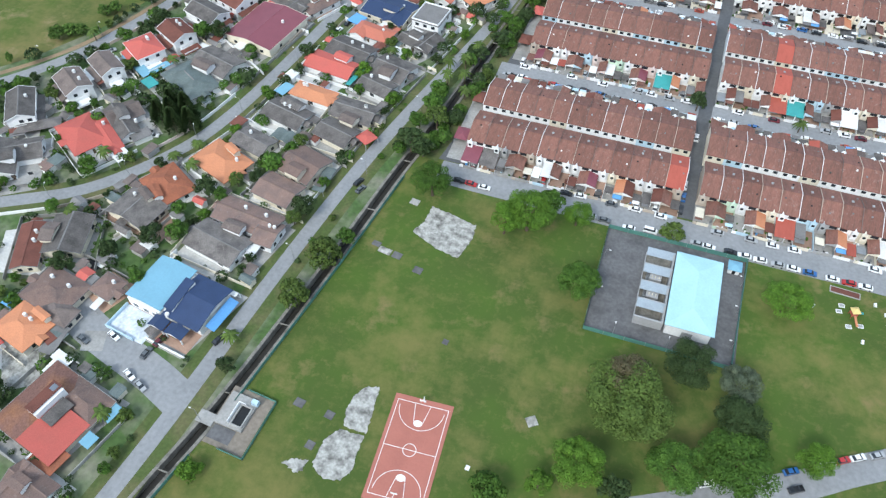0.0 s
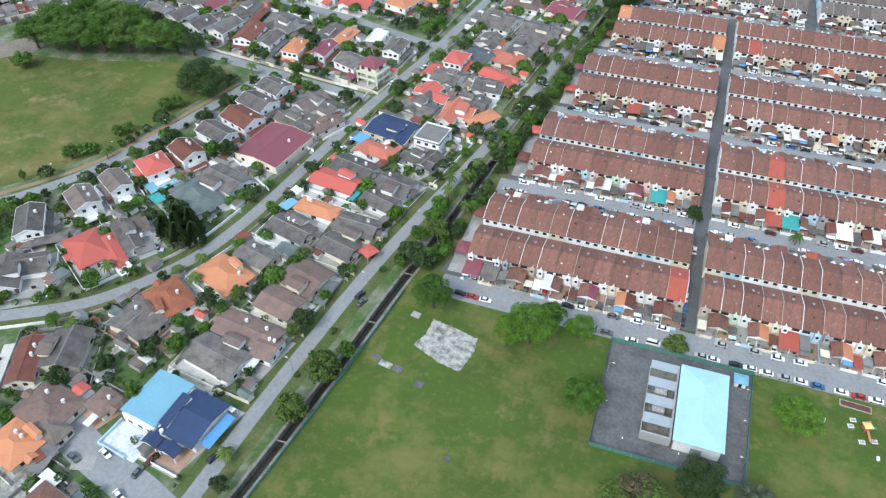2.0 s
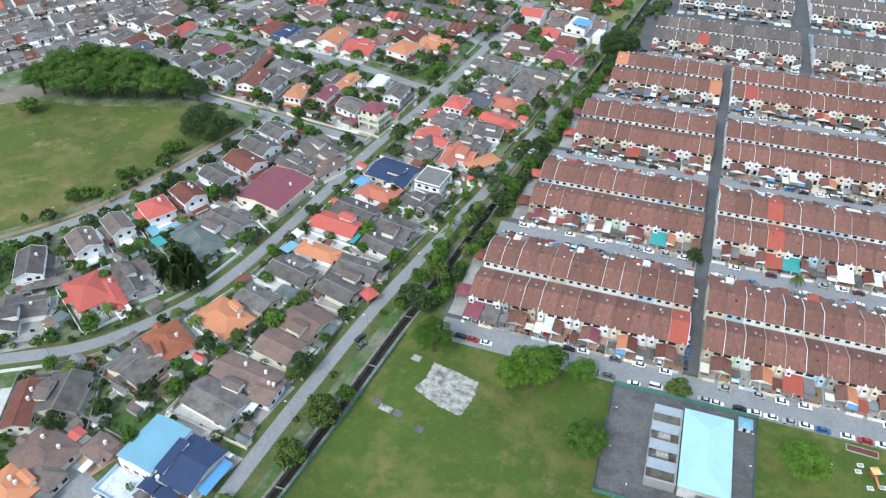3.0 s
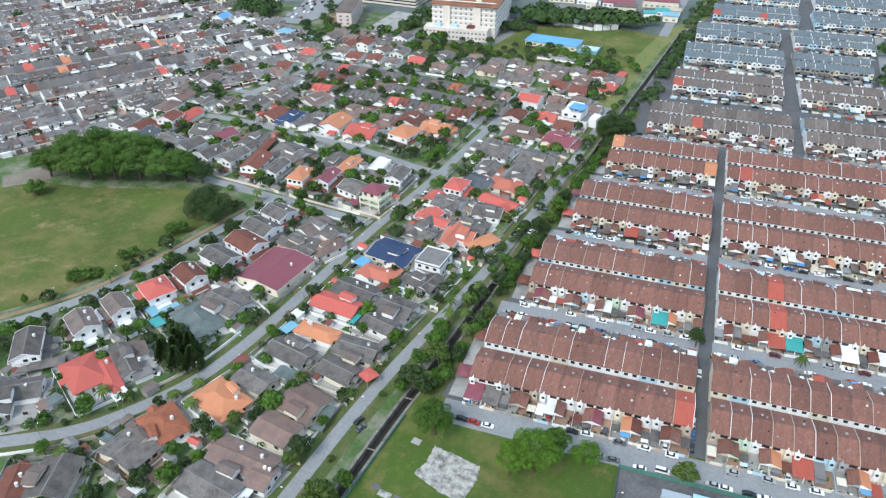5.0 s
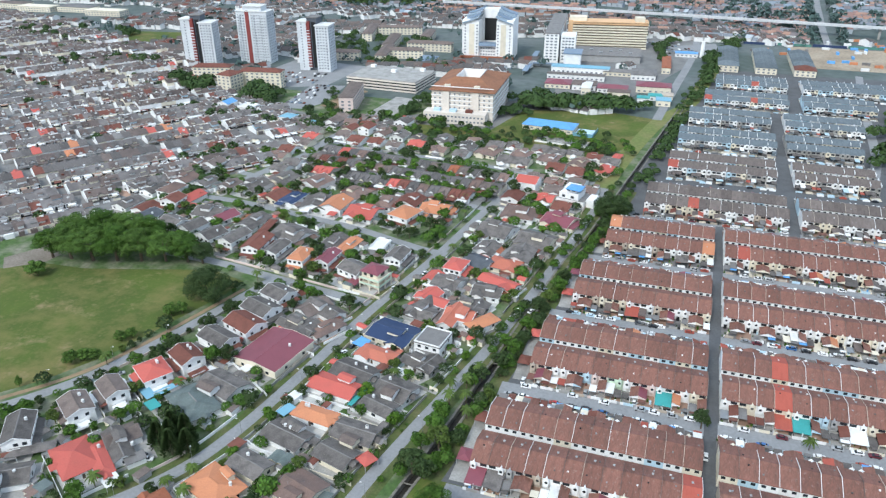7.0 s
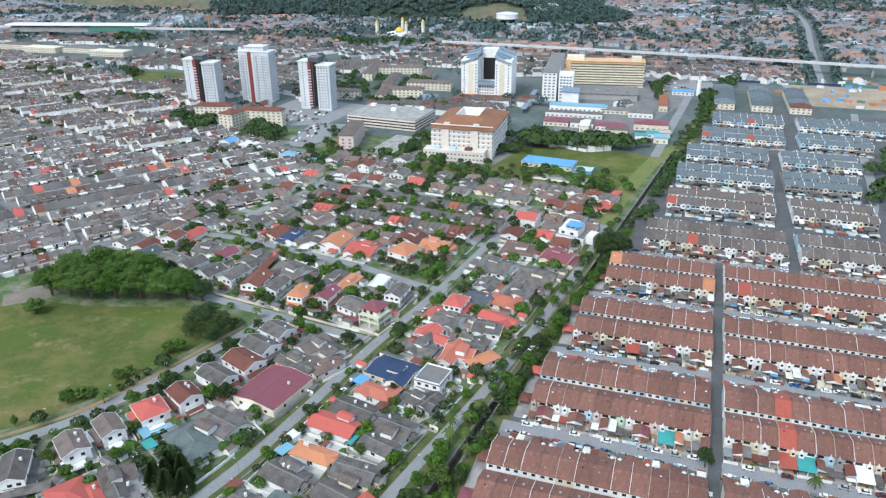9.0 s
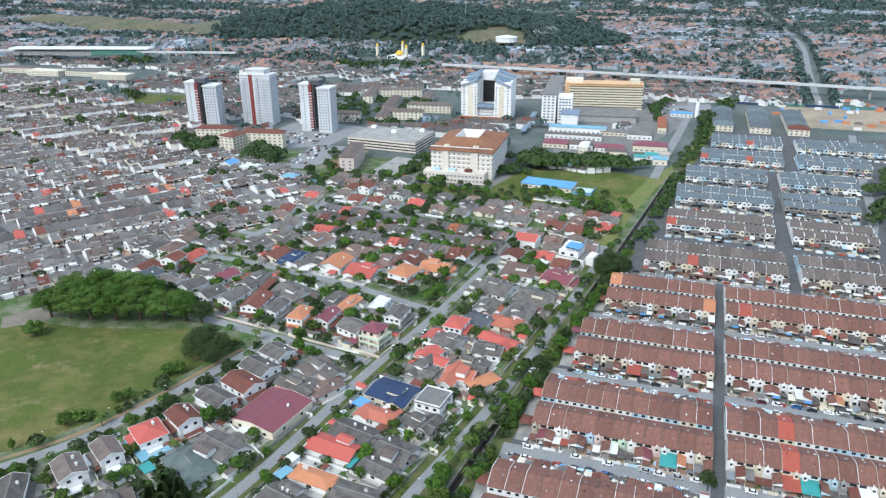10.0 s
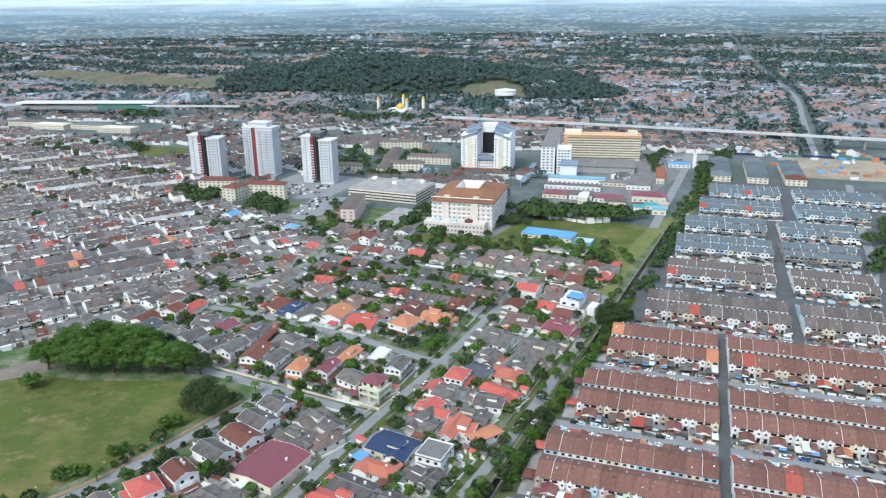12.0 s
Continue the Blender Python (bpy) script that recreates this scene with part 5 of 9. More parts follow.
for px, w_ in ((1.6, 5.6), (8.2, 6.6)):
    part("porch_gable_roof", Build().prism([(px - w_ / 2, 3.3), (px, 4.5), (px + w_ / 2, 3.3), (px + w_ / 2, 3.48), (px, 4.7), (px - w_ / 2, 3.48)], -12.2, -6.0, "y"), "N", blue_home, "navy gabled porch roof")
    part("porch_gable", Build().prism([(px - w_ / 2 + 0.2, 3.1), (px + w_ / 2 - 0.2, 3.1), (px, 4.4)], -12.0, -11.8, "y"), "white", blue_home)
    for q in (-w_ / 2 + 0.5, w_ / 2 - 0.5):
        part("porch_post", Build().box(px + q - 0.18, px + q + 0.18, -12.0, -11.64, 0, 3.2), "white", blue_home)
part("side_awning", Build().prism([(15.0, 3.9), (18.2, 3.1), (18.2, 3.2), (15.0, 4.0)], -5.0, 7.0, "y"), "BT", blue_home, "bright blue side awning")
part("flat_terrace", Build().box(-1.0, 12.0, -8.2, -6.4, 3.9, 4.3), "old_concrete", blue_home, "stained flat terrace")
part("back_wall", Build().box(-13.8, 16, 9.8, 10.1, 0, 2.2), "white", blue_home)
part("back_lane", Build().box(1.0, 16, 8.1, 9.7, 3.0, 3.2), "W", blue_home, "white flat side roof")
part("water_tank", Build().tube((3.0, -7.4, 4.3), (3.0, -7.4, 5.6), 0.7, 0.65, 12), "W", blue_home, "white water tank")
for fx in (-10, -6, -2.5, 5, 11):
    part("window", Build().box(fx - 0.9, fx + 0.9, -8.06 if fx < 0 else -6.56, -7.94 if fx < 0 else -6.44, 1.0, 2.4), "glass", blue_home)
part("paved_yard", Build().box(-13.4, 0, -17.5, -8.2, 0.02, 0.24), mat("blue_white_washed_concrete", (0.58, 0.63, 0.68), 0.8, 0.28, 0.25, 1.2, tint=(0.42, 0.44, 0.47)), blue_home, "whitewashed concrete yard")
part("yard_wall", Build().box(-13.7, -13.4, -17.8, -8.2, 0, 1.5).box(-13.4, -3.0, -17.8, -17.5, 0, 1.5), "pale_blue", blue_home)
part("porch_floor", Build().box(0.2, 14, -14.0, -6.6, 0.02, 0.22), "tan", blue_home)
part("front_wall", Build().box(0.2, 15, -15.4, -15.15, 0, 1.3), "white", blue_home)
setting("pond_1", Build().face([(-152.5 + 3.6 * math.cos(a) * (1 + 0.15 * math.sin(3 * a)), 98.5 + 2.2 * math.sin(a) * (1 + 0.2 * math.cos(2 * a)), 0.1) for a in (6.2832 * k / 24 for k in range(24))]), "dark", "small black garden pond with rocky rim", "pond")
# villas along the street beyond the grey estate
for x, y, rot, w, d, storeys, colour in ((-320, 536, -8, 13, 13, 2, "L"), (-300, 536, -8, 10, 9, 1, "L"), (-394, 556, -8, 13, 14, 2, "BT"), (-372, 556, -8, 16, 14, 1.5, "W"), (-469, 568, -12, 12, 14, 1, "O"), (-446, 566, -12, 13, 15, 1, "G"), (-420, 562, -10, 14, 16, 1, "GB"),
                                         (-347, 546, -8, 15, 16, 1, "GB"), (-279, 540, -8, 14, 15, 1.5, "GB"), (-492, 580, -12, 12, 12, 1, "D"), (-514, 590, -12, 13, 14, 1, "GB")):
    house(x, y, rot, w, d, storeys, colour, True)
# smaller houses filling the blocks further back
infill_rng = random.Random(19)
for x0, y0, dx, dy, n, rot in ((-320, 392, 17, -1.5, 2, -8), (-285, 392, 0, 0, 1, -8), (-345, 372, 16, -2, 4, -8), (-275, 534, 15.5, -2.2, 6, -8), (-250, 556, 15, -2, 3, -8), (-330, 420, 16, -2, 2, -8), (-160, 452, 0, 0, 0, -8), (-92, 455, 0, 0, 1, -8), (-330, 345, 16, -3, 2, -10), (-97, 432, 15, -2, 1, -8)):
    for i in range(n):
        house(x0 + dx * i, y0 + dy * i, rot + infill_rng.uniform(-3, 3), infill_rng.uniform(11, 13.5), infill_rng.uniform(12, 16), infill_rng.choice((1, 1, 1, 2)), infill_rng.choice(("G", "G", "GB", "B", "D", "R")), True)
M["pale_paving"] = mat("pale_weathered_paving", (0.61, 0.60, 0.575), 0.9, 0.16, 0.2, 1.2, 0.15, tint=(0.42, 0.41, 0.38))
# paved forecourts and boundary walls
paving_rng = random.Random(3)
for x, y, rot, w, d in HOUSES:
    if min(w, d) < 7.5 or y > 500:
        continue
    c, s = math.cos(radians(rot)), math.sin(radians(rot))
    q = [(-w / 2 - 0.6, -d / 2 - 6.5), (w * 0.38, -d / 2 - 6.5), (w / 2 + 2.2, d / 2 + 1.6), (-w / 2 - 1.4, d / 2 + 1.8)]
    ob = part("paving", sheet([(x + a * c - b_ * s, y + a * s + b_ * c) for a, b_ in q], 0.075 + 0.0005 * (HOUSES.index((x, y, rot, w, d)) % 40), 0.05), paving_rng.choice(("concrete", "pale_paving", "tan", "pale_paving", "pale_paving", "concrete")))
    tagged(ob, "paved ground round a house", "paving", kind="structure")

yard = part("paving", sheet([(-160, 64), (-148.5, 66), (-141, 57), (-150, 51.5)], 0.1, 0.08), "old_concrete")
tagged(yard, "pale mossy broken concrete yard", "paving", kind="structure")
BLOCKED.append((-151, 59, 5.5))
yard = part("paving", sheet([(-139.5, 76.5), (-133, 78.5), (-130.5, 72), (-137, 70)], 0.14, 0.1), "concrete")
tagged(yard, "pale concrete driveway beside the cul-de-sac", "paving", kind="structure")

# carports and lean-tos at the drain end of each terrace
for k in range(4):
    west, yc = 24.3 + 1.08 * k - PITCH * (12, 11, 10, 9)[k], 206.5 + 63.5 * k
    house(west - 3.2, yc - 13, 0, 5.2, 6.6, 1, ("M", "D", "R", "D")[k], True)
    house(west - 3.0, yc + 9, 0, 4.8, 6.4, 1, ("D", "R", "M", "G")[k], True)
    tagged(part("paving", Build().box(west - 6, west - 0.1, yc - 24, yc + 16, 0.02, 0.128), "concrete"), "stained concrete side yard of a terrace", "paving", kind="structure")

# ---- trees and shrubs ----
def leaves(rng, lobes, count, size, droop=0.0):
    """Leaf clumps scattered over rounded lobes (x, y, z, r, squash): each a bent quad of its own."""
    b = Build()
    weight = [l[3] ** 2 for l in lobes]
    for l in rng.choices(lobes, weight, k=count):
        d = Vector((rng.gauss(0, 1), rng.gauss(0, 1), rng.gauss(0.45, 1))).normalized()
        r = l[3] * (1 - 0.3 * rng.random() ** 1.8)
        c = Vector((l[0] + d.x * r, l[1] + d.y * r, l[2] + d.z * r * l[4]))
        nrm = (d + 0.34 * Vector((rng.gauss(0, 1), rng.gauss(0, 1), rng.gauss(0, 1)))).normalized()
        u = nrm.orthogonal().normalized()
        u.rotate(Matrix.Rotation(rng.random() * 6.28, 3, nrm))
        w = nrm.cross(u)
        s = size * rng.uniform(0.6, 1.3)
        b.face([c - s * u, c - 0.6 * s * w + 0.15 * s * nrm, c + s * u, c + 0.6 * s * w - 0.15 * s * nrm])
    return b


def plain_mesh(b, name, material):
    me = bpy.data.meshes.new(name)
    me.from_pydata(b.v, [], b.f)
    me.materials.append(M[material])
    return me


TREES = {}


def tree(x, y, h, r, leaf="leaf_mid", variant=0, detail=1, label="", squash=0.75, name="tree", trunk=None):
    """A broadleaf tree of height h and crown radius r. Trees of one variant share their meshes."""
    key = (leaf, variant, detail, round(squash, 2))
    if key not in TREES:
        rng = random.Random(str(key))
        lobes = [(0, 0, 0.5, 0.6, squash * 1.25)]
        for i in range(14 + 12 * detail):
            d = Vector((rng.gauss(0, 1), rng.gauss(0, 1), abs(rng.gauss(0, 1.0)) - 0.35)).normalized()
            reach = rng.uniform(0.56, 0.76)
            lobes.append((d.x * reach, d.y * reach, 0.5 + d.z * reach * squash * 1.35, rng.uniform(0.18, 0.32) * (1.0 if detail else 1.25), squash))
        # unit crown: radius about 1 across, heights from 0.25 to 1.2
        count, size = {0: (460, 0.15), 1: (1900, 0.08), 2: (15000, 0.029)}[detail]
        crown = plain_mesh(leaves(rng, lobes, count, size), "crown", leaf)
        wood = Build().tube((0, 0, -0.85), (0.03, 0.02, 0.25), 0.075, 0.05)
        for i in range(5):
            l = lobes[1 + i]
            wood.tube((0.03, 0.02, -0.1 + 0.07 * i), (l[0] * 0.8, l[1] * 0.8, l[2] * 0.9), 0.035, 0.012, 5)
        TREES[key] = (crown, plain_mesh(wood, "trunk", "bark"))
    crown, wood = TREES[key]
    low = name == "shrub" or squash >= 1.0 or h < 1.75 * r and detail < 2
    k = h / (1.5 if low else 1.95)
    t = new(name, wood)
    t.matrix_basis = pose(x, y, (0.25 if low else 0.85) * k, 0, 0, (x * 37 + y * 91) % 360) @ Matrix.Diagonal((1.15 * r, 1.15 * r, k, 1))
    tagged(t, label or "leafy green broadleaf tree", "tree" if name != "shrub" else "shrub")
    new("crown", crown).parent = t
    BLOCKED.append((x, y, r * 0.7))
    return t


def palm(x, y, h, variant=0):
    key = ("palm", variant)
    if key not in TREES:
        rng = random.Random(variant + 50)
        b = Build()
        for i in range(17):
            a, up = i * 2.4, rng.uniform(-0.25, 0.75)
            pts = []
            for s in range(6):
                f = s / 5
                pts.append(Vector((math.cos(a) * 3.2 * f, math.sin(a) * 3.2 * f, up * 2.4 * f - 2.4 * f * f)))
            side = Vector((-math.sin(a), math.cos(a), 0))
            for p, q, w0, w1 in zip(pts, pts[1:], (0.15, 0.45, 0.5, 0.42, 0.25), (0.45, 0.5, 0.42, 0.25, 0.04)):
                for s_ in (-1, 1):
                    b.face([p, q, q + side * w1 * s_ - Vector((0, 0, 0.25 * w1)), p + side * w0 * s_ - Vector((0, 0, 0.25 * w0))])
        TREES[key] = (plain_mesh(b, "fronds", "leaf_olive"), plain_mesh(Build().tube((0, 0, 0), (0.25, 0.1, 1), 0.2, 0.13), "trunk", "bark"))
    fronds, wood = TREES[key]
    t = thing("palm_tree", pose(x, y, 0, 0, 0, (x * 53) % 360), "tall palm tree with drooping green fronds", "palm tree")
    ob = new("fronds", fronds)
    ob.parent, ob.matrix_basis = t, pose(0.25, 0.1, h)
    ob = new("trunk", wood)
    ob.parent, ob.matrix_basis = t, Matrix.Diagonal((1, 1, h, 1))
    BLOCKED.append((x, y, 2.0))


def conifer(x, y, h, r):
    rng = random.Random(int(x * 10 + y))
    b = Build()
    for i in range(1500):
        f = rng.random() ** 0.8
        a = rng.random() * 6.28
        rad = r * (1 - f) ** 0.75 * rng.uniform(0.6, 1.0) + 0.15
        c = Vector((math.cos(a) * rad, math.sin(a) * rad, h * (0.08 + 0.92 * f)))
        d = Vector((math.cos(a), math.sin(a), rng.uniform(0.2, 1.2))).normalized()
        s_ = d.orthogonal().normalized() * 0.35
        b.face([c - s_, c + d * 0.9, c + s_, c - d * 0.3])
    t = thing("conifer", pose(x, y, 0), "tall narrow dark green conifer in a garden", "tree")
    ob = new("crown", plain_mesh(b, "crown", "leaf_dark"))
    ob.parent = t
    part("trunk", Build().tube((0, 0, 0), (0, 0, h * 0.8), 0.2, 0.05), "bark", t)
    BLOCKED.append((x, y, r))


# park trees
tree(19.6, 102.1, 15, 12.0, "leaf_olive", 1, 2, "large rounded olive-green park tree with browned crown top", 0.8)
tree(18.6, 106.6, 16.0, 7.0, "leaf_brown", 2, 2, "browned tree crown among olive-green leaves", 0.6)
tree(34.7, 118.7, 12, 7.2, "leaf_dark", 3, 2, "dark dense evergreen tree beside the fenced yard")
tree(48.4, 117.1, 11, 6.0, "leaf_grey", 4, 2, "silvery grey-green tree with sparse crown")
tree(49.2, 105.2, 12, 7.2, "leaf_dark", 5, 2, "dark green tree with broad leaf clumps")
tree(49.6, 92.4, 13, 9.8, "leaf_mid", 6, 2, "wide spreading bright green park tree", 0.7)
tree(34.9, 88.1, 11, 7.6, "leaf_mid", 7, 2, "rounded grey-green park tree near the road", 0.7)
tree(10.6, 80.4, 11, 7.0, "leaf_bright", 8, 2, "bright green rounded park tree")
tree(20.5, 78.1, 8, 4.0, "leaf_dark", 3, 1)
tree(2.0, 73.5, 7, 3.6, "leaf_bright", 9, 1)
tree(-9.8, 67.4, 8, 5.0, "leaf_mid", 7, 1)
tree(69.2, 101.8, 9, 5.0, "leaf_bright", 9, 2, "small bright green tree beside parked cars")
tree(-1.9, 137.5, 11, 6.6, "leaf_mid", 10, 2, "rounded green park tree by the yard fence")
tree(60.2, 151.5, 10, 7.0, "leaf_bright", 11, 2, "broad bright green tree on the lawn")
tree(-23.0, 158.3, 14, 8.2, "leaf_bright", 6, 2, "large bright green tree at the park edge")
tree(-29.9, 154.4, 12, 5.2, "leaf_bright", 9, 2, "bright green tree at the park edge")
tree(-17.4, 165.6, 11, 5.0, "leaf_mid", 7, 1, "greyish green tree with thinning leaves")
tree(-7.8, 165.8, 8.5, 4.8, "leaf_bright", 11, 2, "smaller bright green tree at the park edge")
tree(-58.3, 162.9, 12.5, 6.6, "leaf_mid", 6, 2, "rounded green tree beside the drain")
tree(23.6, 170.7, 5.5, 4.2, "leaf_olive", 1, 1, "low olive-green tree by the road")
tree(24, 238, 8, 3.6, "leaf_dark", 3, 1, "dark green street tree at the alley corner")
palm(62, 238, 5)
tree(-33, 425, 12, 11, "leaf_dark", 3, 2, "large spreading dark green tree at the road corner", 1.0)
tree(-86, 48, 5, 3.4, "leaf_bright", 9, 1, "low bright green bush beside the drain", name="shrub")
# trees between road and drain
for x, y, h, r, leaf, v in ((-84.5, 107, 8, 5.2, "leaf_olive", 1), (-81.5, 124, 9, 5.6, "leaf_olive", 2), (-78, 133, 6, 3.2, "leaf_mid", 7), (-73, 181, 9, 5.0, "leaf_dark", 3), (-68, 180, 8, 4.2, "leaf_dark", 5),
                            (-68, 196, 9, 4.6, "leaf_olive", 1), (-74, 193, 7, 3.8, "leaf_mid", 10), (-72.5, 203, 8, 4.2, "leaf_mid", 7), (-73, 213, 7, 3.6, "leaf_mid", 6), (-92, 78, 5, 2.8, "leaf_dark", 3),
                            (-59, 252, 7, 4.0, "leaf_dark", 5), (-56, 262, 7, 3.8, "leaf_mid", 7), (-52, 300, 8, 4.2, "leaf_dark", 3), (-55, 285, 6, 3.4, "leaf_mid", 10), (-47, 322, 8, 4.2, "leaf_mid", 7),
                            (-46, 334, 7, 3.6, "leaf_dark", 5), (-43, 350, 6, 3.0, "leaf_mid", 6), (-28, 430, 9, 7.0, "leaf_dark", 3), (-34, 432, 9, 6.0, "leaf_mid", 7), (-36, 405, 6, 3.2, "leaf_dark", 5),
                            (-61, 268, 6, 3.0, "leaf_mid", 10), (-50, 312, 6, 3.2, "leaf_olive", 2), (-64, 240, 6, 3.4, "leaf_dark", 3), (-54, 345, 5, 2.6, "leaf_mid", 7), (-46, 380, 6, 3.0, "leaf_dark", 5)):
    tree(x, y, h, r, leaf, v, 1, "roadside tree crowding the storm drain")
for x, y, h in ((-72, 221, 7), (-74, 228, 7.5), (-68.5, 233, 7), (-70, 186, 5), (-66, 243, 6.5), (-66, 224, 6), (-198, 284, 7), (-222, 200, 6), (-117, 54.5, 4.5), (-96, 88, 4.0), (-63, 215, 6.0)):
    palm(x, y, h, int(abs(x)) % 3)
hedge_rng = random.Random(61)
for i in range(46):
    y = 178 + i * 5.6
    if hedge_rng.random() < 0.8 and not (232 + 63.5 * ((y - 206) // 63.5) < y < 244 + 63.5 * ((y - 206) // 63.5)):
        r = hedge_rng.uniform(1.6, 3.2)
        tree(drain_x(y) + hedge_rng.uniform(4.5, 8), y, r * 1.8, r, hedge_rng.choice(("leaf_dark", "leaf_mid", "leaf_olive")), 5, 1, "green shrub along the storm drain", name="shrub")
M["leaf_field"] = leaf_mat("field_belt_leaves", (0.105, 0.19, 0.038), (0.046, 0.092, 0.022))
# field edge
for i, (x, y, h, r, leaf) in enumerate(((-322, 273, 15, 9, "leaf_mid"), (-311, 275, 17, 11, "leaf_field"), (-298, 277, 18, 12, "leaf_field"), (-285, 281, 17, 11, "leaf_mid"), (-272, 285, 17, 11.5, "leaf_field"), (-259, 289, 15, 10, "leaf_field"),
                                         (-314, 287, 19, 11, "leaf_field"), (-301, 291, 20, 12, "leaf_mid"), (-287, 294, 20, 12, "leaf_field"), (-274, 297, 17, 10, "leaf_mid"), (-247, 292, 12, 8.5, "leaf_mid"), (-238, 293, 10, 7.5, "leaf_dark"), (-256, 300, 12, 8, "leaf_mid"))):
    tree(x, y, h, r, leaf, 6 + i % 2 if leaf != "leaf_dark" else 3, 2, "tall leafy tree in the belt round the playing field", 0.85)
tree(-212, 262, 14.5, 11, "leaf_dark", 12, 2, "large dark grey-green tree beside the playing field", 1.0)
for x, y, h, r in ((-221, 243, 6, 3.8), (-217, 246, 6, 3.4), (-229, 217, 5, 3.0), (-226, 221, 5, 3.0), (-238, 196, 6, 3.6), (-234, 200, 5.5, 3.4), (-230, 202, 5, 2.8), (-246, 176, 5, 1.6), (-314, 254, 8, 5.5)):
    tree(x, y, h, r, "leaf_field", 5, 1, "leafy green shrub at the field edge", name="shrub")
for dx, dy, h in ((0, 0, 13), (5, 3, 14), (-5, -1, 11), (3, -4, 12), (-2, 4, 13), (8, -1, 11)):
    conifer(-163 + dx, 166 + dy, h, 4.0)

# the crowded band of trees on both sides of the drain is too dense to count
band_rng = random.Random(88)
DRAIN_BAND = {"leaf_mid": [], "leaf_dark": []}
for i in range(120):
    y = band_rng.uniform(176, 476)
    if abs((y - 206.5) % 63.5 - 31.75) < 5 and band_rng.random() < 0.8:
        side_off = -band_rng.uniform(3.5, 5)
    else:
        side_off = band_rng.choice((-1, 1, 1)) * band_rng.uniform(3.6, 7.5)
    DRAIN_BAND[band_rng.choice(("leaf_mid", "leaf_dark"))].append((drain_x(y) + side_off, y, 0.4, band_rng.uniform(1.6, 3.6)))

# ---- the park: court, old slabs, fenced substation, pump pit, playground ----
court = thing("basketball_court", pose(-33.4, 72.6, 0, 0, 0, 3.6), "faded red outdoor basketball court with white lines", "basketball court")
part("slab", Build().box(-8.5, 8.5, -15.6, 15.6, 0.0, 0.14), "court", court)
W_, L_ = 7.4, 13.9


def arc(cx, cy, r, a0, a1, w=0.16, n=28, z=0.16):
    b = Build()
    for i in range(n):
        p, q = radians(a0 + (a1 - a0) * i / n), radians(a0 + (a1 - a0) * (i + 1) / n)
        b.face([(cx + math.cos(a) * k, cy + math.sin(a) * k, z) for a, k in ((p, r - w / 2), (q, r - w / 2), (q, r + w / 2), (p, r + w / 2))])
    return b


def strip(x0, y0, x1, y1, w=0.16, z=0.16):
    d = Vector((x1 - x0, y1 - y0)).normalized() * (w / 2)
    return Build().face([(x0 - d.y, y0 + d.x, z), (x0 + d.y, y0 - d.x, z), (x1 + d.y, y1 - d.x, z), (x1 - d.y, y1 + d.x, z)])


for x in (-W_, W_):
    part("side_line", strip(x, -L_, x, L_), "line", court)
for y in (-L_, L_):
    part("base_line", strip(-W_ - 0.08, y, W_ + 0.08, y, z=0.164), "line", court)
part("centre_line", strip(-W_, 0, W_, 0, z=0.164), "line", court)
part("centre_circle", arc(0, 0, 1.8, 0, 360), "line", court)
for s in (-1, 1):
    part("three_point_arc", arc(0, s * (L_ - 1.4), 6.5, 180 if s > 0 else 0, 360 if s > 0 else 180), "line", court)
    for e in (-1, 1):
        part("key_line", strip(e * 2.3, s * L_, e * 1.3, s * (L_ - 5.6)), "line", court)
    part("free_throw_mark", Build().face([(1.3 * math.cos(a), s * (L_ - 5.9) + 1.0 * math.sin(a), 0.168) for a in (6.2832 * k / 16 for k in range(16))]), "line", court)
    hoop = thing("basketball_hoop", pose(-33.4 - 0.063 * s * L_, 72.6 + s * (L_ + 0.6), 0, 0, 0, 3.6 if s > 0 else 183.6), "white basketball hoop on a post at the court's end", "basketball hoop")
    part("post", Build().box(-0.12, 0.12, 0.1, 0.34, 0.1, 3.4), "white", hoop)
    part("arm", Build().box(-0.08, 0.08, -1.0, 0.2, 3.2, 3.36), "white", hoop)
    part("backboard", Build().box(-0.9, 0.9, -1.06, -1.0, 2.9, 3.95), "white", hoop)
    part("rim", Build().tube((0, -1.3, 3.05), (0, -1.3, 3.1), 0.24, 0.24, 12), "terrace_red", hoop)


def rough_slab(name, m, outline, label, seed, thick=0.12):
    """A broken old concrete slab with an uneven edge."""
    rng = random.Random(seed)
    pts = []
    for i, (x0, y0) in enumerate(outline):
        x1, y1 = outline[(i + 1) % len(outline)]
        for k in range(9):
            f = k / 9
            pts.append((x0 + (x1 - x0) * f + rng.uniform(-0.3, 0.3), y0 + (y1 - y0) * f + rng.uniform(-0.3, 0.3)))
    ob = part(name, sheet(pts, 0.05 + thick, thick + 0.1), "old_concrete")
    ob.matrix_basis = m
    return tagged(ob, label, "concrete slab")


rough_slab("old_slab", pose(0, 0, 0), [(-56.4, 158), (-49, 156.7), (-39.8, 154.6), (-39.2, 148.2), (-41.3, 139.3), (-49.7, 140.9), (-59.2, 145.3), (-56.8, 150.8)], "broken pale old concrete slab in the lawn", 1)
rough_slab("old_slab", pose(0, 0, 0), [(-56.8, 60.5), (-56.7, 67.6), (-54, 72), (-46.6, 72.2), (-46.7, 67.6), (-46, 62.1), (-47.5, 59.1), (-52.6, 57.7)], "broken blackened concrete slab beside the court", 2)
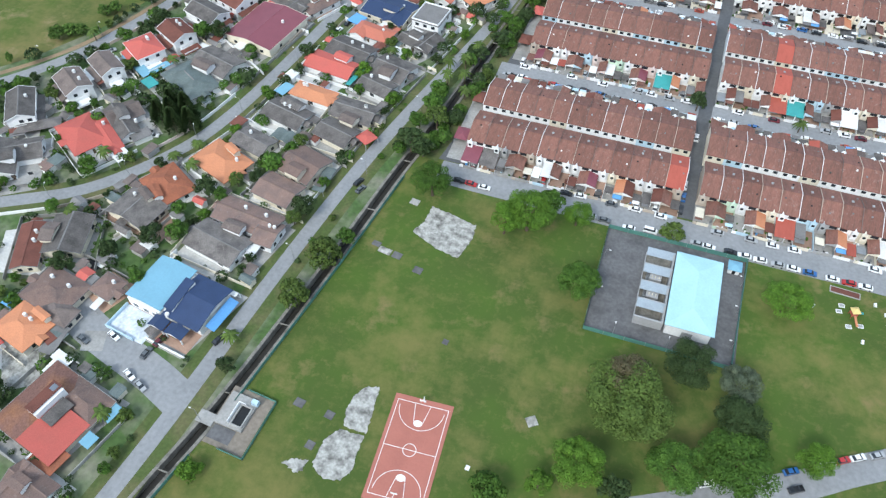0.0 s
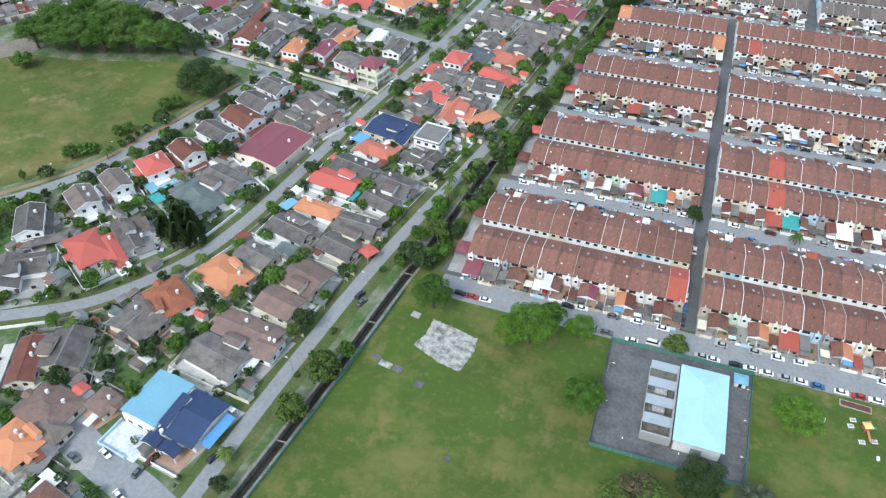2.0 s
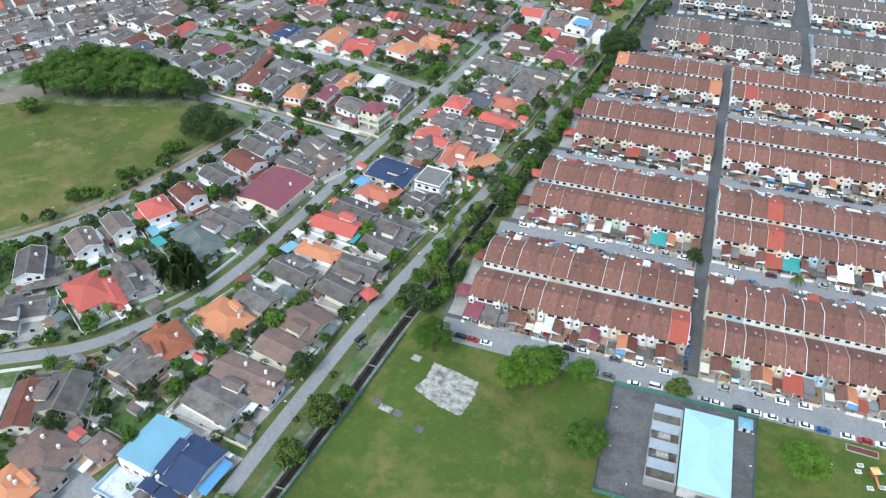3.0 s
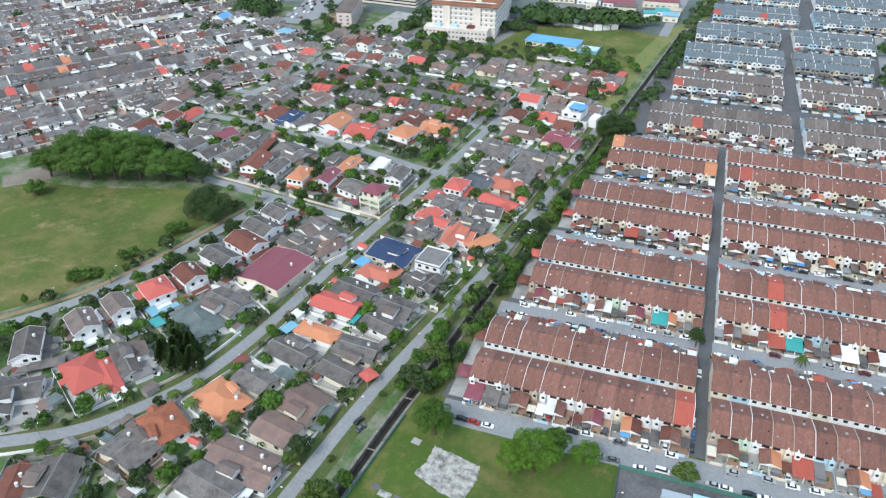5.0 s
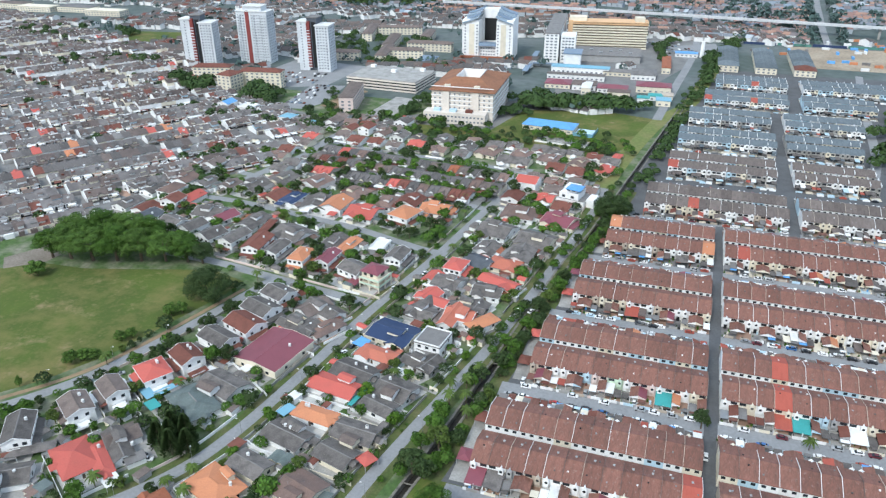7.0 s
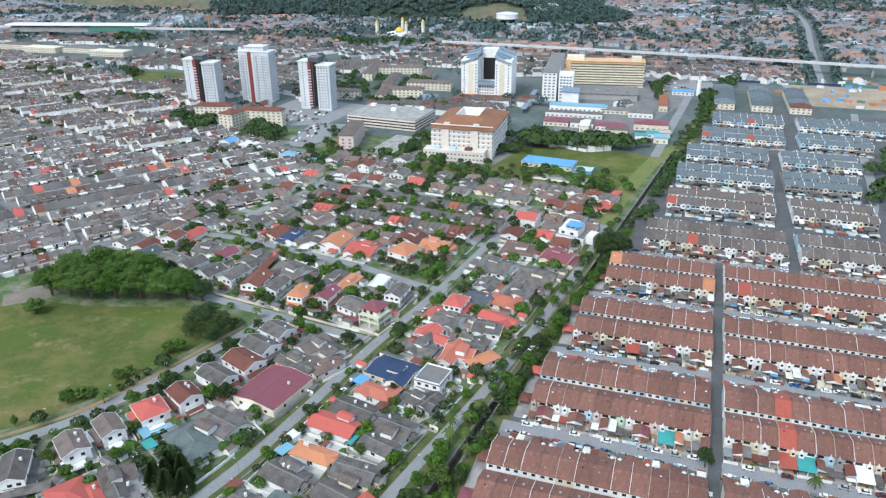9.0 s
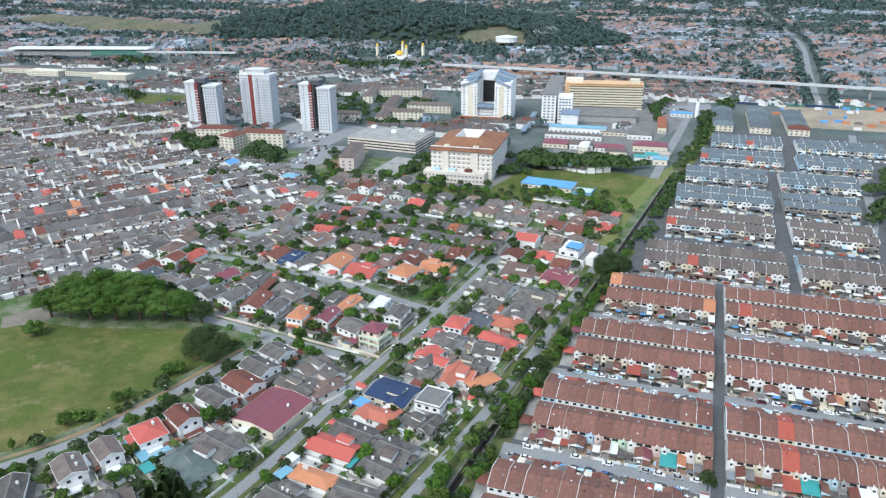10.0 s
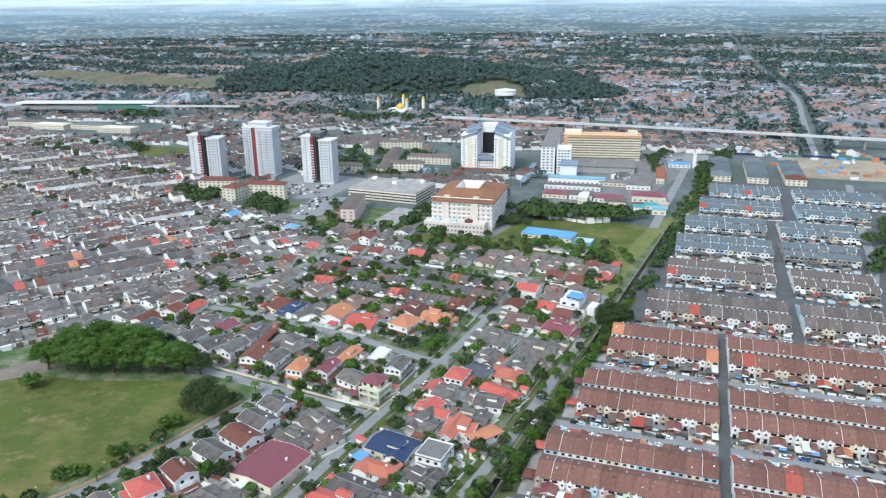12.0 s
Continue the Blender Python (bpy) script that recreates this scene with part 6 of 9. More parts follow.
rough_slab("old_slab", pose(0, 0, 0), [(-53, 73.3), (-54.6, 78.1), (-53.9, 83), (-51.8, 86.5), (-48.1, 87.6), (-47.4, 82.4), (-46.8, 77.2), (-46.3, 73.2)], "narrow blackened concrete slab beside the court", 3)
rough_slab("old_slab", pose(0, 0, 0), [(-64.6, 58.5), (-62.1, 60.4), (-58.3, 61.2), (-58.6, 58.2), (-60.4, 56.8)], "small broken concrete slab in the lawn", 4)
for i, (x, y, w, d, m_) in enumerate(((-68.7, 136.5, 3, 2, "yard"), (-65, 134.6, 4.5, 2.4, "old_concrete"), (-60.5, 134, 3.2, 2.6, "yard"), (-52, 130.5, 3, 2.6, "yard"), (-67.8, 75.8, 3.0, 2.6, "yard"), (-58.2, 75.1, 2.6, 2.4, "yard"), (-59.6, 65.3, 2.4, 2.4, "yard"), (-63, 158, 3.2, 2.6, "concrete"), (-4, 91.5, 3.0, 3.0, "old_concrete"), (-17, 73, 1.2, 1.4, "white"), (-35, 108, 1.8, 1.8, "yard"))):
    ob = part("concrete_pad", Build().box(-w / 2, w / 2, -d / 2, d / 2, 0.02, 0.2, 0.04), m_)
    ob.matrix_basis = pose(x, y, 0, 0, 0, 35 if i == 8 else -8)
    tagged(ob, "small square concrete pad set in the lawn", "concrete pad")


def fence(pts, height, gap=3.0, label="green mesh fence on steel posts"):
    t = thing("fence", Matrix(), label, "fence")
    for (x0, y0), (x1, y1) in zip(pts, pts[1:]):
        length = math.hypot(x1 - x0, y1 - y0)
        a = math.degrees(math.atan2(y1 - y0, x1 - x0))
        ob = part("mesh_panel", Build().box(0, length, -0.02, 0.02, 0.08, height - 0.05), "fence", t)
        ob.matrix_basis = pose(x0, y0, 0, 0, 0, a)
        ob = part("top_rail", Build().box(0, length, -0.04, 0.04, height - 0.05, height + 0.03), "fence", t)
        ob.matrix_basis = pose(x0, y0, 0, 0, 0, a)
        n = max(1, int(length / gap))
        for k in range(n + 1):
            f = k / n
            ob = part("post", Build().box(-0.05, 0.05, -0.05, 0.05, 0, height + 0.1), "steel", t)
            ob.matrix_basis = pose(x0 + (x1 - x0) * f, y0 + (y1 - y0) * f, 0)
    return t


fence([(drain_x(y) + 3.2, y) for y in (70, 95, 120, 145, 168)], 1.5, 8.0, "green mesh fence between the drain and the lawn")
fence([(drain_x(y) + 3.2, y) for y in (-10, 20, 52)], 1.5, 8.0, "green mesh fence between the drain and the lawn")
fence([(3, 168.3), (3, 126), (47, 126), (48.5, 168.3), (3, 168.3)], 1.9, 6.0, "green mesh fence round the substation yard")
setting("substation_yard", Build().box(3.2, 48.2, 126.2, 168.2, 0.0, 0.12), "yard", "dark stained tarmac yard of the substation", "yard")
sub = thing("substation_building", pose(33, 146, 0, 0, 0, 0), "substation building with pale blue hipped metal roof", "building")
part("wall", Build().box(-6.6, 6.6, -13.5, 13.5, 0.1, 5.9), "white", sub)
part("roof", roof_shape(14.6, 29, 6.0, 1.5, 0.18, True), mat("pale_blue_sheet_roof", (0.36, 0.58, 0.65), 0.5, 0.06, 0.2, 1.5), sub, "pale blue hipped metal roof")
part("door", Build().box(-1.6, 1.6, -13.58, -13.48, 0.12, 3.0), "grey_wall", sub)
for i in range(4):
    part("window", Build().box(-6.68, -6.58, -10 + 5.5 * i, -8 + 5.5 * i, 3.2, 4.4), "glass", sub)
for i in range(4):
    bay = thing("transformer_bay", pose(21.4, 133.5 + 7.0 * i, 0), "grey concrete bay half covered by a metal sheet", "transformer bay", "transformer bays")
    part("bay_wall", Build().box(-4.6, 4.2, -0.5, 0.1, 0.1, 3.9), "grey_wall", bay)
    part("bay_sill", Build().box(-4.6, -4.3, 0.1, 6.5, 0.1, 1.2), "grey_wall", bay)
    part("bay_back", Build().box(3.6, 4.2, 0.1, 6.5, 0.1, 3.9), "grey_wall", bay)
    part("bay_floor", Build().box(-4.3, 3.6, 0.1, 6.5, 0.1, 0.22), "drain_wall", bay)
    part("sheet_roof", Build().prism([(3.7, 3.3), (6.6, 3.95), (6.6, 4.03), (3.7, 3.38)], -4.6, 4.2, "x"), "bay_sheet", bay, "blue-grey metal sheet roof")
    if i in (1, 2):
        tr = thing("transformer", pose(21.0, 136.8 + 7.0 * i, 0.2) @ Matrix.Diagonal((1.5, 1.5, 1.2, 1)), "grey power transformer with cooling fins", "transformer", "transformers")
        part("tank", Build().box(-1.3, 1.3, -0.9, 0.9, 0, 2.0, 0.05), "grey_wall", tr)
        part("conservator", Build().tube((-1.2, 0.6, 2.4), (1.2, 0.6, 2.4), 0.3, 0.3, 10), "grey_wall", tr)
        for k in range(5):
            part("cooling_fin", Build().box(-1.9, -1.34, -0.8 + 0.36 * k, -0.66 + 0.36 * k, 0.2, 1.8), "steel", tr)
        for k in range(3):
            part("bushing", Build().tube((-0.7 + 0.7 * k, -0.3, 2.0), (-0.7 + 0.7 * k, -0.3, 2.7), 0.12, 0.07, 8), "cream", tr)
hut = thing("guard_hut", pose(44.6, 163.4, 0), "small guard hut with pale blue roof by the yard gate", "hut")
part("wall", Build().box(-1.7, 1.7, -1.5, 1.5, 0.1, 2.6), "white", hut)
part("roof", roof_shape(4.4, 4.2, 2.6, 0.8, 0.12, True), "L", hut)
part("door", Build().box(-0.5, 0.5, -1.56, -1.48, 0.15, 2.1), "dark", hut)


def lamp_post(x, y, h=7.0, rot=0, label="slim grey street lamp on a steel pole"):
    t = thing("street_lamp", pose(x, y, 0, 0, 0, rot), label, "street lamp", "street lamps")
    part("pole", Build().tube((0, 0, 0), (0, 0, h), 0.09, 0.05, 7), "steel", t)
    part("arm", Build().tube((0, 0, h), (1.2, 0, h + 0.3), 0.04, 0.035, 6), "steel", t)
    part("lamp_head", Build().box(1.0, 1.7, -0.15, 0.15, h + 0.22, h + 0.4, 0.03), "white", t)


for x, y, r in ((12, 127, 90), (28, 127, 90), (4, 140, 0), (4, 155, 0), (46.5, 133, 180), (47, 146, 180), (47.5, 158, 180)):
    lamp_post(x, y, 4.5, r)
for x, y, r in ((-91.5, 62, 180), (-92, 122, 180), (-84, 165, 180), (-77, 203, 180), (-59, 290, 180), (-47, 372, 180), (-150, 160.5, 120), (-142, 180, 180), (-163, 136, 120), (-183, 118, 110), (-135, 215, 180), (-127, 262, 180), (-210, 226, 0), (-236, 182, 0), (-222, 204, 0)):
    lamp_post(x, y, 7.0, r)
pit = thing("pump_pit", pose(-83.2, 66, 0, 0, 0, -4), "sunken concrete pump pit beside the storm drain", "pump pit")
part("apron", Build().box(-5.0, 8.2, -9.5, 8.5, 0.0, 0.1), "soil_grey", pit, "rough worn apron")
part("deck", Build().box(-4.2, 4.5, -3.5, 6.5, 0.1, 1.0), "concrete", pit)
for q in ((0.4, 4.2, 3.4, 3.8), (0.4, 4.2, -2.8, -2.4), (0.4, 0.8, -2.4, 3.4), (3.8, 4.2, -2.4, 3.4)):
    part("pit_wall", Build().box(*q, 1.0, 1.6), "concrete", pit)
part("pit_opening", Build().box(0.8, 3.8, -2.4, 3.4, 1.0, 1.04), "dark", pit)
part("control_box", Build().box(3.0, 5.0, 4.6, 6.0, 1.0, 2.6, 0.05), "pale_blue", pit, "pale blue control cabinet")
part("gate_frame", Build().box(-0.2, 0.0, -2.6, 3.6, 1.0, 2.6).box(-0.2, 2.0, 3.6, 3.8, 2.4, 2.6), "white", pit)
part("footbridge", Build().box(-9.5, -4.3, -5.2, -1.5, 0.3, 0.55), "concrete", pit)
part("access_slab", Build().box(-4.2, 3.0, -8.0, -3.7, 0.1, 0.18), "yard", pit)
fence([(-83.0, 56.0), (-75.0, 55.4), (-73.8, 73.6), (-83.0, 74.5)], 1.2, 4.0, "pale mesh fence round the pump pit")
# playground
play = thing("climbing_frame", pose(81, 157.5, 0, 0, 0, 20), "colourful climbing frame with orange slide and yellow roof", "climbing frame")
part("deck", Build().box(-1, 1, -1, 1, 1.3, 1.45), "terrace_red", play)
for sx in (-0.9, 0.9):
    for sy in (-0.9, 0.9):
        part("post", Build().tube((sx, sy, 0), (sx, sy, 3.0), 0.07, 0.07, 6), "terrace_red", play)
part("roof", roof_shape(2.6, 2.6, 3.0, 0.9, 0.08, True), "yellow", play, "yellow pointed roof")
part("slide", Build().prism([(-4.2, 0.25), (-1.0, 1.5), (-1.0, 1.62), (-4.2, 0.37)], -0.35, 0.35), "O", play, "orange slide")
part("tube", Build().tube((1.0, 0.2, 1.3), (3.6, 0.6, 0.3), 0.4, 0.4, 8), "T", play, "teal tube slide")
for i, (dx, dy) in enumerate(((-3.8, 0.5), (-3.0, 3.0), (2.5, -3.2), (-1.0, -4.5), (11, -0.5), (11, -3.0), (13, -0.5), (13, -3.0))):
    pad = thing("play_mat", pose(81 + dx, 157.5 + dy, 0, 0, 0, 10), "square rubber play mat with white edge", "play mat", "play mats")
    part("border", Build().box(-0.9, 0.9, -0.7, 0.7, 0.03, 0.14), "white", pad)
    part("mat", Build().box(-0.7, 0.7, -0.5, 0.5, 0.14, 0.17), "grey_wall", pad)
box_ = thing("planting_bed", pose(79, 166, 0, 0, 0, -3), "rectangular brown planting bed with pale kerb", "planting bed")
part("kerb", Build().box(-4.6, 4.6, -1.3, 1.3, 0.03, 0.25), "concrete", box_)
part("soil", Build().box(-4.3, 4.3, -1.0, 1.0, 0.25, 0.28), "D", box_)
for x, y in ((69.5, 157.5), (84, 148.5), (88, 164), (91, 161)):
    s = thing("park_stone", pose(x, y, 0, 0, 0, x), "white painted stone seat on the lawn", "stone seat", "stone seats")
    part("seat", Build().box(-0.7, 0.7, -0.45, 0.45, 0.03, 0.55, 0.12), "white", s)
rng_wall = random.Random(21)
# ---- boundary walls along the roads ----


def boundary(line, off, a, b, material, height=1.3, label="low painted boundary wall along the road"):
    n = sideways(line)
    seg = [p + s * off for p, s in zip(line, n)][a:b]
    if len(seg) < 2:
        return
    ob = part("boundary_wall", ribbon(seg, 0.12, -0.12, height, height), material)
    tagged(ob, label, "wall", kind="structure")


for pts, off, first, last in ((MAIN, 6.0, 14, 120), (CURVE, 6.2, 4, 105), (CURVE, -6.4, 4, 105), ([(-226, 187), (-215, 213), (-206, 241), (-197, 272)], -4.6, 0, 40), ([(-236, 297), (-206, 293), (-165, 287), (-134, 283)], 4.6, 0, 40), ([(-206, 293), (-165, 287), (-140, 284)], -4.6, 2, 30)):
    line = smooth(pts)
    i = first
    while i < min(last, len(line) - 2):
        step = rng_wall.randint(3, 5)
        near = [min((Vector((*q.xy, 0)) - p).length for q in other) for other, half in ROADS[:5] for p in (line[min(i + 1, len(line) - 1)] + sideways(line)[min(i + 1, len(line) - 1)] * off,)]
        if min(near) > 6.2 or (min(near) > 3.4 and line[i].y > 130):
            boundary(line, off, i, i + step + 1, rng_wall.choice(("white", "beige", "concrete", "concrete", "pink")))
        i += step + (1 if rng_wall.random() < 0.55 else 0)

# ---- parked cars ----
CAR_PAINT = {"white": (0.75, 0.75, 0.75), "silver": (0.42, 0.43, 0.44), "black": (0.02, 0.021, 0.024), "grey": (0.12, 0.13, 0.14), "red": (0.45, 0.03, 0.03), "blue": (0.03, 0.14, 0.38), "maroon": (0.14, 0.02, 0.03)}
CAR_MAT = {}
for c_name, c_col in CAR_PAINT.items():
    CAR_MAT[c_name] = mat("car_paint_" + c_name, c_col, 0.3, 0.03, 0.5, 3.0)
    CAR_MAT[c_name].node_tree.nodes["Principled BSDF"].inputs["Coat Weight"].default_value = 0.5
CARS = {}


def car(x, y, rot, colour="white", van=False):
    m = pose(x, y, 0.12, 0, 0, rot)
    key = (colour, van)
    if key in CARS:
        copy_thing(CARS[key], m)
        return
    if van:
        low, cab = [(-2.3, 0.3), (2.35, 0.3), (2.4, 0.85), (1.7, 1.15), (-2.3, 1.2)], [(-2.28, 1.2), (1.7, 1.15), (1.1, 1.9), (-2.15, 1.95)]
    else:
        low, cab = [(-2.15, 0.32), (2.15, 0.32), (2.2, 0.62), (2.05, 0.8), (0.95, 0.95), (-1.5, 0.98), (-2.15, 0.9)], [(-1.7, 0.97), (1.05, 0.94), (0.35, 1.42), (-1.1, 1.45)]
    t = CARS[key] = root("van" if van else "car", m, body_shell(low, 0.86, 0.8), CAR_MAT[colour], "%s %s parked beside a road" % (colour, "van" if van else "saloon car"), "van" if van else "car", "parked cars")
    cabin = part("window_band", body_shell(cab, 0.78, 0.62), "glass", t, "dark tinted windows")
    r = [(cab[3][0] + 0.02, cab[3][1] + 0.005), (cab[2][0], cab[2][1] + 0.005), (cab[2][0] - 0.06, cab[2][1] + 0.05), (cab[3][0] + 0.1, cab[3][1] + 0.05)]
    part("roof_panel", body_shell(r, 0.64, 0.58), CAR_MAT[colour], cabin)
    for wx in (-1.35, 1.35):
        for wy in (-0.82, 0.82):
            part("wheel", Build().tube((wx, wy - 0.1, 0.2), (wx, wy + 0.1, 0.2), 0.31, 0.31, 10), "rubber", t)


def body_shell(profile, low_half, top_half):
    """A side profile drawn out across the car, narrowing towards its top."""
    b, n = Build(), len(profile)
    z0, z1 = min(p[1] for p in profile), max(p[1] for p in profile)
    for s in (-1, 1):
        b.v += [(x, s * (low_half + (top_half - low_half) * (z - z0) / (z1 - z0)), z) for x, z in profile]
    b.f = [tuple(range(n)), tuple(reversed(range(n, 2 * n)))] + [(i, n + i, n + (i + 1) % n, (i + 1) % n) for i in range(n)]
    return b


car_rng = random.Random(9)
CHOICE = ["white"] * 6 + ["silver"] * 4 + ["black"] * 3 + ["grey"] * 3 + ["red", "blue", "maroon"]
for x, y, c in ((9.5, 170.4, "white"), (32, 171, "silver"), (36, 170.8, "white"), (58, 170.6, "silver"), (63, 170.6, "white"), (68, 170.5, "blue"), (75, 170.4, "white"), (80, 170.4, "red"), (85, 170.4, "white"), (-47, 172.6, "red"),
                (-51.5, 172.8, "black"), (-42, 172.4, "white"), (-4, 171.5, "silver"), (1, 171.2, "grey"), (43, 171.0, "black"), (47.5, 170.8, "white"), (52.5, 170.7, "white"), (38, 177.6, "silver"), (49, 178.0, "silver"), (56, 177.7, "white"),
                (2, 178.8, "grey"), (10, 179, "white"), (19, 178.6, "white"), (63, 178, "white"), (88, 178, "white"), (-9, 179, "white"), (-14, 178.6, "black")):
    car(x, y + (0.0 if y > 175 else -0.5), car_rng.choice((0, 180)) + car_rng.uniform(-3, 3), c)
car(16.5, 171.0, 0, "white", True)
for x, y, r, c in ((65, 99.6, 30, "blue"), (66.5, 95.0, 30, "black"), (78, 107.2, 32, "red"), (82, 109.4, 30, "white"), (87, 111.8, 30, "silver"), (74.5, 105.2, 30, "white"), (92, 114.8, 30, "white"), (44, 89, 28, "white"),
                   (-138, 73.5, -15, "grey"), (-130, 77.5, -20, "white"), (-117.5, 75.5, 82, "grey"), (-118, 67.6, -25, "white"), (-113, 65.6, -25, "silver"), (-99.5, 86.5, 70, "black"), (-116.0, 80.3, 75, "maroon"),
                   (-85, 160, 70, "black"), (-83, 157, 70, "grey"), (-62, 258, 72, "black"), (-56, 300, 72, "white"), (-54, 322, 72, "silver"), (-118, 320, 78, "white"), (-114, 330, 78, "silver"), (-128, 300, 70, "white"),
                   (-160.5, 186, 20, "white"), (-164, 184, 20, "blue"), (-159, 189, 30, "black"), (-167, 157, 20, "white"), (-170, 157.5, 70, "black"), (-212, 196, 50, "silver"), (-128, 240, 70, "white"), (-126, 246, 72, "black")):
    car(x, y, r, c)
for k in range(4):
    y = 238.2 + 63.5 * k
    x = drain_x(y) + 12
    while x < (88, 100, 115, 128)[k]:
        if not 21 < x < 36:
            for yy in (y + 3.4, y - 3.4):
                if car_rng.random() < (0.5 if k < 2 else 0.3):
                    car(x + car_rng.uniform(-0.8, 0.8), yy + car_rng.uniform(-0.4, 0.4), car_rng.choice((0, 180)) + car_rng.uniform(-4, 4), car_rng.choice(CHOICE))
        x += 6.5
for k in range(2):
    for i in range(20):
        x = drain_x(206 + 63.5 * k) + 12 + 6.5 * i + car_rng.uniform(0, 1)
        if car_rng.random() < 0.45 and not 20 < x < 36 and x < 88:
            car(x, 206.5 + 63.5 * k - 18 - 6.6, 90, car_rng.choice(CHOICE))
for x, y, r, c in ((25, 196, 90, "white"), (25.2, 190, 90, "blue"), (25.0, 184, 90, "black"), (26, 222, 90, "white")):
    car(x, y, r, c)

# ---- towers, hospital and other large buildings ----
def window_grid(b, x0, x1, y, z0, floors, cols, w, h, storey=3.0, depth=0.12, axis="x"):
    """Rows of window panes set on a wall that runs along x (at y) or along y (at x = y)."""
    for f in range(floors):
        for c in range(cols):
            m_ = x0 + (x1 - x0) * (c + 0.5) / cols
            z = z0 + f * storey
            if axis == "x":
                b.box(m_ - w / 2, m_ + w / 2, y - depth, y + depth, z, z + h)
            else:
                b.box(y - depth, y + depth, m_ - w / 2, m_ + w / 2, z, z + h)
    return b


def windows(b, parent, material="far_glass", name="window"):
    return tagged(part(name, b, material, parent, "rows of dark windows"), kind="stuff")


M["tower_grey"] = mat("slate_grey_cladding", (0.12, 0.135, 0.16), 0.7, 0.08, 0.05, 0.5)
M["tower_red"] = mat("dark_red_cladding", (0.27, 0.06, 0.055), 0.7, 0.08, 0.05, 0.5)
M["blue_roof"] = mat("blue_grey_metal_roof", (0.22, 0.30, 0.40), 0.5, 0.08, 0.05, 0.5)
M["rust_roof"] = mat("rust_brown_tiled_roof", (0.33, 0.15, 0.085), 0.85, 0.2, 0.06, 0.5, tint=(0.17, 0.085, 0.055))
M["pier_grey"] = mat("pale_viaduct_concrete", (0.60, 0.62, 0.64), 0.85, 0.1, 0.05, 0.5)
M["gold"] = mat("golden_dome", (0.75, 0.45, 0.06), 0.35, 0.05, 0.2, 1.0)
M["apricot"] = mat("apricot_painted_render", (0.66, 0.42, 0.24), 0.8, 0.08, 0.1, 0.6)


M["tower_white"] = mat("off_white_tower_render", (0.60, 0.625, 0.65), 0.8, 0.1, 0.05, 0.5)


def tower(x, y, rot, h, style):
    t = thing("apartment_tower", pose(x, y, 0, 0, 0, rot) @ Matrix.Diagonal((0.92, 0.92, 1.0, 1)), "white high-rise apartment tower with red and grey stripes", "apartment tower", "apartment towers")
    n = int(h / 3)
    if style == 0:
        part("west_wing", Build().box(-20, -8, -9, 9, 0, h - 4), "tower_white", t)
        part("east_wing", Build().box(4, 20, -13, 7, 0, h - 7), "tower_white", t)
        part("core", Build().box(-8, 4, -7, 9, 0, h), "tower_grey", t, "slate grey core")
        part("red_stripe", Build().box(-8.2, -4.2, -9.6, -7, 3, h - 3), "tower_red", t, "dark red stair stripe")
        for q in ((-21, -7, -10, 10, h - 4), (3, 21, -14, 8, h - 7), (-9, 5, -8, 10, h)):
            part("roof_cap", Build().box(*q[:4], q[4], q[4] + 1.0), "GF" if q[4] == h else "W", t)
        b = window_grid(Build(), 5, 19, -13.05, 3, n - 3, 4, 1.8, 1.5)
        window_grid(b, -12, 6, 20.05, 3, n - 3, 4, 1.8, 1.5, axis="y")
        window_grid(b, -20, -9, -9.05, 3, n - 2, 1, 1.4, 1.4)
        windows(b, t)
        ledges = Build()
        for f in range(n - 4):
            ledges.box(-8.3, -4.1, -10.0, -9.55, 3 * f + 3.0, 3 * f + 3.9).box(-19.8, -16.5, -9.5, -9.0, 3 * f + 3.0, 3 * f + 4.0).box(8, 16, -13.6, -13.0, 3 * f + 2.8, 3 * f + 3.5)
        tagged(part("ledge", ledges, "tower_white", t, "stacked pale ledges"), kind="stuff")
        part("slot", Build().box(-2.5, 2.5, -7.2, -6.9, 3, h - 4), "dark", t)
    else:
        part("body", Build().box(-20, 20, -11, 9, 0, h - 5), "tower_white", t)
        part("upper_body", Build().box(-12, 12, -8, 8, h - 5, h), "tower_white", t)
        part("red_stripe", Build().box(-8, -3, -11.4, -10.9, 0, h - 4), "tower_red", t, "dark red stripe")
        part("roof_cap", Build().box(-13, 13, -9, 9, h, h + 0.9), "W", t)
        part("lower_cap", Build().box(-21, 21, -12, 10, h - 5, h - 4.3), "W", t)
        b = window_grid(Build(), -19, -9, -11.05, 3, n - 3, 3, 1.8, 1.5)
        window_grid(b, -1, 19, -11.05, 3, n - 3, 6, 1.8, 1.5)
        window_grid(b, -10, 8, 20.05, 3, n - 3, 4, 1.8, 1.5, axis="y")
        windows(b, t)
        rails = Build()
        for f in range(n - 3):
            for x0, x1 in ((-19.5, -14.5), (-1.5, 3.5), (7.0, 12.0), (14.5, 19.5)):
                rails.box(x0, x1, -12.2, -11.0, 3 * f + 2.7, 3 * f + 3.8)
        tagged(part("balcony", rails, "tower_white", t, "stacked white balconies"), kind="stuff")
    return t


tower(-514, 695, 12, 55, 0)
tower(-467, 733, 5, 61, 1)
tower(-385, 719, 5, 55, 0)

M["hospital_cream"] = mat("pale_peach_hospital_render", (0.66, 0.60, 0.54), 0.85, 0.1, 0.08, 0.6)
# tan darkened to stand in for the shade behind the ward galleries
M["gallery_shade"] = mat("tan_gallery_shade_walls", (0.30, 0.235, 0.17), 0.9, 0.15, 0.08, 0.6)
hosp = thing("hospital_block", pose(-182, 622, 0, 0, 0, 3), "seven-storey white hospital block with rust-brown hipped roof", "hospital")
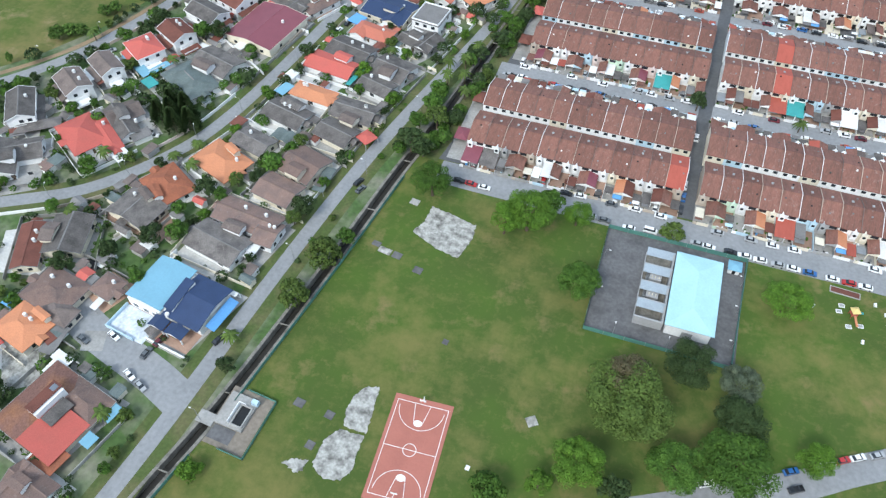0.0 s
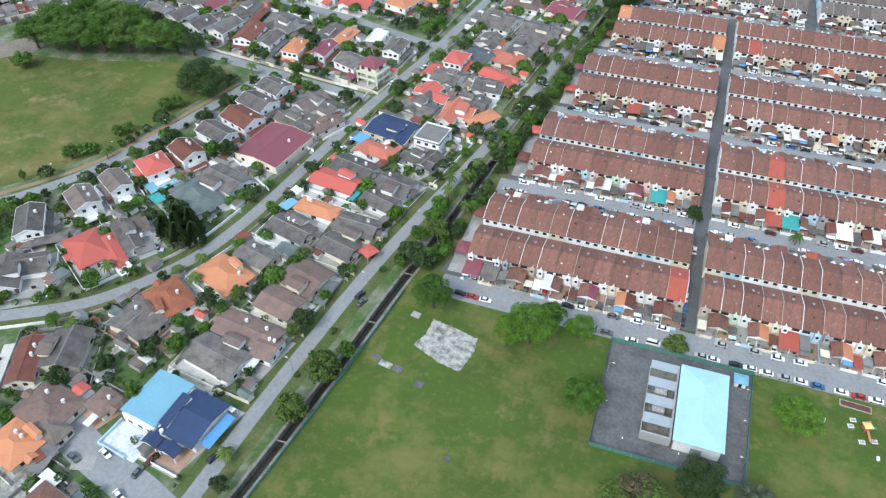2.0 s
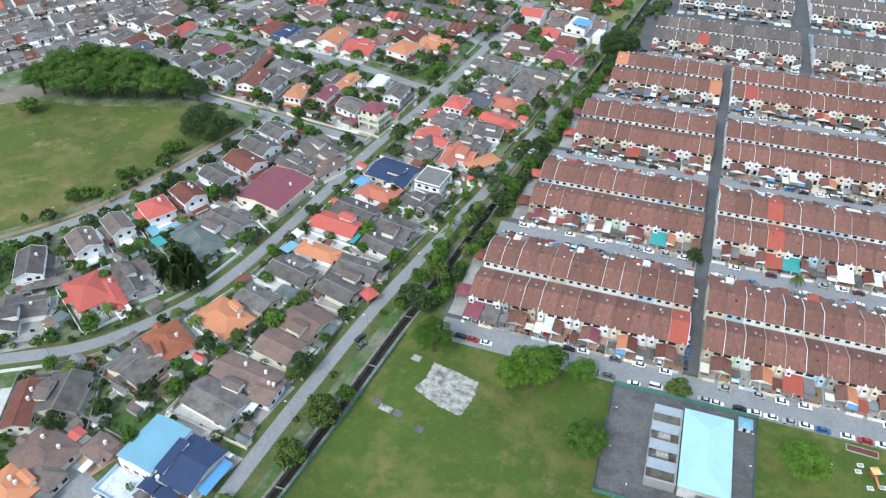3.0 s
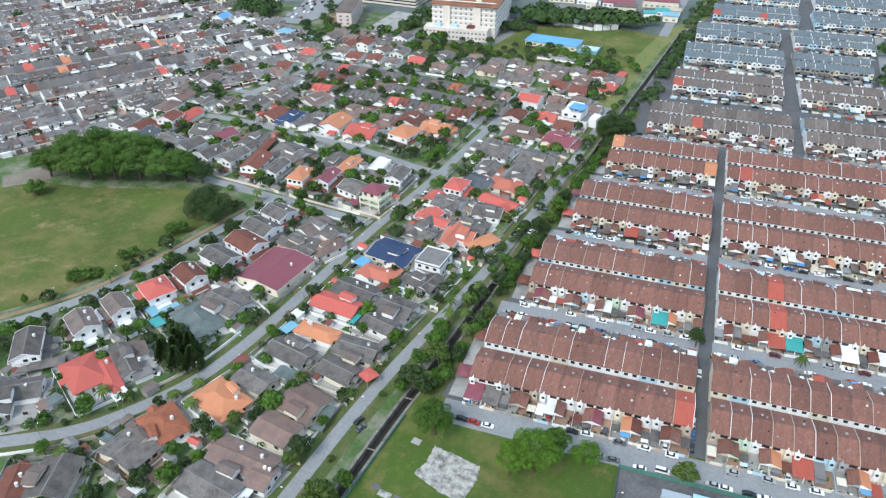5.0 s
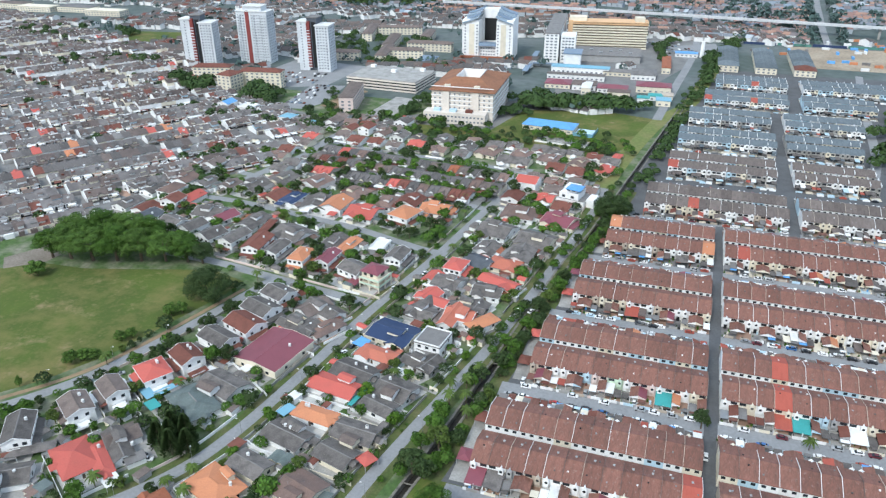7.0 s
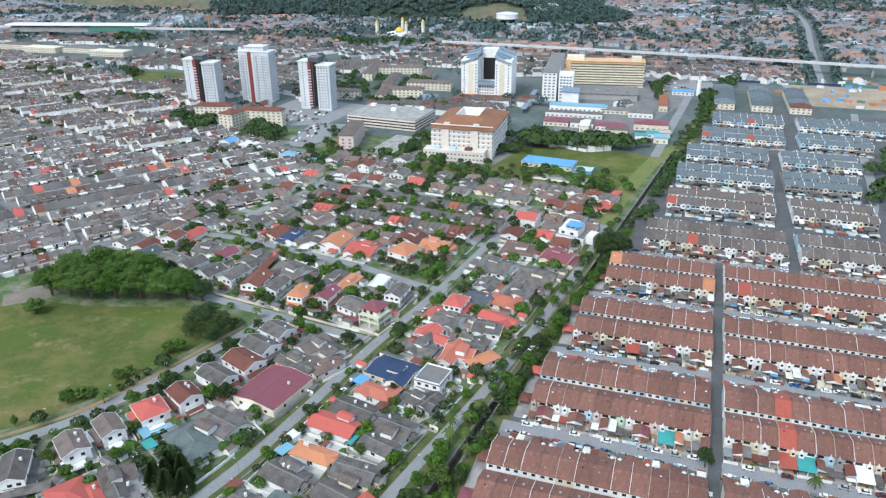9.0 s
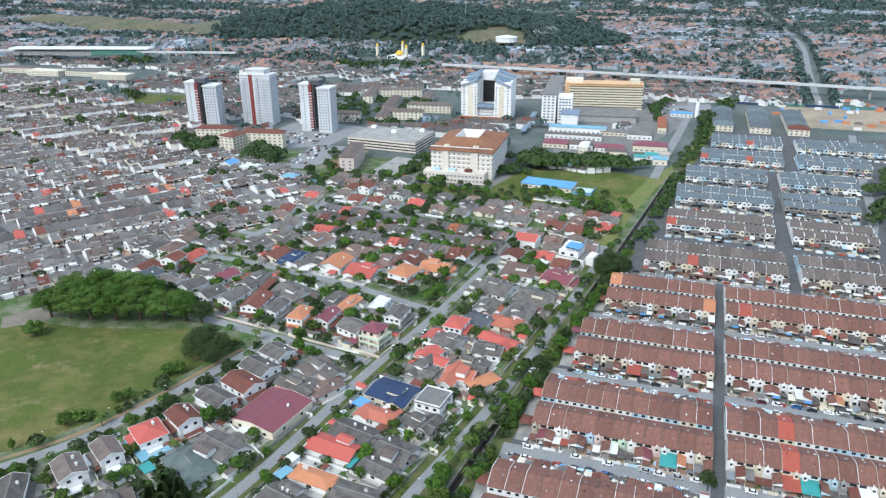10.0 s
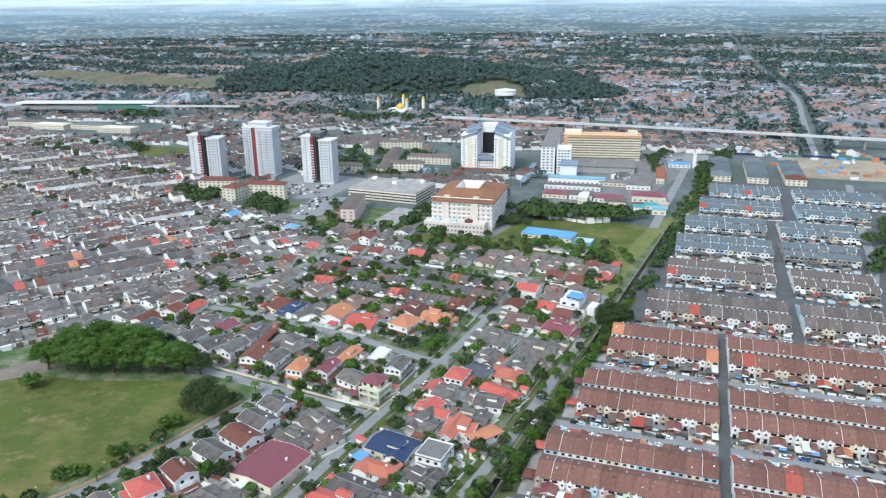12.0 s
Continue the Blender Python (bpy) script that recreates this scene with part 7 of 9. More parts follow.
part("wall", Build().box(-27, 27, -35, 35, 0, 26), "hospital_cream", hosp)
b = Build()
for z in (0, -0.6):
    b.v += [(x * 29, y * 37, 26 + z) for x, y in ((-1, -1), (1, -1), (1, 1), (-1, 1))] + [(x * 11, y * 15, 33 + z) for x, y in ((-1, -1), (1, -1), (1, 1), (-1, 1))]
b.f = [(i, (i + 1) % 4, 4 + (i + 1) % 4, 4 + i) for i in range(4)] + [(8 + i, 12 + i, 12 + (i + 1) % 4, 8 + (i + 1) % 4) for i in range(4)] + [(i, 8 + i, 8 + (i + 1) % 4, (i + 1) % 4) for i in range(4)] + [(4 + i, 4 + (i + 1) % 4, 12 + (i + 1) % 4, 12 + i) for i in range(4)]
part("roof", b, "rust_roof", hosp, "rust-brown hipped tile roof")
part("court_wall", Build().box(-10.5, 10.5, 14.4, 15, 26, 33.2).box(-10.5, -10, -14.5, 14.4, 26, 33.2).box(10, 10.5, -14.5, 14.4, 26, 33.2), "white", hosp)
part("podium", Build().box(-31, 23, -47, -35, 0, 9.5), "hospital_cream", hosp)
bands = Build()
for f in range(6):
    bands.box(-27.5, 27.5, -35.5, -35, 9.7 + 3.9 * f - 0.6, 9.7 + 3.9 * f).box(27, 27.5, -35, 35, 5.4 + 3.9 * f - 0.6, 5.4 + 3.9 * f)
tagged(part("ledge", bands, "white", hosp, "white ledges between the storeys"), kind="stuff")
b = window_grid(Build(), -26, 26, -35.05, 10.2, 4, 12, 1.6, 1.3, 3.9)
window_grid(b, -34, 34, 27.05, 4, 5, 12, 1.6, 1.3, 4.4, axis="y")
window_grid(b, -30, 22, -47.05, 2.0, 2, 16, 1.7, 1.4, 3.8)
windows(b, hosp)
for x in (-14, 12):
    part("stair_bay", Build().box(x - 3, x + 3, -36.6, -35, 9.5, 25), "hospital_cream", hosp)
    part("roof_dormer", Build().box(x - 2.4, x + 2.4, -32, -29, 27, 29.5), "cream", hosp)
for x in (-20, -6, 8):
    part("plant_box", Build().box(x - 3, x + 3, -44, -39, 9.5, 11.5), "pale_blue" if x < 0 else "D", hosp)

M["arch_grey"] = mat("pale_blue_grey_metal_roof", (0.31, 0.39, 0.47), 0.5, 0.08, 0.05, 0.5)
arch = thing("arched_hospital_tower", pose(-223, 838, 0, 0, 0, 6), "tall white hospital tower with stepped blue arched roofs", "hospital")
for s in (-1, 1):
    part("wing", Build().box(*sorted((s * 10, s * 29)), -24, 22, 0, 44), "white", arch)
    part("yellow_panel", Build().box(*sorted((s * 15, s * 21)), -24.3, -24, 6, 40), "cream", arch)
    for i in range(4):
        # a quarter arch from the outer eaves up to the gap between the wings, in bands that step up towards the back
        arcs = [(s * (31 - 22 * math.sin(a)), 41 + 1.6 * i + 12.5 * (1 - math.cos(a)) ** 0.5 * 0.72) for a in (0.12 + 1.3 * k / 6 for k in range(7))]
        prof = arcs + [(x_, z_ - 1.3) for x_, z_ in reversed(arcs)]
        part("arched_roof", Build().prism(prof, -26 + 12 * i, -13.6 + 12 * i, "y"), "blue_roof" if i % 2 else "arch_grey", arch, "stepped blue metal roof")
part("bridge_block", Build().box(-10, 10, -20, 22, 0, 16), "white", arch)
part("bridge_roof", Build().box(-11, 11, -24, -14, 16, 19, 0.6), "blue_roof", arch)
part("back_wall", Build().box(-10, 10, 6, 22, 16, 52), "white", arch)
part("dark_opening", Build().box(-8, 8, 5.6, 6, 17, 42), "dark", arch)
part("base", Build().box(-31, 31, -28, -24, 0, 5), "OR", arch)
b = window_grid(Build(), -9, 9, -20.05, 2, 4, 6, 1.6, 1.5, 3.4)
for s in (-1, 1):
    window_grid(b, *sorted((s * 10, s * 14)), -24.05, 4, 11, 1, 1.6, 1.5, 3.4)
    window_grid(b, *sorted((s * 23, s * 28)), -24.05, 4, 11, 1, 1.6, 1.5, 3.4)
windows(b, arch)

orange = thing("ward_block", pose(-98, 930, 0, 0, 0, 9), "long cream and apricot ward block with open galleries", "hospital")
part("core", Build().box(-44, 44, -6, 14, 0, 30), "gallery_shade", orange, "tan walls behind the galleries, darkened in colour for shade")
for f in range(10):
    part("gallery", Build().box(-44.5, 44.5, -9, -5.5, 3.1 * f, 3.1 * f + 1.5), "apricot" if f == 9 else "cream", orange)
part("roof", Build().box(-45, 45, -9.5, 15, 30.2, 31.2), "apricot", orange)
for x, w in ((-36, 13), (36, 7)):
    part("roof_house", Build().box(x - w, x + w * 0.6, -6, 8, 31.2, 36), "cream", orange)
part("stair_tower", Build().box(-50, -44.6, -8, 12, 0, 32), "apricot", orange)
slab = thing("white_ward_block", pose(-156, 890, 0, 0, 0, 6), "long white ward block with flat grey roof", "hospital")
part("wall", Build().box(-8, 8, -66, 66, 0, 32), "white", slab)
part("roof", Build().box(-8.5, 8.5, -66.5, 66.5, 32, 33), "GF", slab)
part("front_tower", Build().box(10, 26, -62, -40, 0, 30), "white", slab)
b = window_grid(Build(), 11, 25, -62.05, 3, 8, 4, 2.4, 1.6, 3.3)
window_grid(b, -7, 7, -66.05, 3, 9, 3, 2.6, 1.6, 3.3)
windows(b, slab)
part("front_annex", Build().box(16, 34, -90, -66.5, 0, 16), "white", slab)
part("annex_roof", Build().box(15, 35, -91, -66, 16, 17), "blue_roof", slab)
low = thing("clinic_block", pose(-100, 868, 0, 0, 0, 6), "low flat-roofed grey clinic block", "building")
part("wall", Build().box(-40, 45, -22, 22, 0, 7), "grey_wall", low)
part("roof", Build().box(-41, 46, -23, 23, 7, 7.8), "GF", low)
for i in range(7):
    part("plant_unit", Build().box(-34 + 11 * i, -30 + 11 * i, -12 + 7 * (i % 3), -9 + 7 * (i % 3), 7.8, 9.4), "steel", low)


def hall(name, x, y, rot, w, d, h, roofm, wallm="white", label="long low building", rise=0.16, floors=1, cat="building", win=True):
    t = thing(name, pose(x, y, 0, 0, 0, rot), label, cat)
    part("wall", Build().box(-w / 2 + 0.6, w / 2 - 0.6, -d / 2 + 0.6, d / 2 - 0.6, 0, h), wallm, t)
    part("roof", roof_shape(w, d, h + 0.02, rise * min(w, d), 0.3, True) if rise else Build().box(-w / 2, w / 2, -d / 2, d / 2, h, h + 0.6), roofm, t)
    if win:
        b = Build()
        n = max(2, int(w / 5))
        window_grid(b, -w / 2 + 1, w / 2 - 1, -d / 2 + 0.55, 1.2, floors, n, 2.2, 1.4, 3.1)
        window_grid(b, -d / 2 + 1, d / 2 - 1, w / 2 - 0.55, 1.2, floors, max(2, int(d / 5)), 2.2, 1.4, 3.1, axis="y")
        windows(b, t)
    return t


# multi-level car park, pink block, flats, school and sheds
deck = thing("parking_block", pose(-284, 683, 0, 0, 0, -4) @ Matrix.Diagonal((0.86, 0.86, 0.92, 1)), "four-level white parking block with stained flat roof", "car park")
for f in range(4):
    part("parapet_band", Build().box(-44, 44, -30, 30, 3.1 * f + 0.4, 3.1 * f + 1.9), "hospital_cream", deck)
# near-black block stands in for the shade between the parking levels
part("shade", Build().box(-43, 43, -29, 29, 0, 12), "dark", deck)
part("roof", Build().box(-43.5, 43.5, -29.5, 29.5, 11.2, 12.2), "concrete", deck)
for x, y in ((-34, 20), (0, 6), (30, 22)):
    part("stair_head", Build().box(x - 3, x + 3, y - 2.5, y + 2.5, 12.2, 15), "white", deck)
hall("pink_block", -290, 600, 14, 14, 56, 15, "GB", "pink", "tall narrow pale cream block with grey roof", 0.1, 4)
for x, y, r, w, d in ((-462, 636, 14, 40, 14), (-428, 614, -8, 18, 20), (-404, 634, 10, 44, 14)):
    hall("flats", x, y, r, w, d, 16.5, "D", "cream", "five-storey cream flats with dark red hipped roof", 0.2, 5, "flats")
for i, (x, y, r, w, d) in enumerate(((-336, 790, 12, 14, 60), (-318, 800, 12, 50, 14), (-300, 845, 5, 56, 14), (-352, 850, 12, 14, 70), (-404, 905, 15, 14, 70), (-372, 930, 15, 60, 12), (-322, 900, 10, 14, 46), (-380, 770, 12, 40, 14))):
    hall("school_block", x, y, r, w, d, 9.5, "GB", "cream", "three-storey cream school block with brown roof", 0.18, 3, "school")
for i, (x, y, w, d, c) in enumerate(((-122, 728, 26, 22, "M"), (-96, 727, 24, 20, "GB"), (-92, 716, 10, 26, "W"), (-68, 724, 30, 18, "M"), (-60, 706, 22, 12, "GB"), (-110, 790, 62, 14, "L"), (-66, 792, 40, 16, "GF"), (-110, 760, 60, 10, "G"), (-30, 736, 34, 20, "M"), (-26, 706, 14, 12, "T"), (-18, 690, 14, 14, "L"), (-36, 688, 12, 10, "T"),
                                        (-16, 712, 12, 12, "beige"), (-44, 790, 26, 30, "GF"), (-24, 840, 10, 60, "OR"), (-5, 905, 26, 12, "BT"), (-280, 770, 20, 50, "blue_roof"), (-262, 740, 12, 30, "G"))):
    hall("shed", x, y, 3, w, d, 4.5 + (i % 3), c, "white" if i % 2 else "cream", "low shed or workshop with pitched metal roof", 0.12, 1, "shed")
hall("community_hall", -103, 588, -6, 44, 20, 4.2, "BT", "cream", "low cream hall with bright blue metal roof", 0.14)
pad_ = thing("tennis_court", pose(-73, 584, 0, 0, 0, -5), "pale blue fenced sports court beside the hall", "sports court")
part("surface", Build().box(-8, 8, -10, 10, 0.1, 0.3), "pale_blue", pad_)
part("fence", Build().box(-8, 8, -10.1, -10, 0.1, 3).box(8, 8.1, -10, 10, 0.1, 3), "L", pad_)
b_pal = thing("covered_walkway", pose(-166, 800, 0, 0, 0, 4), "covered walkway with dark roof linking the hospital blocks", "walkway")
part("roof", Build().box(-26, 40, -3, 3, 4.2, 4.9).box(-4, 2, -40, 60, 4.2, 4.9), "blue_roof", b_pal)
part("post", Build().box(-25, -24.4, -2.5, -1.9, 0, 4.2).box(39, 39.6, -2.5, -1.9, 0, 4.2).box(-3.5, -2.9, -39, -38.4, 0, 4.2).box(-3.5, -2.9, 58, 58.6, 0, 4.2), "grey_wall", b_pal)
setting("car_park_1", sheet([(-352, 572), (-360, 655), (-326, 662), (-318, 600), (-330, 576)], 0.12, 0.1), "asphalt", "grey car park beside the flats", "car park")
setting("car_park_2", sheet([(-318, 590), (-312, 655), (-296, 650), (-300, 585)], 0.13, 0.1), "soil", "pale unpaved strip", "ground")
setting("car_park_3", sheet([(-268, 560), (-262, 640), (-235, 636), (-246, 556)], 0.12, 0.1), "concrete", "pale grey car park", "car park")
setting("car_park_4", sheet([(-440, 640), (-430, 760), (-340, 745), (-345, 655), (-380, 640)], 0.11, 0.1), "asphalt", "grey car park below the towers", "car park")
setting("car_park_5", sheet([(-30, 953), (27, 990), (36, 935), (-6, 888)], 0.12, 0.1), "asphalt", "grey car park beyond the hospital", "car park")
setting("hospital_ground", sheet([(-262, 556), (-120, 690), (-150, 1010), (20, 1010), (0, 860), (-50, 700), (-140, 572), (-212, 560)], 0.06, 0.05), "estate", "grey paved hospital grounds", "ground")
setting("grass_plot", sheet([(-212, 540), (-60, 530), (-32, 560), (-18, 640), (-60, 650), (-135, 635), (-150, 566), (-212, 566)], 0.1, 0.08), "field", "rough grass plot beside the drain", "ground")
bank = smooth([(-42, 470), (-33, 540), (-14, 640), (8, 700), (22, 800), (45, 960), (70, 1150)])
M["bank_grass"] = mat("olive_bank_grass", (0.17, 0.205, 0.062), 0.95, 0.22, 0.05, 0.4, tint=(0.26, 0.22, 0.10))
setting("drain_bank", ribbon(bank, 9, -4, 0.14, 0.1), "bank_grass", "long grassy bank beside the drain", "ground")
M["pale_earth"] = mat("pale_tan_earth", (0.44, 0.36, 0.27), 0.95, 0.3, 0.03, 0.3, tint=(0.28, 0.22, 0.16))
setting("work_site", sheet([(120, 885), (110, 1000), (260, 1005), (250, 885)], 0.12, 0.1), "pale_earth", "bare tan earth of a construction site", "ground")
ruin = thing("ruined_foundation", pose(-84, 556, 0, 0, 0, -6), "pale broken foundation slab in rough grass", "foundation")
part("slab", Build().box(-24, 20, -7, 7, 0, 0.6), "old_concrete", ruin)
part("low_wall", Build().box(-24, 20, -7.3, -7.02, 0, 1.4), "white", ruin)

# mosque
mosque = thing("mosque", pose(-500, 1250, 0, 0, 0, -8) @ Matrix.Diagonal((0.8, 0.8, 0.8, 1)), "white mosque with golden dome and four minarets", "mosque")
part("hall", Build().box(-22, 22, -18, 18, 0, 9), "white", mosque)
part("terrace", Build().box(-46, 52, -34, 30, 0, 3), "GF", mosque)
dome = Build()
for i in range(8):
    a0, a1 = i / 8 * 1.5708, (i + 1) / 8 * 1.5708
    dome.tube((0, 0, 11 + 9 * math.sin(a0)), (0, 0, 11 + 9 * math.sin(a1)), 9 * math.cos(a0), max(0.05, 9 * math.cos(a1)), 20)
part("dome", dome, "gold", mosque, "golden dome")
for x, y in ((-44, -22), (-14, 40), (30, -22), (48, 22)):
    part("minaret", Build().box(x - 2.9, x + 2.9, y - 2.9, y + 2.9, 0, 30, 0.3), "cream", mosque)
    cap = Build()
    for i in range(5):
        a0, a1 = i / 5 * 1.5708, (i + 1) / 5 * 1.5708
        cap.tube((x, y, 30 + 6 * math.sin(a0)), (x, y, 30 + 6 * math.sin(a1)), 3.2 * math.cos(a0), max(0.05, 3.2 * math.cos(a1)), 12)
    part("minaret_cap", cap, "gold", mosque, "golden minaret cap")

# elevated railway
for name, pts in (("viaduct", [(-375, 1122), (-92, 1108), (135, 1088), (330, 1068), (520, 1045)]), ("viaduct", [(-1700, 930), (-1238, 1059), (-969, 1111), (-775, 1152)])):
    v = thing(name, Matrix(), "long pale concrete railway viaduct on tall piers", "viaduct")
    line = smooth(pts, 20)
    part("deck", ribbon(line, 4.8, -4.8, 15.5, 2.2), "pier_grey", v, "pale concrete deck")
    part("parapet", ribbon(line, -4.8, -5.2, 17.0, 1.8), "pier_grey", v)
    for i in range(1, len(line) - 1, 2):
        p = line[i]
        pier = part("pier", Build().box(-1.3, 1.3, -1.3, 1.3, 0, 12.2).box(-1.6, 1.6, -4.2, 4.2, 12.2, 13.3), "concrete", v)
        pier.matrix_basis = pose(p.x, p.y, 0)
station = thing("station", pose(-1060, 1096, 0, 0, 0, 14), "elevated railway station with long white roof", "station")
part("platform", Build().box(-130, 120, -11, 11, 8, 16), "grey_wall", station)
part("roof", Build().box(-135, 130, -16, 14, 19.5, 21.5, 1.0), "W", station)
part("wall", Build().box(-120, 115, 8, 9, 16, 21), "white", station)
part("green_panel", Build().box(20, 120, -13.3, -13, 9, 19), "fence", station, "green scaffold netting")
for i in range(5):
    hall("factory", -1120 + 66 * i, 935 + 14 * (i % 2), 4, 62, 24, 8, ("GF", "GB", "cream", "GF", "cream")[i], "cream", "long low factory with pale yellow walls", 0.08, 2, "factory")
mast = thing("radio_mast", pose(-470, 1560, 55), "tall slim radio mast on the wooded hill", "mast")
part("mast", Build().tube((0, 0, 0), (0, 0, 42), 0.9, 0.3, 6), "steel", mast)
tank = thing("water_tower", pose(12, 905, 0), "slim white water tower", "water tower")
part("shaft", Build().tube((0, 0, 0), (0, 0, 18), 2.4, 2.0, 12), "white", tank)
for x, y, h, c in ((-905, 1190, 34, "fence"), (-850, 1185, 32, "O")):
    crane = thing("tower_crane", pose(x, y, 0, 0, 0, 30), "construction crane beside the railway", "crane")
    part("mast", Build().box(-0.9, 0.9, -0.9, 0.9, 0, h), c, crane)
    part("jib", Build().box(-9, 26, -0.7, 0.7, h - 2, h - 0.8), c, crane)

# containers and cabins on the work site
site_rng = random.Random(13)
for i in range(46):
    x, y = site_rng.uniform(70, 250), site_rng.uniform(885, 1060)
    c = thing("site_container", pose(x, y, 0, 0, 0, site_rng.choice((0, 8, 90))), "%s metal site container on bare earth" % ("blue", "orange", "white", "grey")[i % 4], "container", "site containers")
    part("shell", Build().box(-4, 4, -1.3, 1.3, 0.15, 2.8 + 2.6 * (i % 5 == 0)), ("BT", "O", "W", "GF")[i % 4], c)
    part("door", Build().box(4.0, 4.06, -0.9, 0.9, 0.3, 2.5), "grey_wall", c)
for i in range(5):
    ob = setting("hoarding_%d" % (i + 1), Build().box(60 + 40 * i, 98 + 40 * i, 1000 + 3 * i, 1000.4 + 3 * i, 0, 3.0), "fence" if i % 2 else "N", "site hoarding panel beside the railway", "hoarding")

# ---- far housing, hills, woods and the painted hazy backdrop ----
class Crowd:
    """Many small buildings joined into one object with several materials."""

    def __init__(self, mats):
        self.v, self.f, self.mi, self.mats = [], [], [], mats

    def add(self, verts, faces, mis):
        i = len(self.v)
        self.v += verts
        self.f += [tuple(i + j for j in q) for q in faces]
        self.mi += mis

    def gabled(self, x, y, rot, w, d, h, roof, wall, rise=None, z=0.0, over=0.4):
        c, s = math.cos(rot), math.sin(rot)
        rise = 0.22 * d if rise is None else rise
        a, e = w / 2, d / 2
        pts = [(-a, -e, 0), (a, -e, 0), (a, e, 0), (-a, e, 0), (-a, -e, h), (a, -e, h), (a, e, h), (-a, e, h),
               (-a - over, -e - over, h - 0.1), (a + over, -e - over, h - 0.1), (a + over, e + over, h - 0.1), (-a - over, e + over, h - 0.1), (-a - over, 0, h + rise), (a + over, 0, h + rise), (-a, 0, h + rise - 0.2), (a, 0, h + rise - 0.2)]
        self.add([(x + p * c - q * s, y + p * s + q * c, z + r) for p, q, r in pts],
                 [(0, 1, 5, 4), (1, 2, 6, 15, 5), (2, 3, 7, 6), (3, 0, 4, 14, 7), (8, 9, 13, 12), (10, 11, 12, 13)], [wall] * 4 + [roof] * 2)

    def block(self, x, y, rot, w, d, z0, z1, m_):
        c, s = math.cos(rot), math.sin(rot)
        pts = [(sx * w / 2, sy * d / 2, z) for z in (z0, z1) for sx, sy in ((-1, -1), (1, -1), (1, 1), (-1, 1))]
        self.add([(x + p * c - q * s, y + p * s + q * c, r) for p, q, r in pts], [(4, 5, 6, 7), (0, 1, 5, 4), (1, 2, 6, 5), (2, 3, 7, 6), (3, 0, 4, 7)], [m_] * 5)

    def finish(self, name, label, category):
        me = bpy.data.meshes.new(name)
        me.from_pydata(self.v, [], self.f)
        for m_ in self.mats:
            me.materials.append(M[m_])
        me.polygons.foreach_set("material_index", np.array(self.mi, dtype=np.int32))
        return tagged(new(name, me), label, category, kind="stuff")


far_rng = random.Random(31)
# terraces with blue-grey roofs
blue = Crowd(["terrace_blue", "white", "pale_blue", "glass", "terrace_red", "cream", "concrete", "terrace_grey", "G", "beige"])
for yc, west, end, east_x, last in ((529.0, -4, 72, 79, 134), (594.0, 0, 72, 79, 133), (654.0, 6, 74, 82, 143), (719.0, 18, 94, 102, 165), (781.0, 28, 99, 107, 185)):
    for a, b_ in ((west, end), (east_x, last)):
        for i in range(int((b_ - a) / PITCH)):
            x = a + PITCH * (i + 0.5)
            red = far_rng.random() < 0.02
            tone = 7 if yc < 550 else 0
            wall = far_rng.choice((1, 1, 2, 5, 6))
            for y, sgn in ((yc - 18, 1), (yc + 18, -1)):
                blue.gabled(x, y + sgn * DEPTH / 2, 0, PITCH - 0.15, DEPTH, 5.8 + far_rng.uniform(-0.12, 0.12), 4 if red and sgn > 0 else tone, wall, 2.4)
                if far_rng.random() < 0.5:
                    blue.block(x + PITCH / 2, y + sgn * DEPTH / 2, 0, 0.3, DEPTH * 0.9, 5.5, 7.7, 1)
                side = 1.7 if i % 2 else -1.7
                blue.block(x + side, y - sgn * 0.8, 0, 1.9, 1.4, 2.6, 6.1, wall)
                blue.block(x + side, y - sgn * 1.62, 0, 1.2, 0.1, 4.2, 5.4, 3)
                blue.block(x - side, y - sgn * 3.0, 0, 3.3, 6.4, 2.8, 3.1, far_rng.choice((tone, tone, tone, 1, 2, 6, 8, 8)))
                if far_rng.random() < 0.6:
                    blue.block(x + side, y - sgn * 4.4, 0, 2.6, 4.2, 2.5, 2.7, far_rng.choice((tone, 8, 8, 6, 4)))
                blue.block(x, y - sgn * 0.03, 0, 5.6, 0.1, 0.3, 2.5, 3)
                blue.block(x - side, y - sgn * 0.04, 0, 2.4, 0.1, 3.9, 5.2, 3)
                blue.block(x + far_rng.uniform(-1, 1), y - sgn * 8.2, 0, far_rng.uniform(2, 5.5), 3.0, 2.5, 2.65, far_rng.choice((0, 8, 8, 6, 7, 2, 3)))
                if far_rng.random() < 0.65:
                    c_ = far_rng.choice((1, 1, 3, 6, 4, 2))
                    cx_ = x + far_rng.uniform(-1.5, 1.5)
                    blue.block(cx_, y - sgn * 11.4, 0, 4.2, 1.8, 0.3, 0.95, c_)
                    blue.block(cx_, y - sgn * 11.4, 0, 2.2, 1.5, 0.95, 1.45, c_)
                blue.block(x, y - sgn * 4.5, 0, PITCH - 0.2, 8.6, 0.12, 0.2, far_rng.choice((6, 6, 5, 9, 8)))
                blue.block(x - 0.9, y - sgn * 8.9, 0, 4.2, 0.2, 0.1, 1.3, far_rng.choice((1, 5, 6, 2)))
                if sgn < 0:
                    for q in (-1.5, 1.5):
                        blue.block(x + q, y + sgn * DEPTH + 0.0, 0, 1.3, 0.12, 4.0, 5.1, 3)
blue.finish("blue_roofed_terraces", "rows of far terraced houses with blue-grey roofs", "terraced houses")
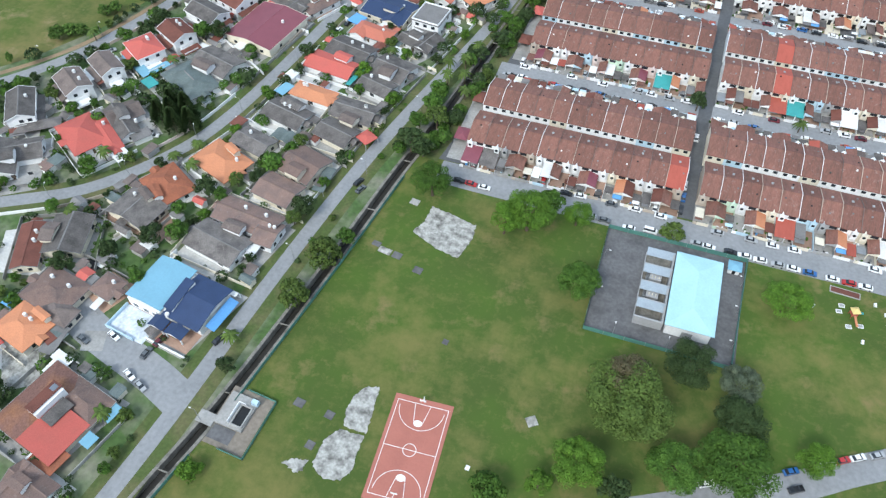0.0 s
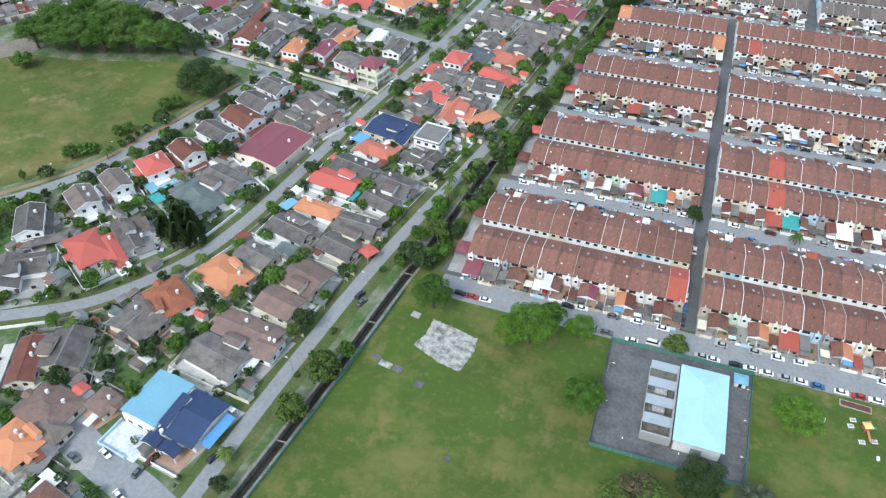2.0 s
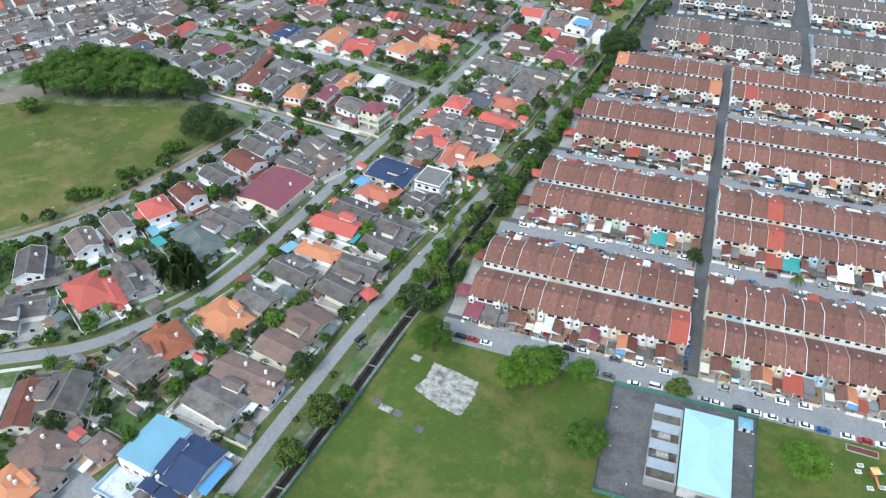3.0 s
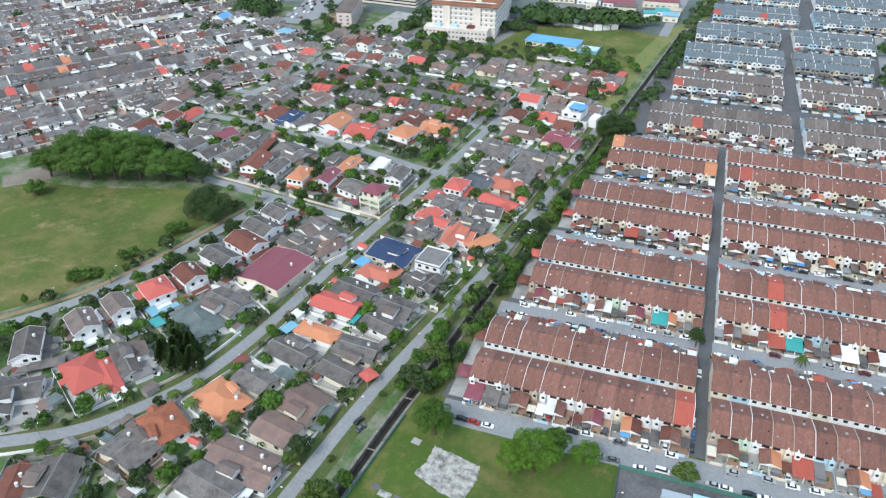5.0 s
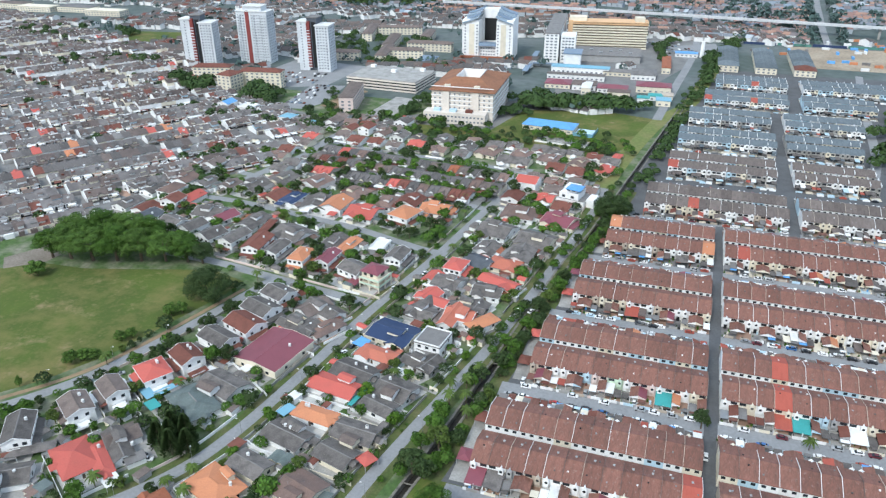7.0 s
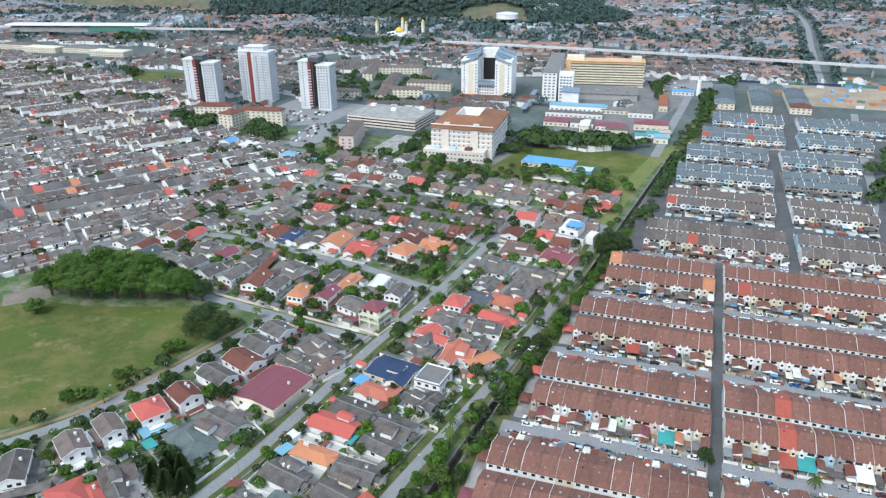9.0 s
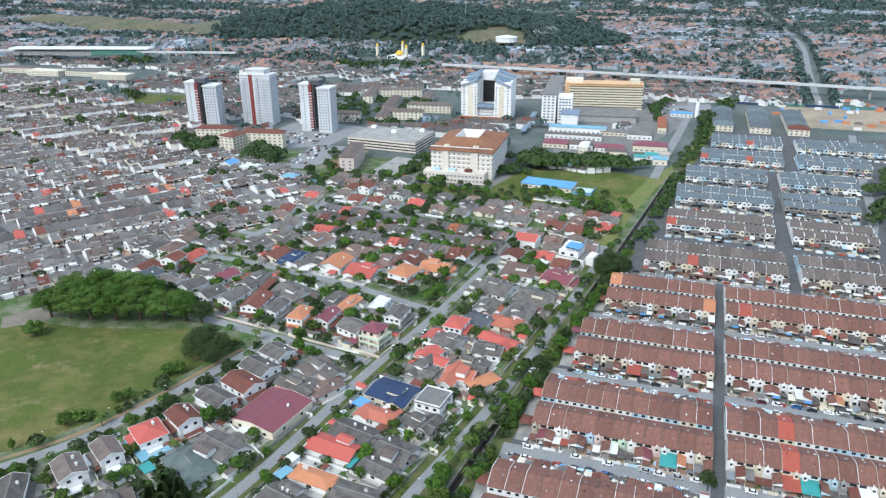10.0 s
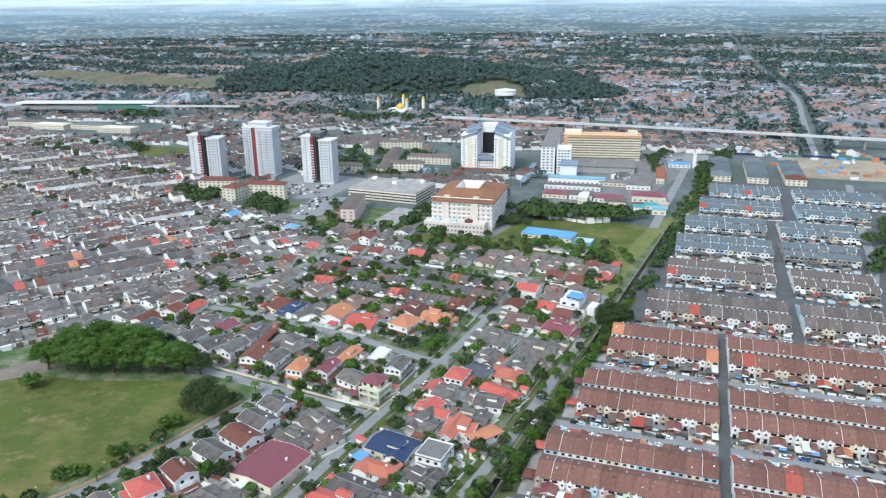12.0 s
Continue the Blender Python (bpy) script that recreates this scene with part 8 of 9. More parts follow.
for x0, y0, n, step in ((40, 835, 3, 38),):
    for i in range(n):
        for k in range(5):
            hall("shop_house", x0 + step * i, y0 + 14 + 20 * k, 0, 22, 19, 7, "terrace_blue" if i < 2 or k else "D", "cream", "shop house with curved blue-grey roof", 0.2, 2, "shop house")

# single-storey dark roofed terraces beyond the bungalows
SINGLE = {}


M["leaf_belt"] = leaf_mat("belt_leaves", (0.064, 0.116, 0.036), (0.034, 0.066, 0.026))


def single_house(x, y, rot, roof, wall, porch_mat, w=7.2, d=15.5):
    key = (roof, wall, porch_mat, w, d)
    m = pose(x, y, 0, 0, 0, rot)
    if key in SINGLE:
        return copy_thing(SINGLE[key], m)
    words = ROOF_WORDS.get(roof, "dark tiled")
    t = SINGLE[key] = root("terraced_bungalow", m, Build().box(-w / 2 + 0.05, w / 2 - 0.05, -d / 2 + 0.4, d / 2 - 0.4, 0, 3.2), wall, "single-storey terraced house with %s roof and %s front" % (words, wall.replace("_", " ")), "terraced house", "single-storey terraces")
    part("roof", Build().prism([(-d / 2, 3.0), (0, 5.3), (d / 2, 3.0), (d / 2, 3.2), (0, 5.52), (-d / 2, 3.2)], -w / 2 + 0.03, w / 2 - 0.03), roof, t)
    gable = part("dormer_gable", Build().prism([(-1.8, 3.1), (1.8, 3.1), (1.8, 3.6), (0, 4.9), (-1.8, 3.6)], -d / 2 + 0.2, -1.5, "y"), wall, t, "white front gable")
    part("gable_roof", Build().prism([(-2.1, 3.42), (0, 4.96), (2.1, 3.42), (2.1, 3.57), (0, 5.16), (-2.1, 3.57)], -d / 2 - 0.1, -1.2, "y"), roof, gable)
    part("porch_roof", Build().box(-w / 2 + 0.3, w / 2 - 0.3, -d / 2 - 4.5, -d / 2 + 0.2, 2.6, 2.8), porch_mat, t)
    return t


single_rng = random.Random(77)


def single_row(x0, y0, x1, y1, facing, dark="terrace_dark"):
    length = math.hypot(x1 - x0, y1 - y0)
    rot = math.degrees(math.atan2(y1 - y0, x1 - x0))
    n = int(length / 7.2)
    for i in range(n):
        f = (i + 0.5) / n
        roof = single_rng.choice([dark] * 9 + ["R", "OR", "D", "D", "GB", "GB", "GB", "B"])
        single_house(x0 + (x1 - x0) * f, y0 + (y1 - y0) * f, rot + (180 if facing > 0 else 0), roof, single_rng.choice(("white", "white", "cream")), single_rng.choice((dark, dark, "GF", "W", "D")))


single_row(-256, 479, -106, 461, -1)
single_row(-256, 459, -106, 441, -1)
single_row(-250, 437, -122, 423, -1)

# the dense grey estate to the west
ESTATE = [(-345, 300), (-335, 352), (-308, 400), (-288, 440), (-284, 520), (-320, 566), (-345, 575), (-440, 610), (-520, 690), (-640, 760), (-900, 860), (-1250, 1000), (-1250, 500), (-700, 330), (-470, 215)]
U = Vector((math.cos(radians(54.5)), math.sin(radians(54.5))))
V = Vector((U.y, -U.x))
SKEW = 0.308  # the cross streets meet the rows at an angle
setting("estate_paving", sheet(ESTATE, 0.05, 0.05), "estate", "grey paved lanes of the dense estate", "ground")
estate = Crowd(["estate_roof", "white", "cream", "GF", "R", "O", "D", "W", "glass", "GB", "concrete", "estate_brown", "tan", "pale_blue", "leaf_belt"])
O_ = Vector((-420, 356))
UNIT, ROW_DEEP, BLOCK_WIDE = 6.6, 16.0, 47.0
made_near = 0
turn_u = math.atan2(U.y, U.x)


def estate_unit(p, out, roof, wall, tall):
    """One terraced house round p with its front towards out: main roof, jack gable, back extension, porch and yard."""
    r = far_rng.random
    pick = far_rng.choice
    h = (5.9 if tall else 3.1) + far_rng.uniform(-0.05, 0.07)
    estate.gabled(p.x, p.y, turn_u, UNIT - 0.02, ROW_DEEP, h, roof, wall, 2.5, over=0.02)

    def at(depth, along=0.0):
        q = p + out * depth + U * along
        return q.x, q.y

    half = ROW_DEEP / 2
    side = pick((-1.2, 1.2))
    # the jack gable over the front room, white under its eaves
    estate.gabled(*at(half - 2.6, side), turn_u + 1.5708, far_rng.uniform(4.2, 5.4), far_rng.uniform(2.6, 3.8), h + far_rng.uniform(0.1, 0.5), pick((roof, roof, roof, 9, 11)), pick((1, 1, 2, 10)), 1.1)
    if r() < 0.7:
        # white roof lights and patched sheets on the slope
        estate.block(*at(far_rng.uniform(1.5, 4.5), far_rng.uniform(-2.6, 2.6)), turn_u, far_rng.uniform(0.7, 2.4), far_rng.uniform(0.6, 1.6), h + 0.8, h + far_rng.uniform(2.0, 2.7), pick((1, 7, 3, 10, 2, 6)))
    # roof vents, tanks and the raised rear roof
    if r() < 0.55:
        estate.gabled(*at(-far_rng.uniform(2.5, 6.0), far_rng.uniform(-1.5, 1.5)), turn_u, far_rng.uniform(2.2, 3.6), far_rng.uniform(2.5, 4.0), h + far_rng.uniform(1.6, 2.4), pick((roof, roof, 11, 3)), pick((1, 1, 2, 10)), 0.5)
    if r() < 0.22:
        estate.block(*at(far_rng.uniform(-5, 4), far_rng.uniform(-2.4, 2.4)), turn_u, 1.2, 1.2, h + 0.8, h + 2.9, pick((1, 1, 7, 10)))
    if r() < 0.12:
        estate.gabled(*at(far_rng.uniform(-2, 3)), turn_u, 5.4, 7.5, h + 2.6, pick((roof, 11, 9)), pick((1, 2, 13)), 1.2)
    if r() < 0.3:
        estate.block(*at(0, UNIT / 2), turn_u, 0.3, ROW_DEEP * 0.92, h, h + far_rng.uniform(0.8, 1.7), pick((1, 10, 10)))
    # dark glass panel stands in for the shade under the porch
    estate.block(*at(half + 0.06), turn_u, 5.8, 0.1, 0.2, 2.5, 8)
    # porch, awning, gate wall, yard and car
    estate.block(*at(half + 2.4, far_rng.uniform(-0.6, 0.6)), turn_u, far_rng.uniform(3.6, 6.3), far_rng.uniform(3.2, 4.8), 2.5, 2.75, pick((roof, 3, 3, 7, 9, 11, 6, 2, 6, 12, 1, 1, roof)))
    if r() < 0.8:
        estate.block(*at(half + 4.95, far_rng.uniform(-1, 1)), turn_u, far_rng.uniform(2.5, 5.5), 0.2, 2.3, 3.2, pick((1, 1, 2)))
    estate.block(*at(half + 3.2), turn_u, UNIT - 0.1, 6.4, 0.1, 0.2, pick((12, 10, 10, 2, 3)))
    estate.block(*at(half + 6.5), turn_u, 4.4, 0.22, 0, 1.4, pick((1, 1, 2, 10)))
    if r() < 0.4:
        paint = pick((1, 7, 8, 10, 6))
        x_, y_ = at(half + 8.0, far_rng.uniform(-1, 1))
        estate.block(x_, y_, turn_u, 4.3, 1.8, 0.3, 0.95, paint)
        estate.block(x_, y_, turn_u, 2.3, 1.6, 0.95, 1.5, 8)
    if r() < 0.18:
        s_ = far_rng.uniform(0.8, 1.6)
        estate.block(*at(half + far_rng.uniform(5, 6.5), far_rng.uniform(-2.5, 2.5)), far_rng.random(), s_, s_, 0.1, s_ * 1.6, 14)
    # kitchen yard at the back
    estate.block(*at(-half - 0.9), turn_u, far_rng.uniform(3.0, 6.3), 1.7, 0, far_rng.uniform(2.4, 3.3), pick((1, 3, 10, roof, roof, 9)))


for j in range(-22, 18):
    for side in (-1, 1):
        v = BLOCK_WIDE * j - 6.0 + side * (ROW_DEEP / 2 + 1.9)
        last_out = True
        for i in range(-40, 150):
            u = UNIT * i
            shift = 24.0 if v > -45 and u > 40 else 0.0
            gap = (u - SKEW * v - shift) % 69.0
            p = O_ + U * u + V * v
            if gap < 8.5 or not inside(p.x, p.y, ESTATE):
                last_out = True
                continue
            far_part = p.y > 520 - 0.22 * (p.x + 440) and p.x < -440
            if far_part and far_rng.random() < 0.05:
                continue
            roof = far_rng.choice([11] * 24 + [0] * 8 + [9, 9, 6, 6, 4]) if far_part else far_rng.choice([0] * 34 + [11] * 14 + [9, 9, 9, 6, 6, 4, 5, 3])
            wall = far_rng.choice((1, 1, 2))
            out = V * side
            if p.x > -470 and p.y < 470 and made_near < 60 and not far_part:
                made_near += 1
                single_house(p.x, p.y, math.degrees(turn_u) + (180 if side < 0 else 0), {0: "terrace_dark", 3: "GF", 4: "R", 5: "O", 6: "D", 9: "GB", 11: "estate_brown"}[roof], ["", "white", "cream"][wall], far_rng.choice(("terrace_dark", "GF", "W", "GB", "D")), UNIT, ROW_DEEP)
            else:
                estate_unit(p, out, roof, wall, far_part and (j * 7 + int((u - SKEW * v - shift) // 69.0) * 3) % 5 < 3)
            if last_out:
                # the white gable wall that ends a row
                q = p - U * (UNIT / 2 + 0.2)
                estate.gabled(q.x, q.y, turn_u, 0.35, ROW_DEEP + 0.6, 3.3, 1, 1, 2.8, over=0.0)
                last_out = False
estate.finish("grey_roofed_estate", "dense estate of grey-roofed single-storey terraces", "terraced houses")

# far town beyond the railway and round the towers; its far_ colours carry painted haze
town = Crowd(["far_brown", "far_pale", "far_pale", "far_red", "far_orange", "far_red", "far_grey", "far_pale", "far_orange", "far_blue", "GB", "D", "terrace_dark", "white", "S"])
FAR_TREES = []
KEEP = [(-675, 815, 55), (-500, 1250, 75), (-182, 622, 60), (-223, 838, 45), (-98, 930, 60), (-156, 890, 75), (-100, 868, 55), (-284, 683, 60), (-283, 596, 40), (-514, 695, 40), (-467, 733, 40), (-385, 719, 40), (-418, 612, 45), (-462, 622, 35), (-340, 850, 110), (-110, 740, 80), (-110, 790, 50),
        (-30, 720, 50), (-320, 620, 60), (-250, 600, 40), (-1060, 1096, 60), (10, 930, 60), (185, 945, 90), (-380, 700, 60), (-960, 940, 80), (-1060, 940, 80), (-860, 945, 80)]


def hill_height(x, y):
    z = 0.0
    for cx, cy, rx, ry, h in ((-620, 1640, 330, 190, 62), (-380, 1600, 220, 150, 52), (-920, 1590, 250, 170, 46), (-700, 1780, 420, 160, 58), (-1320, 1560, 230, 70, 27), (-1600, 1640, 240, 80, 25), (-1090, 1600, 120, 70, 26), (-250, 1560, 130, 120, 26)):
        q = ((x - cx) / rx) ** 2 + ((y - cy) / ry) ** 2
        if q < 1:
            z = max(z, h * (1 - q) ** 0.8)
    return z * (0.86 + 0.28 * noise.noise(Vector((x / 90, y / 90, 0)))) if z else 0.0


def seen(x, y, margin=60):
    return -1.22 * y - margin < x < 0.25 * y + margin


for n in range(860):
    y = 640 + 4000 * far_rng.random() ** 1.35
    x = far_rng.uniform(-1.2 * y, 0.24 * y)
    if n >= 760:
        y = far_rng.uniform(1150, 2300)
        x = far_rng.uniform(-0.15 * y, 0.24 * y)
    if inside(x, y, ESTATE) or (y < 900 and x > -60) or (x > -15 and y < 850):
        continue
    rot = far_rng.choice((0.05, 0.15, -0.3, 0.4, 0.9)) + far_rng.uniform(-0.08, 0.08)
    pal = far_rng.choice(([0, 0, 6, 6, 5], [3, 4, 8, 0, 5], [6, 6, 6, 0], [4, 3, 8, 8], [0, 5, 5, 6], [6, 0, 7, 9]))
    if y < 1080:
        pal = far_rng.choice(([10, 10, 12], [12, 12, 10], [12, 12, 12, 11], [11, 10, 12], [12, 12, 10]))
    rows, cols = far_rng.randint(2, 6), far_rng.randint(6, 15)
    pitch = far_rng.choice((7.5, 9, 13))
    c, s = math.cos(rot), math.sin(rot)
    for r in range(rows):
        for k in range(cols):
            if far_rng.random() < 0.08:
                continue
            p, q = (k - cols / 2) * pitch, (r - rows / 2) * 27 + (6 if r % 2 else 0)
            hx, hy = x + p * c - q * s, y + p * s + q * c
            if inside(hx, hy, ESTATE) or hill_height(hx, hy) > 3 or any((hx - a) ** 2 + (hy - b_) ** 2 < w * w for a, b_, w in KEEP) or not seen(hx, hy) or (hy > 1000 and abs(hx - np.interp(hy, (1000, 1330, 1673, 2100, 2600), (158, 180, 203, 190, 174))) < 24) or (hy < 1000 and hx > -60) or hy < 640:
                continue
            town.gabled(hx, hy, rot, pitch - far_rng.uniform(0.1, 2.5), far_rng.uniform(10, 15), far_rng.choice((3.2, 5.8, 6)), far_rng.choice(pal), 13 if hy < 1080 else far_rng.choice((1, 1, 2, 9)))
    for k in range(rows * 2):
        FAR_TREES.append((x + far_rng.gauss(0, 70), y + far_rng.gauss(0, 50), far_rng.uniform(4, 8)))
for n in range(330):
    y = far_rng.uniform(1500, 4700)
    x = far_rng.uniform(-1.2 * y, 0.24 * y)
    if hill_height(x, y) > 2:
        continue
    big = far_rng.random()
    if big < 0.16 and y > 2800:
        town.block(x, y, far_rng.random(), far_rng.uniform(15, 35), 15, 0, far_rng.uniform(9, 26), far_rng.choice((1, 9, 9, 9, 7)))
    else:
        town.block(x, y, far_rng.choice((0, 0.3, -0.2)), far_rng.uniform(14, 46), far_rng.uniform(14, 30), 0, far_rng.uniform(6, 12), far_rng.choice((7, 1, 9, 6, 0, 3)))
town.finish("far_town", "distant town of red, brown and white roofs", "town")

# wooded hills
hills = Build()
NX, NY, X0, X1, Y0, Y1 = 90, 40, -1900, -60, 1400, 2000
for j in range(NY + 1):
    for i in range(NX + 1):
        x, y = X0 + (X1 - X0) * i / NX, Y0 + (Y1 - Y0) * j / NY
        hills.v.append((x, y, hill_height(x, y) - 0.5))
hills.f = [(j * (NX + 1) + i, j * (NX + 1) + i + 1, (j + 1) * (NX + 1) + i + 1, (j + 1) * (NX + 1) + i) for j in range(NY) for i in range(NX)]
hill_ob = setting("hills", hills, "hill_grass", "low grassy hills partly covered in dark woodland", "hill")
hill_ob.data.materials.append(M["forest_floor"])
for p in hill_ob.data.polygons:
    p.use_smooth = True
    if p.center.x > -1040 and ((p.center.x + 390) / 75) ** 2 + ((p.center.y - 1465) / 50) ** 2 > 1 or p.center.y > 1640:
        p.material_index = 1


def woods(name, spots, size, per, material, label):
    """Many tree crowns joined: spots of (x, y, z, r)."""
    rng = np.random.default_rng(len(spots))
    spots = np.array(spots)
    n = len(spots) * per
    d = rng.normal(size=(n, 3))
    d[:, 2] = np.abs(d[:, 2]) * 0.9 + 0.1 * d[:, 2]
    d /= np.linalg.norm(d, axis=1)[:, None]
    base = np.repeat(spots, per, axis=0)
    r = base[:, 3] * (1 - 0.3 * rng.random(n))
    c = base[:, :3] + d * r[:, None] * np.array((1, 1, 0.85))
    c[:, 2] += base[:, 3] * 0.75
    nrm = d + 0.36 * rng.normal(size=(n, 3))
    nrm /= np.linalg.norm(nrm, axis=1)[:, None]
    u = np.cross(nrm, rng.normal(size=(n, 3)))
    u /= np.linalg.norm(u, axis=1)[:, None]
    w = np.cross(nrm, u)
    s = (size * base[:, 3] * rng.uniform(0.7, 1.3, n))[:, None]
    v = np.stack([c - s * u, c - 0.7 * s * w, c + s * u, c + 0.7 * s * w], axis=1).reshape(-1, 3)
    me = bpy.data.meshes.new(name)
    me.from_pydata(v.tolist(), [], np.arange(4 * n).reshape(-1, 4).tolist())
    me.materials.append(M[material])
    return tagged(new(name, me), label, "trees", kind="stuff")


spots = []
while len(spots) < 4600:
    x, y = far_rng.uniform(-1150, -130), far_rng.uniform(1420, 1900)
    z = hill_height(x, y)
    if z < 1.5 or (x < -1040 and y < 1640) or ((x + 390) / 75) ** 2 + ((y - 1465) / 50) ** 2 < 1:
        continue
    spots.append((x, y, z, far_rng.uniform(5, 9)))
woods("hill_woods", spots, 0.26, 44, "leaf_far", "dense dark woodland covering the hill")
spots = [(x, y, 0.0, r) for x, y, r in FAR_TREES if seen(x, y) and not any((x - a) ** 2 + (y - b_) ** 2 < 0.8 * w * w for a, b_, w in KEEP) and y > 640 and not inside(x, y, ESTATE) and not (x > -60 and y < 1000)]
for n in range(240):
    y = 1150 + 3500 * far_rng.random() ** 1.2
    x = far_rng.uniform(-1.2 * y, 0.24 * y)
    if hill_height(x, y) > 4:
        continue
    for k in range(far_rng.randint(8, 34)):
        spots.append((x + far_rng.gauss(0, 60), y + far_rng.gauss(0, 25), 0.0, far_rng.uniform(5, 10)))
for a, b_, n, wdt in (((-1500, 1410), (-900, 1430), 110, 14), ((-820, 1180), (-560, 1190), 50, 14), ((-700, 1300), (-300, 1290), 60, 14), ((-560, 1160), (-380, 1150), 40, 10)):
    for k in range(n):
        f = far_rng.random()
        spots.append((a[0] + (b_[0] - a[0]) * f + far_rng.gauss(0, 8), a[1] + (b_[1] - a[1]) * f + far_rng.gauss(0, wdt), 0.0, far_rng.uniform(5, 9)))
for k in range(260):
    y = 1010 + 1500 * far_rng.random() ** 1.3
    spots.append((float(np.interp(y, (1000, 1330, 1673, 2100, 2600), (158, 180, 203, 190, 174))) + far_rng.choice((-1, 1)) * far_rng.uniform(12, 20), y, 0.0, far_rng.uniform(3.5, 6)))
for k in range(230):
    # long dark bands of woodland across the plain
    y = 1700 + 2950 * far_rng.random()
    x = far_rng.uniform(-1.2 * y, 0.24 * y)
    wide = far_rng.uniform(40, 160)
    if hill_height(x, y) > 4:
        continue
    for i in range(far_rng.randint(24, 70)):
        spots.append((x + far_rng.gauss(0, wide), y + far_rng.gauss(0, 14), 0.0, far_rng.uniform(6, 11)))
spots = [q for q in spots if not (q[1] > 1000 and abs(q[0] - np.interp(q[1], (1000, 1330, 1673, 2100, 2600), (158, 180, 203, 190, 174))) < 11)]
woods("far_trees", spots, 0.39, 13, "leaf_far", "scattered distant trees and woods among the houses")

# nearer belts of trees in the middle distance
belt = []
for k in range(34):
    f = far_rng.random()
    belt.append((-22 + 20 * f + far_rng.gauss(0, 2.5), 482 + 130 * f, 0.0, far_rng.uniform(2.5, 4.6)))
for a, b_, n, wdt, r0 in (((-138, 640), (-40, 664), 72, 6, 8.5), ((-150, 655), (-120, 700), 8, 5, 6), ((-492, 618), (-448, 602), 34, 7, 8), ((-400, 606), (-362, 585), 32, 7, 7.5), ((-480, 560), (-280, 528), 60, 9, 4), ((4, 690), (64, 1110), 105, 4, 4.8), ((-12, 545), (6, 690), 22, 3, 4.5), ((-230, 570), (-225, 650), 26, 6, 5), ((-300, 566), (-235, 556), 14, 5, 4),
                          ((-262, 770), (-255, 740), 8, 6, 6), ((-350, 760), (-300, 762), 16, 8, 6), ((-430, 880), (-300, 870), 26, 12, 6), ((16, 880), (50, 1000), 14, 6, 5), ((150, 590), (175, 700), 26, 6, 7), ((140, 560), (150, 620), 8, 6, 6), ((-40, 930), (-20, 990), 12, 4, 5), ((-690, 640), (-540, 700), 26, 12, 6), ((-900, 800), (-700, 780), 30, 20, 6), ((-262, 548), (-140, 528), 30, 6, 3.5), ((-120, 545), (-45, 545), 12, 8, 3.5), ((-60, 470), (-40, 500), 8, 6, 3.5), ((-330, 440), (-300, 360), 26, 10, 4.5), ((-90, 470), (-60, 455), 14, 6, 3.5), ((-300, 575), (-330, 640), 12, 4, 4), ((-200, 560), (-150, 556), 10, 3, 4),
                          ((-962, 1065), (-902, 1081), 30, 10, 8), ((-738, 826), (-708, 815), 12, 5, 6), ((-567, 1134), (-398, 1165), 56, 10, 8), ((-436, 895), (-372, 780), 22, 8, 6), ((-148, 617), (-130, 617), 12, 5, 6), ((-38, 953), (-27, 840), 22, 2.5, 5), ((14, 862), (26, 890), 14, 4, 6.5), ((-490, 775), (-300, 822), 22, 9, 5)):
    for k in range(n):
        f = far_rng.random()
        belt.append((a[0] + (b_[0] - a[0]) * f + far_rng.gauss(0, wdt), a[1] + (b_[1] - a[1]) * f + far_rng.gauss(0, wdt), 0.0, far_rng.uniform(0.6, 1.1) * r0))
for k in range(150):
    x, y = far_rng.uniform(-1000, -300), far_rng.uniform(290, 850)
    if inside(x, y, ESTATE):
        belt.append((x, y, 0.0, far_rng.uniform(1.6, 4.5)))
for name_, spots_ in (("leaf_mid", DRAIN_BAND["leaf_mid"]), ("leaf_dark", DRAIN_BAND["leaf_dark"])):
    woods("drain_trees", spots_, 0.15, 260, name_, "dense band of leafy trees and scrub along the storm drain")
woods("tree_belts", belt, 0.22, 105, "leaf_belt", "belts of dark green trees among the larger buildings")
road("far_road_2", [(-560, 582), (-534, 572), (-440, 549), (-335, 517), (-275, 497)], 6.5, "pale street between the estate and the villas", z=0.15)
setting("meadow", sheet([(-700, 780), (-612, 790), (-655, 852), (-745, 836)], 0.12, 0.1), "field", "mown green field among the houses", "ground")
setting("row_paving", sheet([(-262, 430), (-120, 412), (-100, 440), (-102, 470), (-262, 488)], 0.05, 0.05), "estate", "grey paving round the bungalow rows", "ground")
road("far_road_1", [(-278, 424), (-268, 465), (-266, 520), (-240, 556)], 6.5, z=0.14)
road("highway", [(158, 1000), (165, 1130), (180, 1330), (203, 1673), (190, 2100), (174, 2574)], 9.0, "wide grey highway running into the distance", "asphalt", 0.16)
road("hospital_road", [(-20, 640), (-10, 760), (2, 900), (5, 1010)], 8.0, z=0.15)
circus = thing("domed_hall", pose(-350, 1440, 20, 0, 0, 10), "white oval hall on the wooded hillside", "hall")
part("wall", Build().tube((0, 0, -6), (0, 0, 3), 21, 21, 24), "white", circus)
part("roof", Build().tube((0, 0, 3), (0, 0, 6), 22, 5, 24), "W", circus)
circus = thing("tent_hall", pose(-285, 1520, 22, 0, 0, 10), "white tent-roofed hall on the wooded hillside", "hall")
part("wall", Build().box(-26, 26, -16, 16, -6, 6), "white", circus)
part("roof", roof_shape(58, 38, 6, 8, 0.4, True), "W", circus)

# glowing ring beyond everything, painted with haze, specks and a faint skyline
haze = bpy.data.materials.new("painted_haze_glow")
haze.use_nodes = True
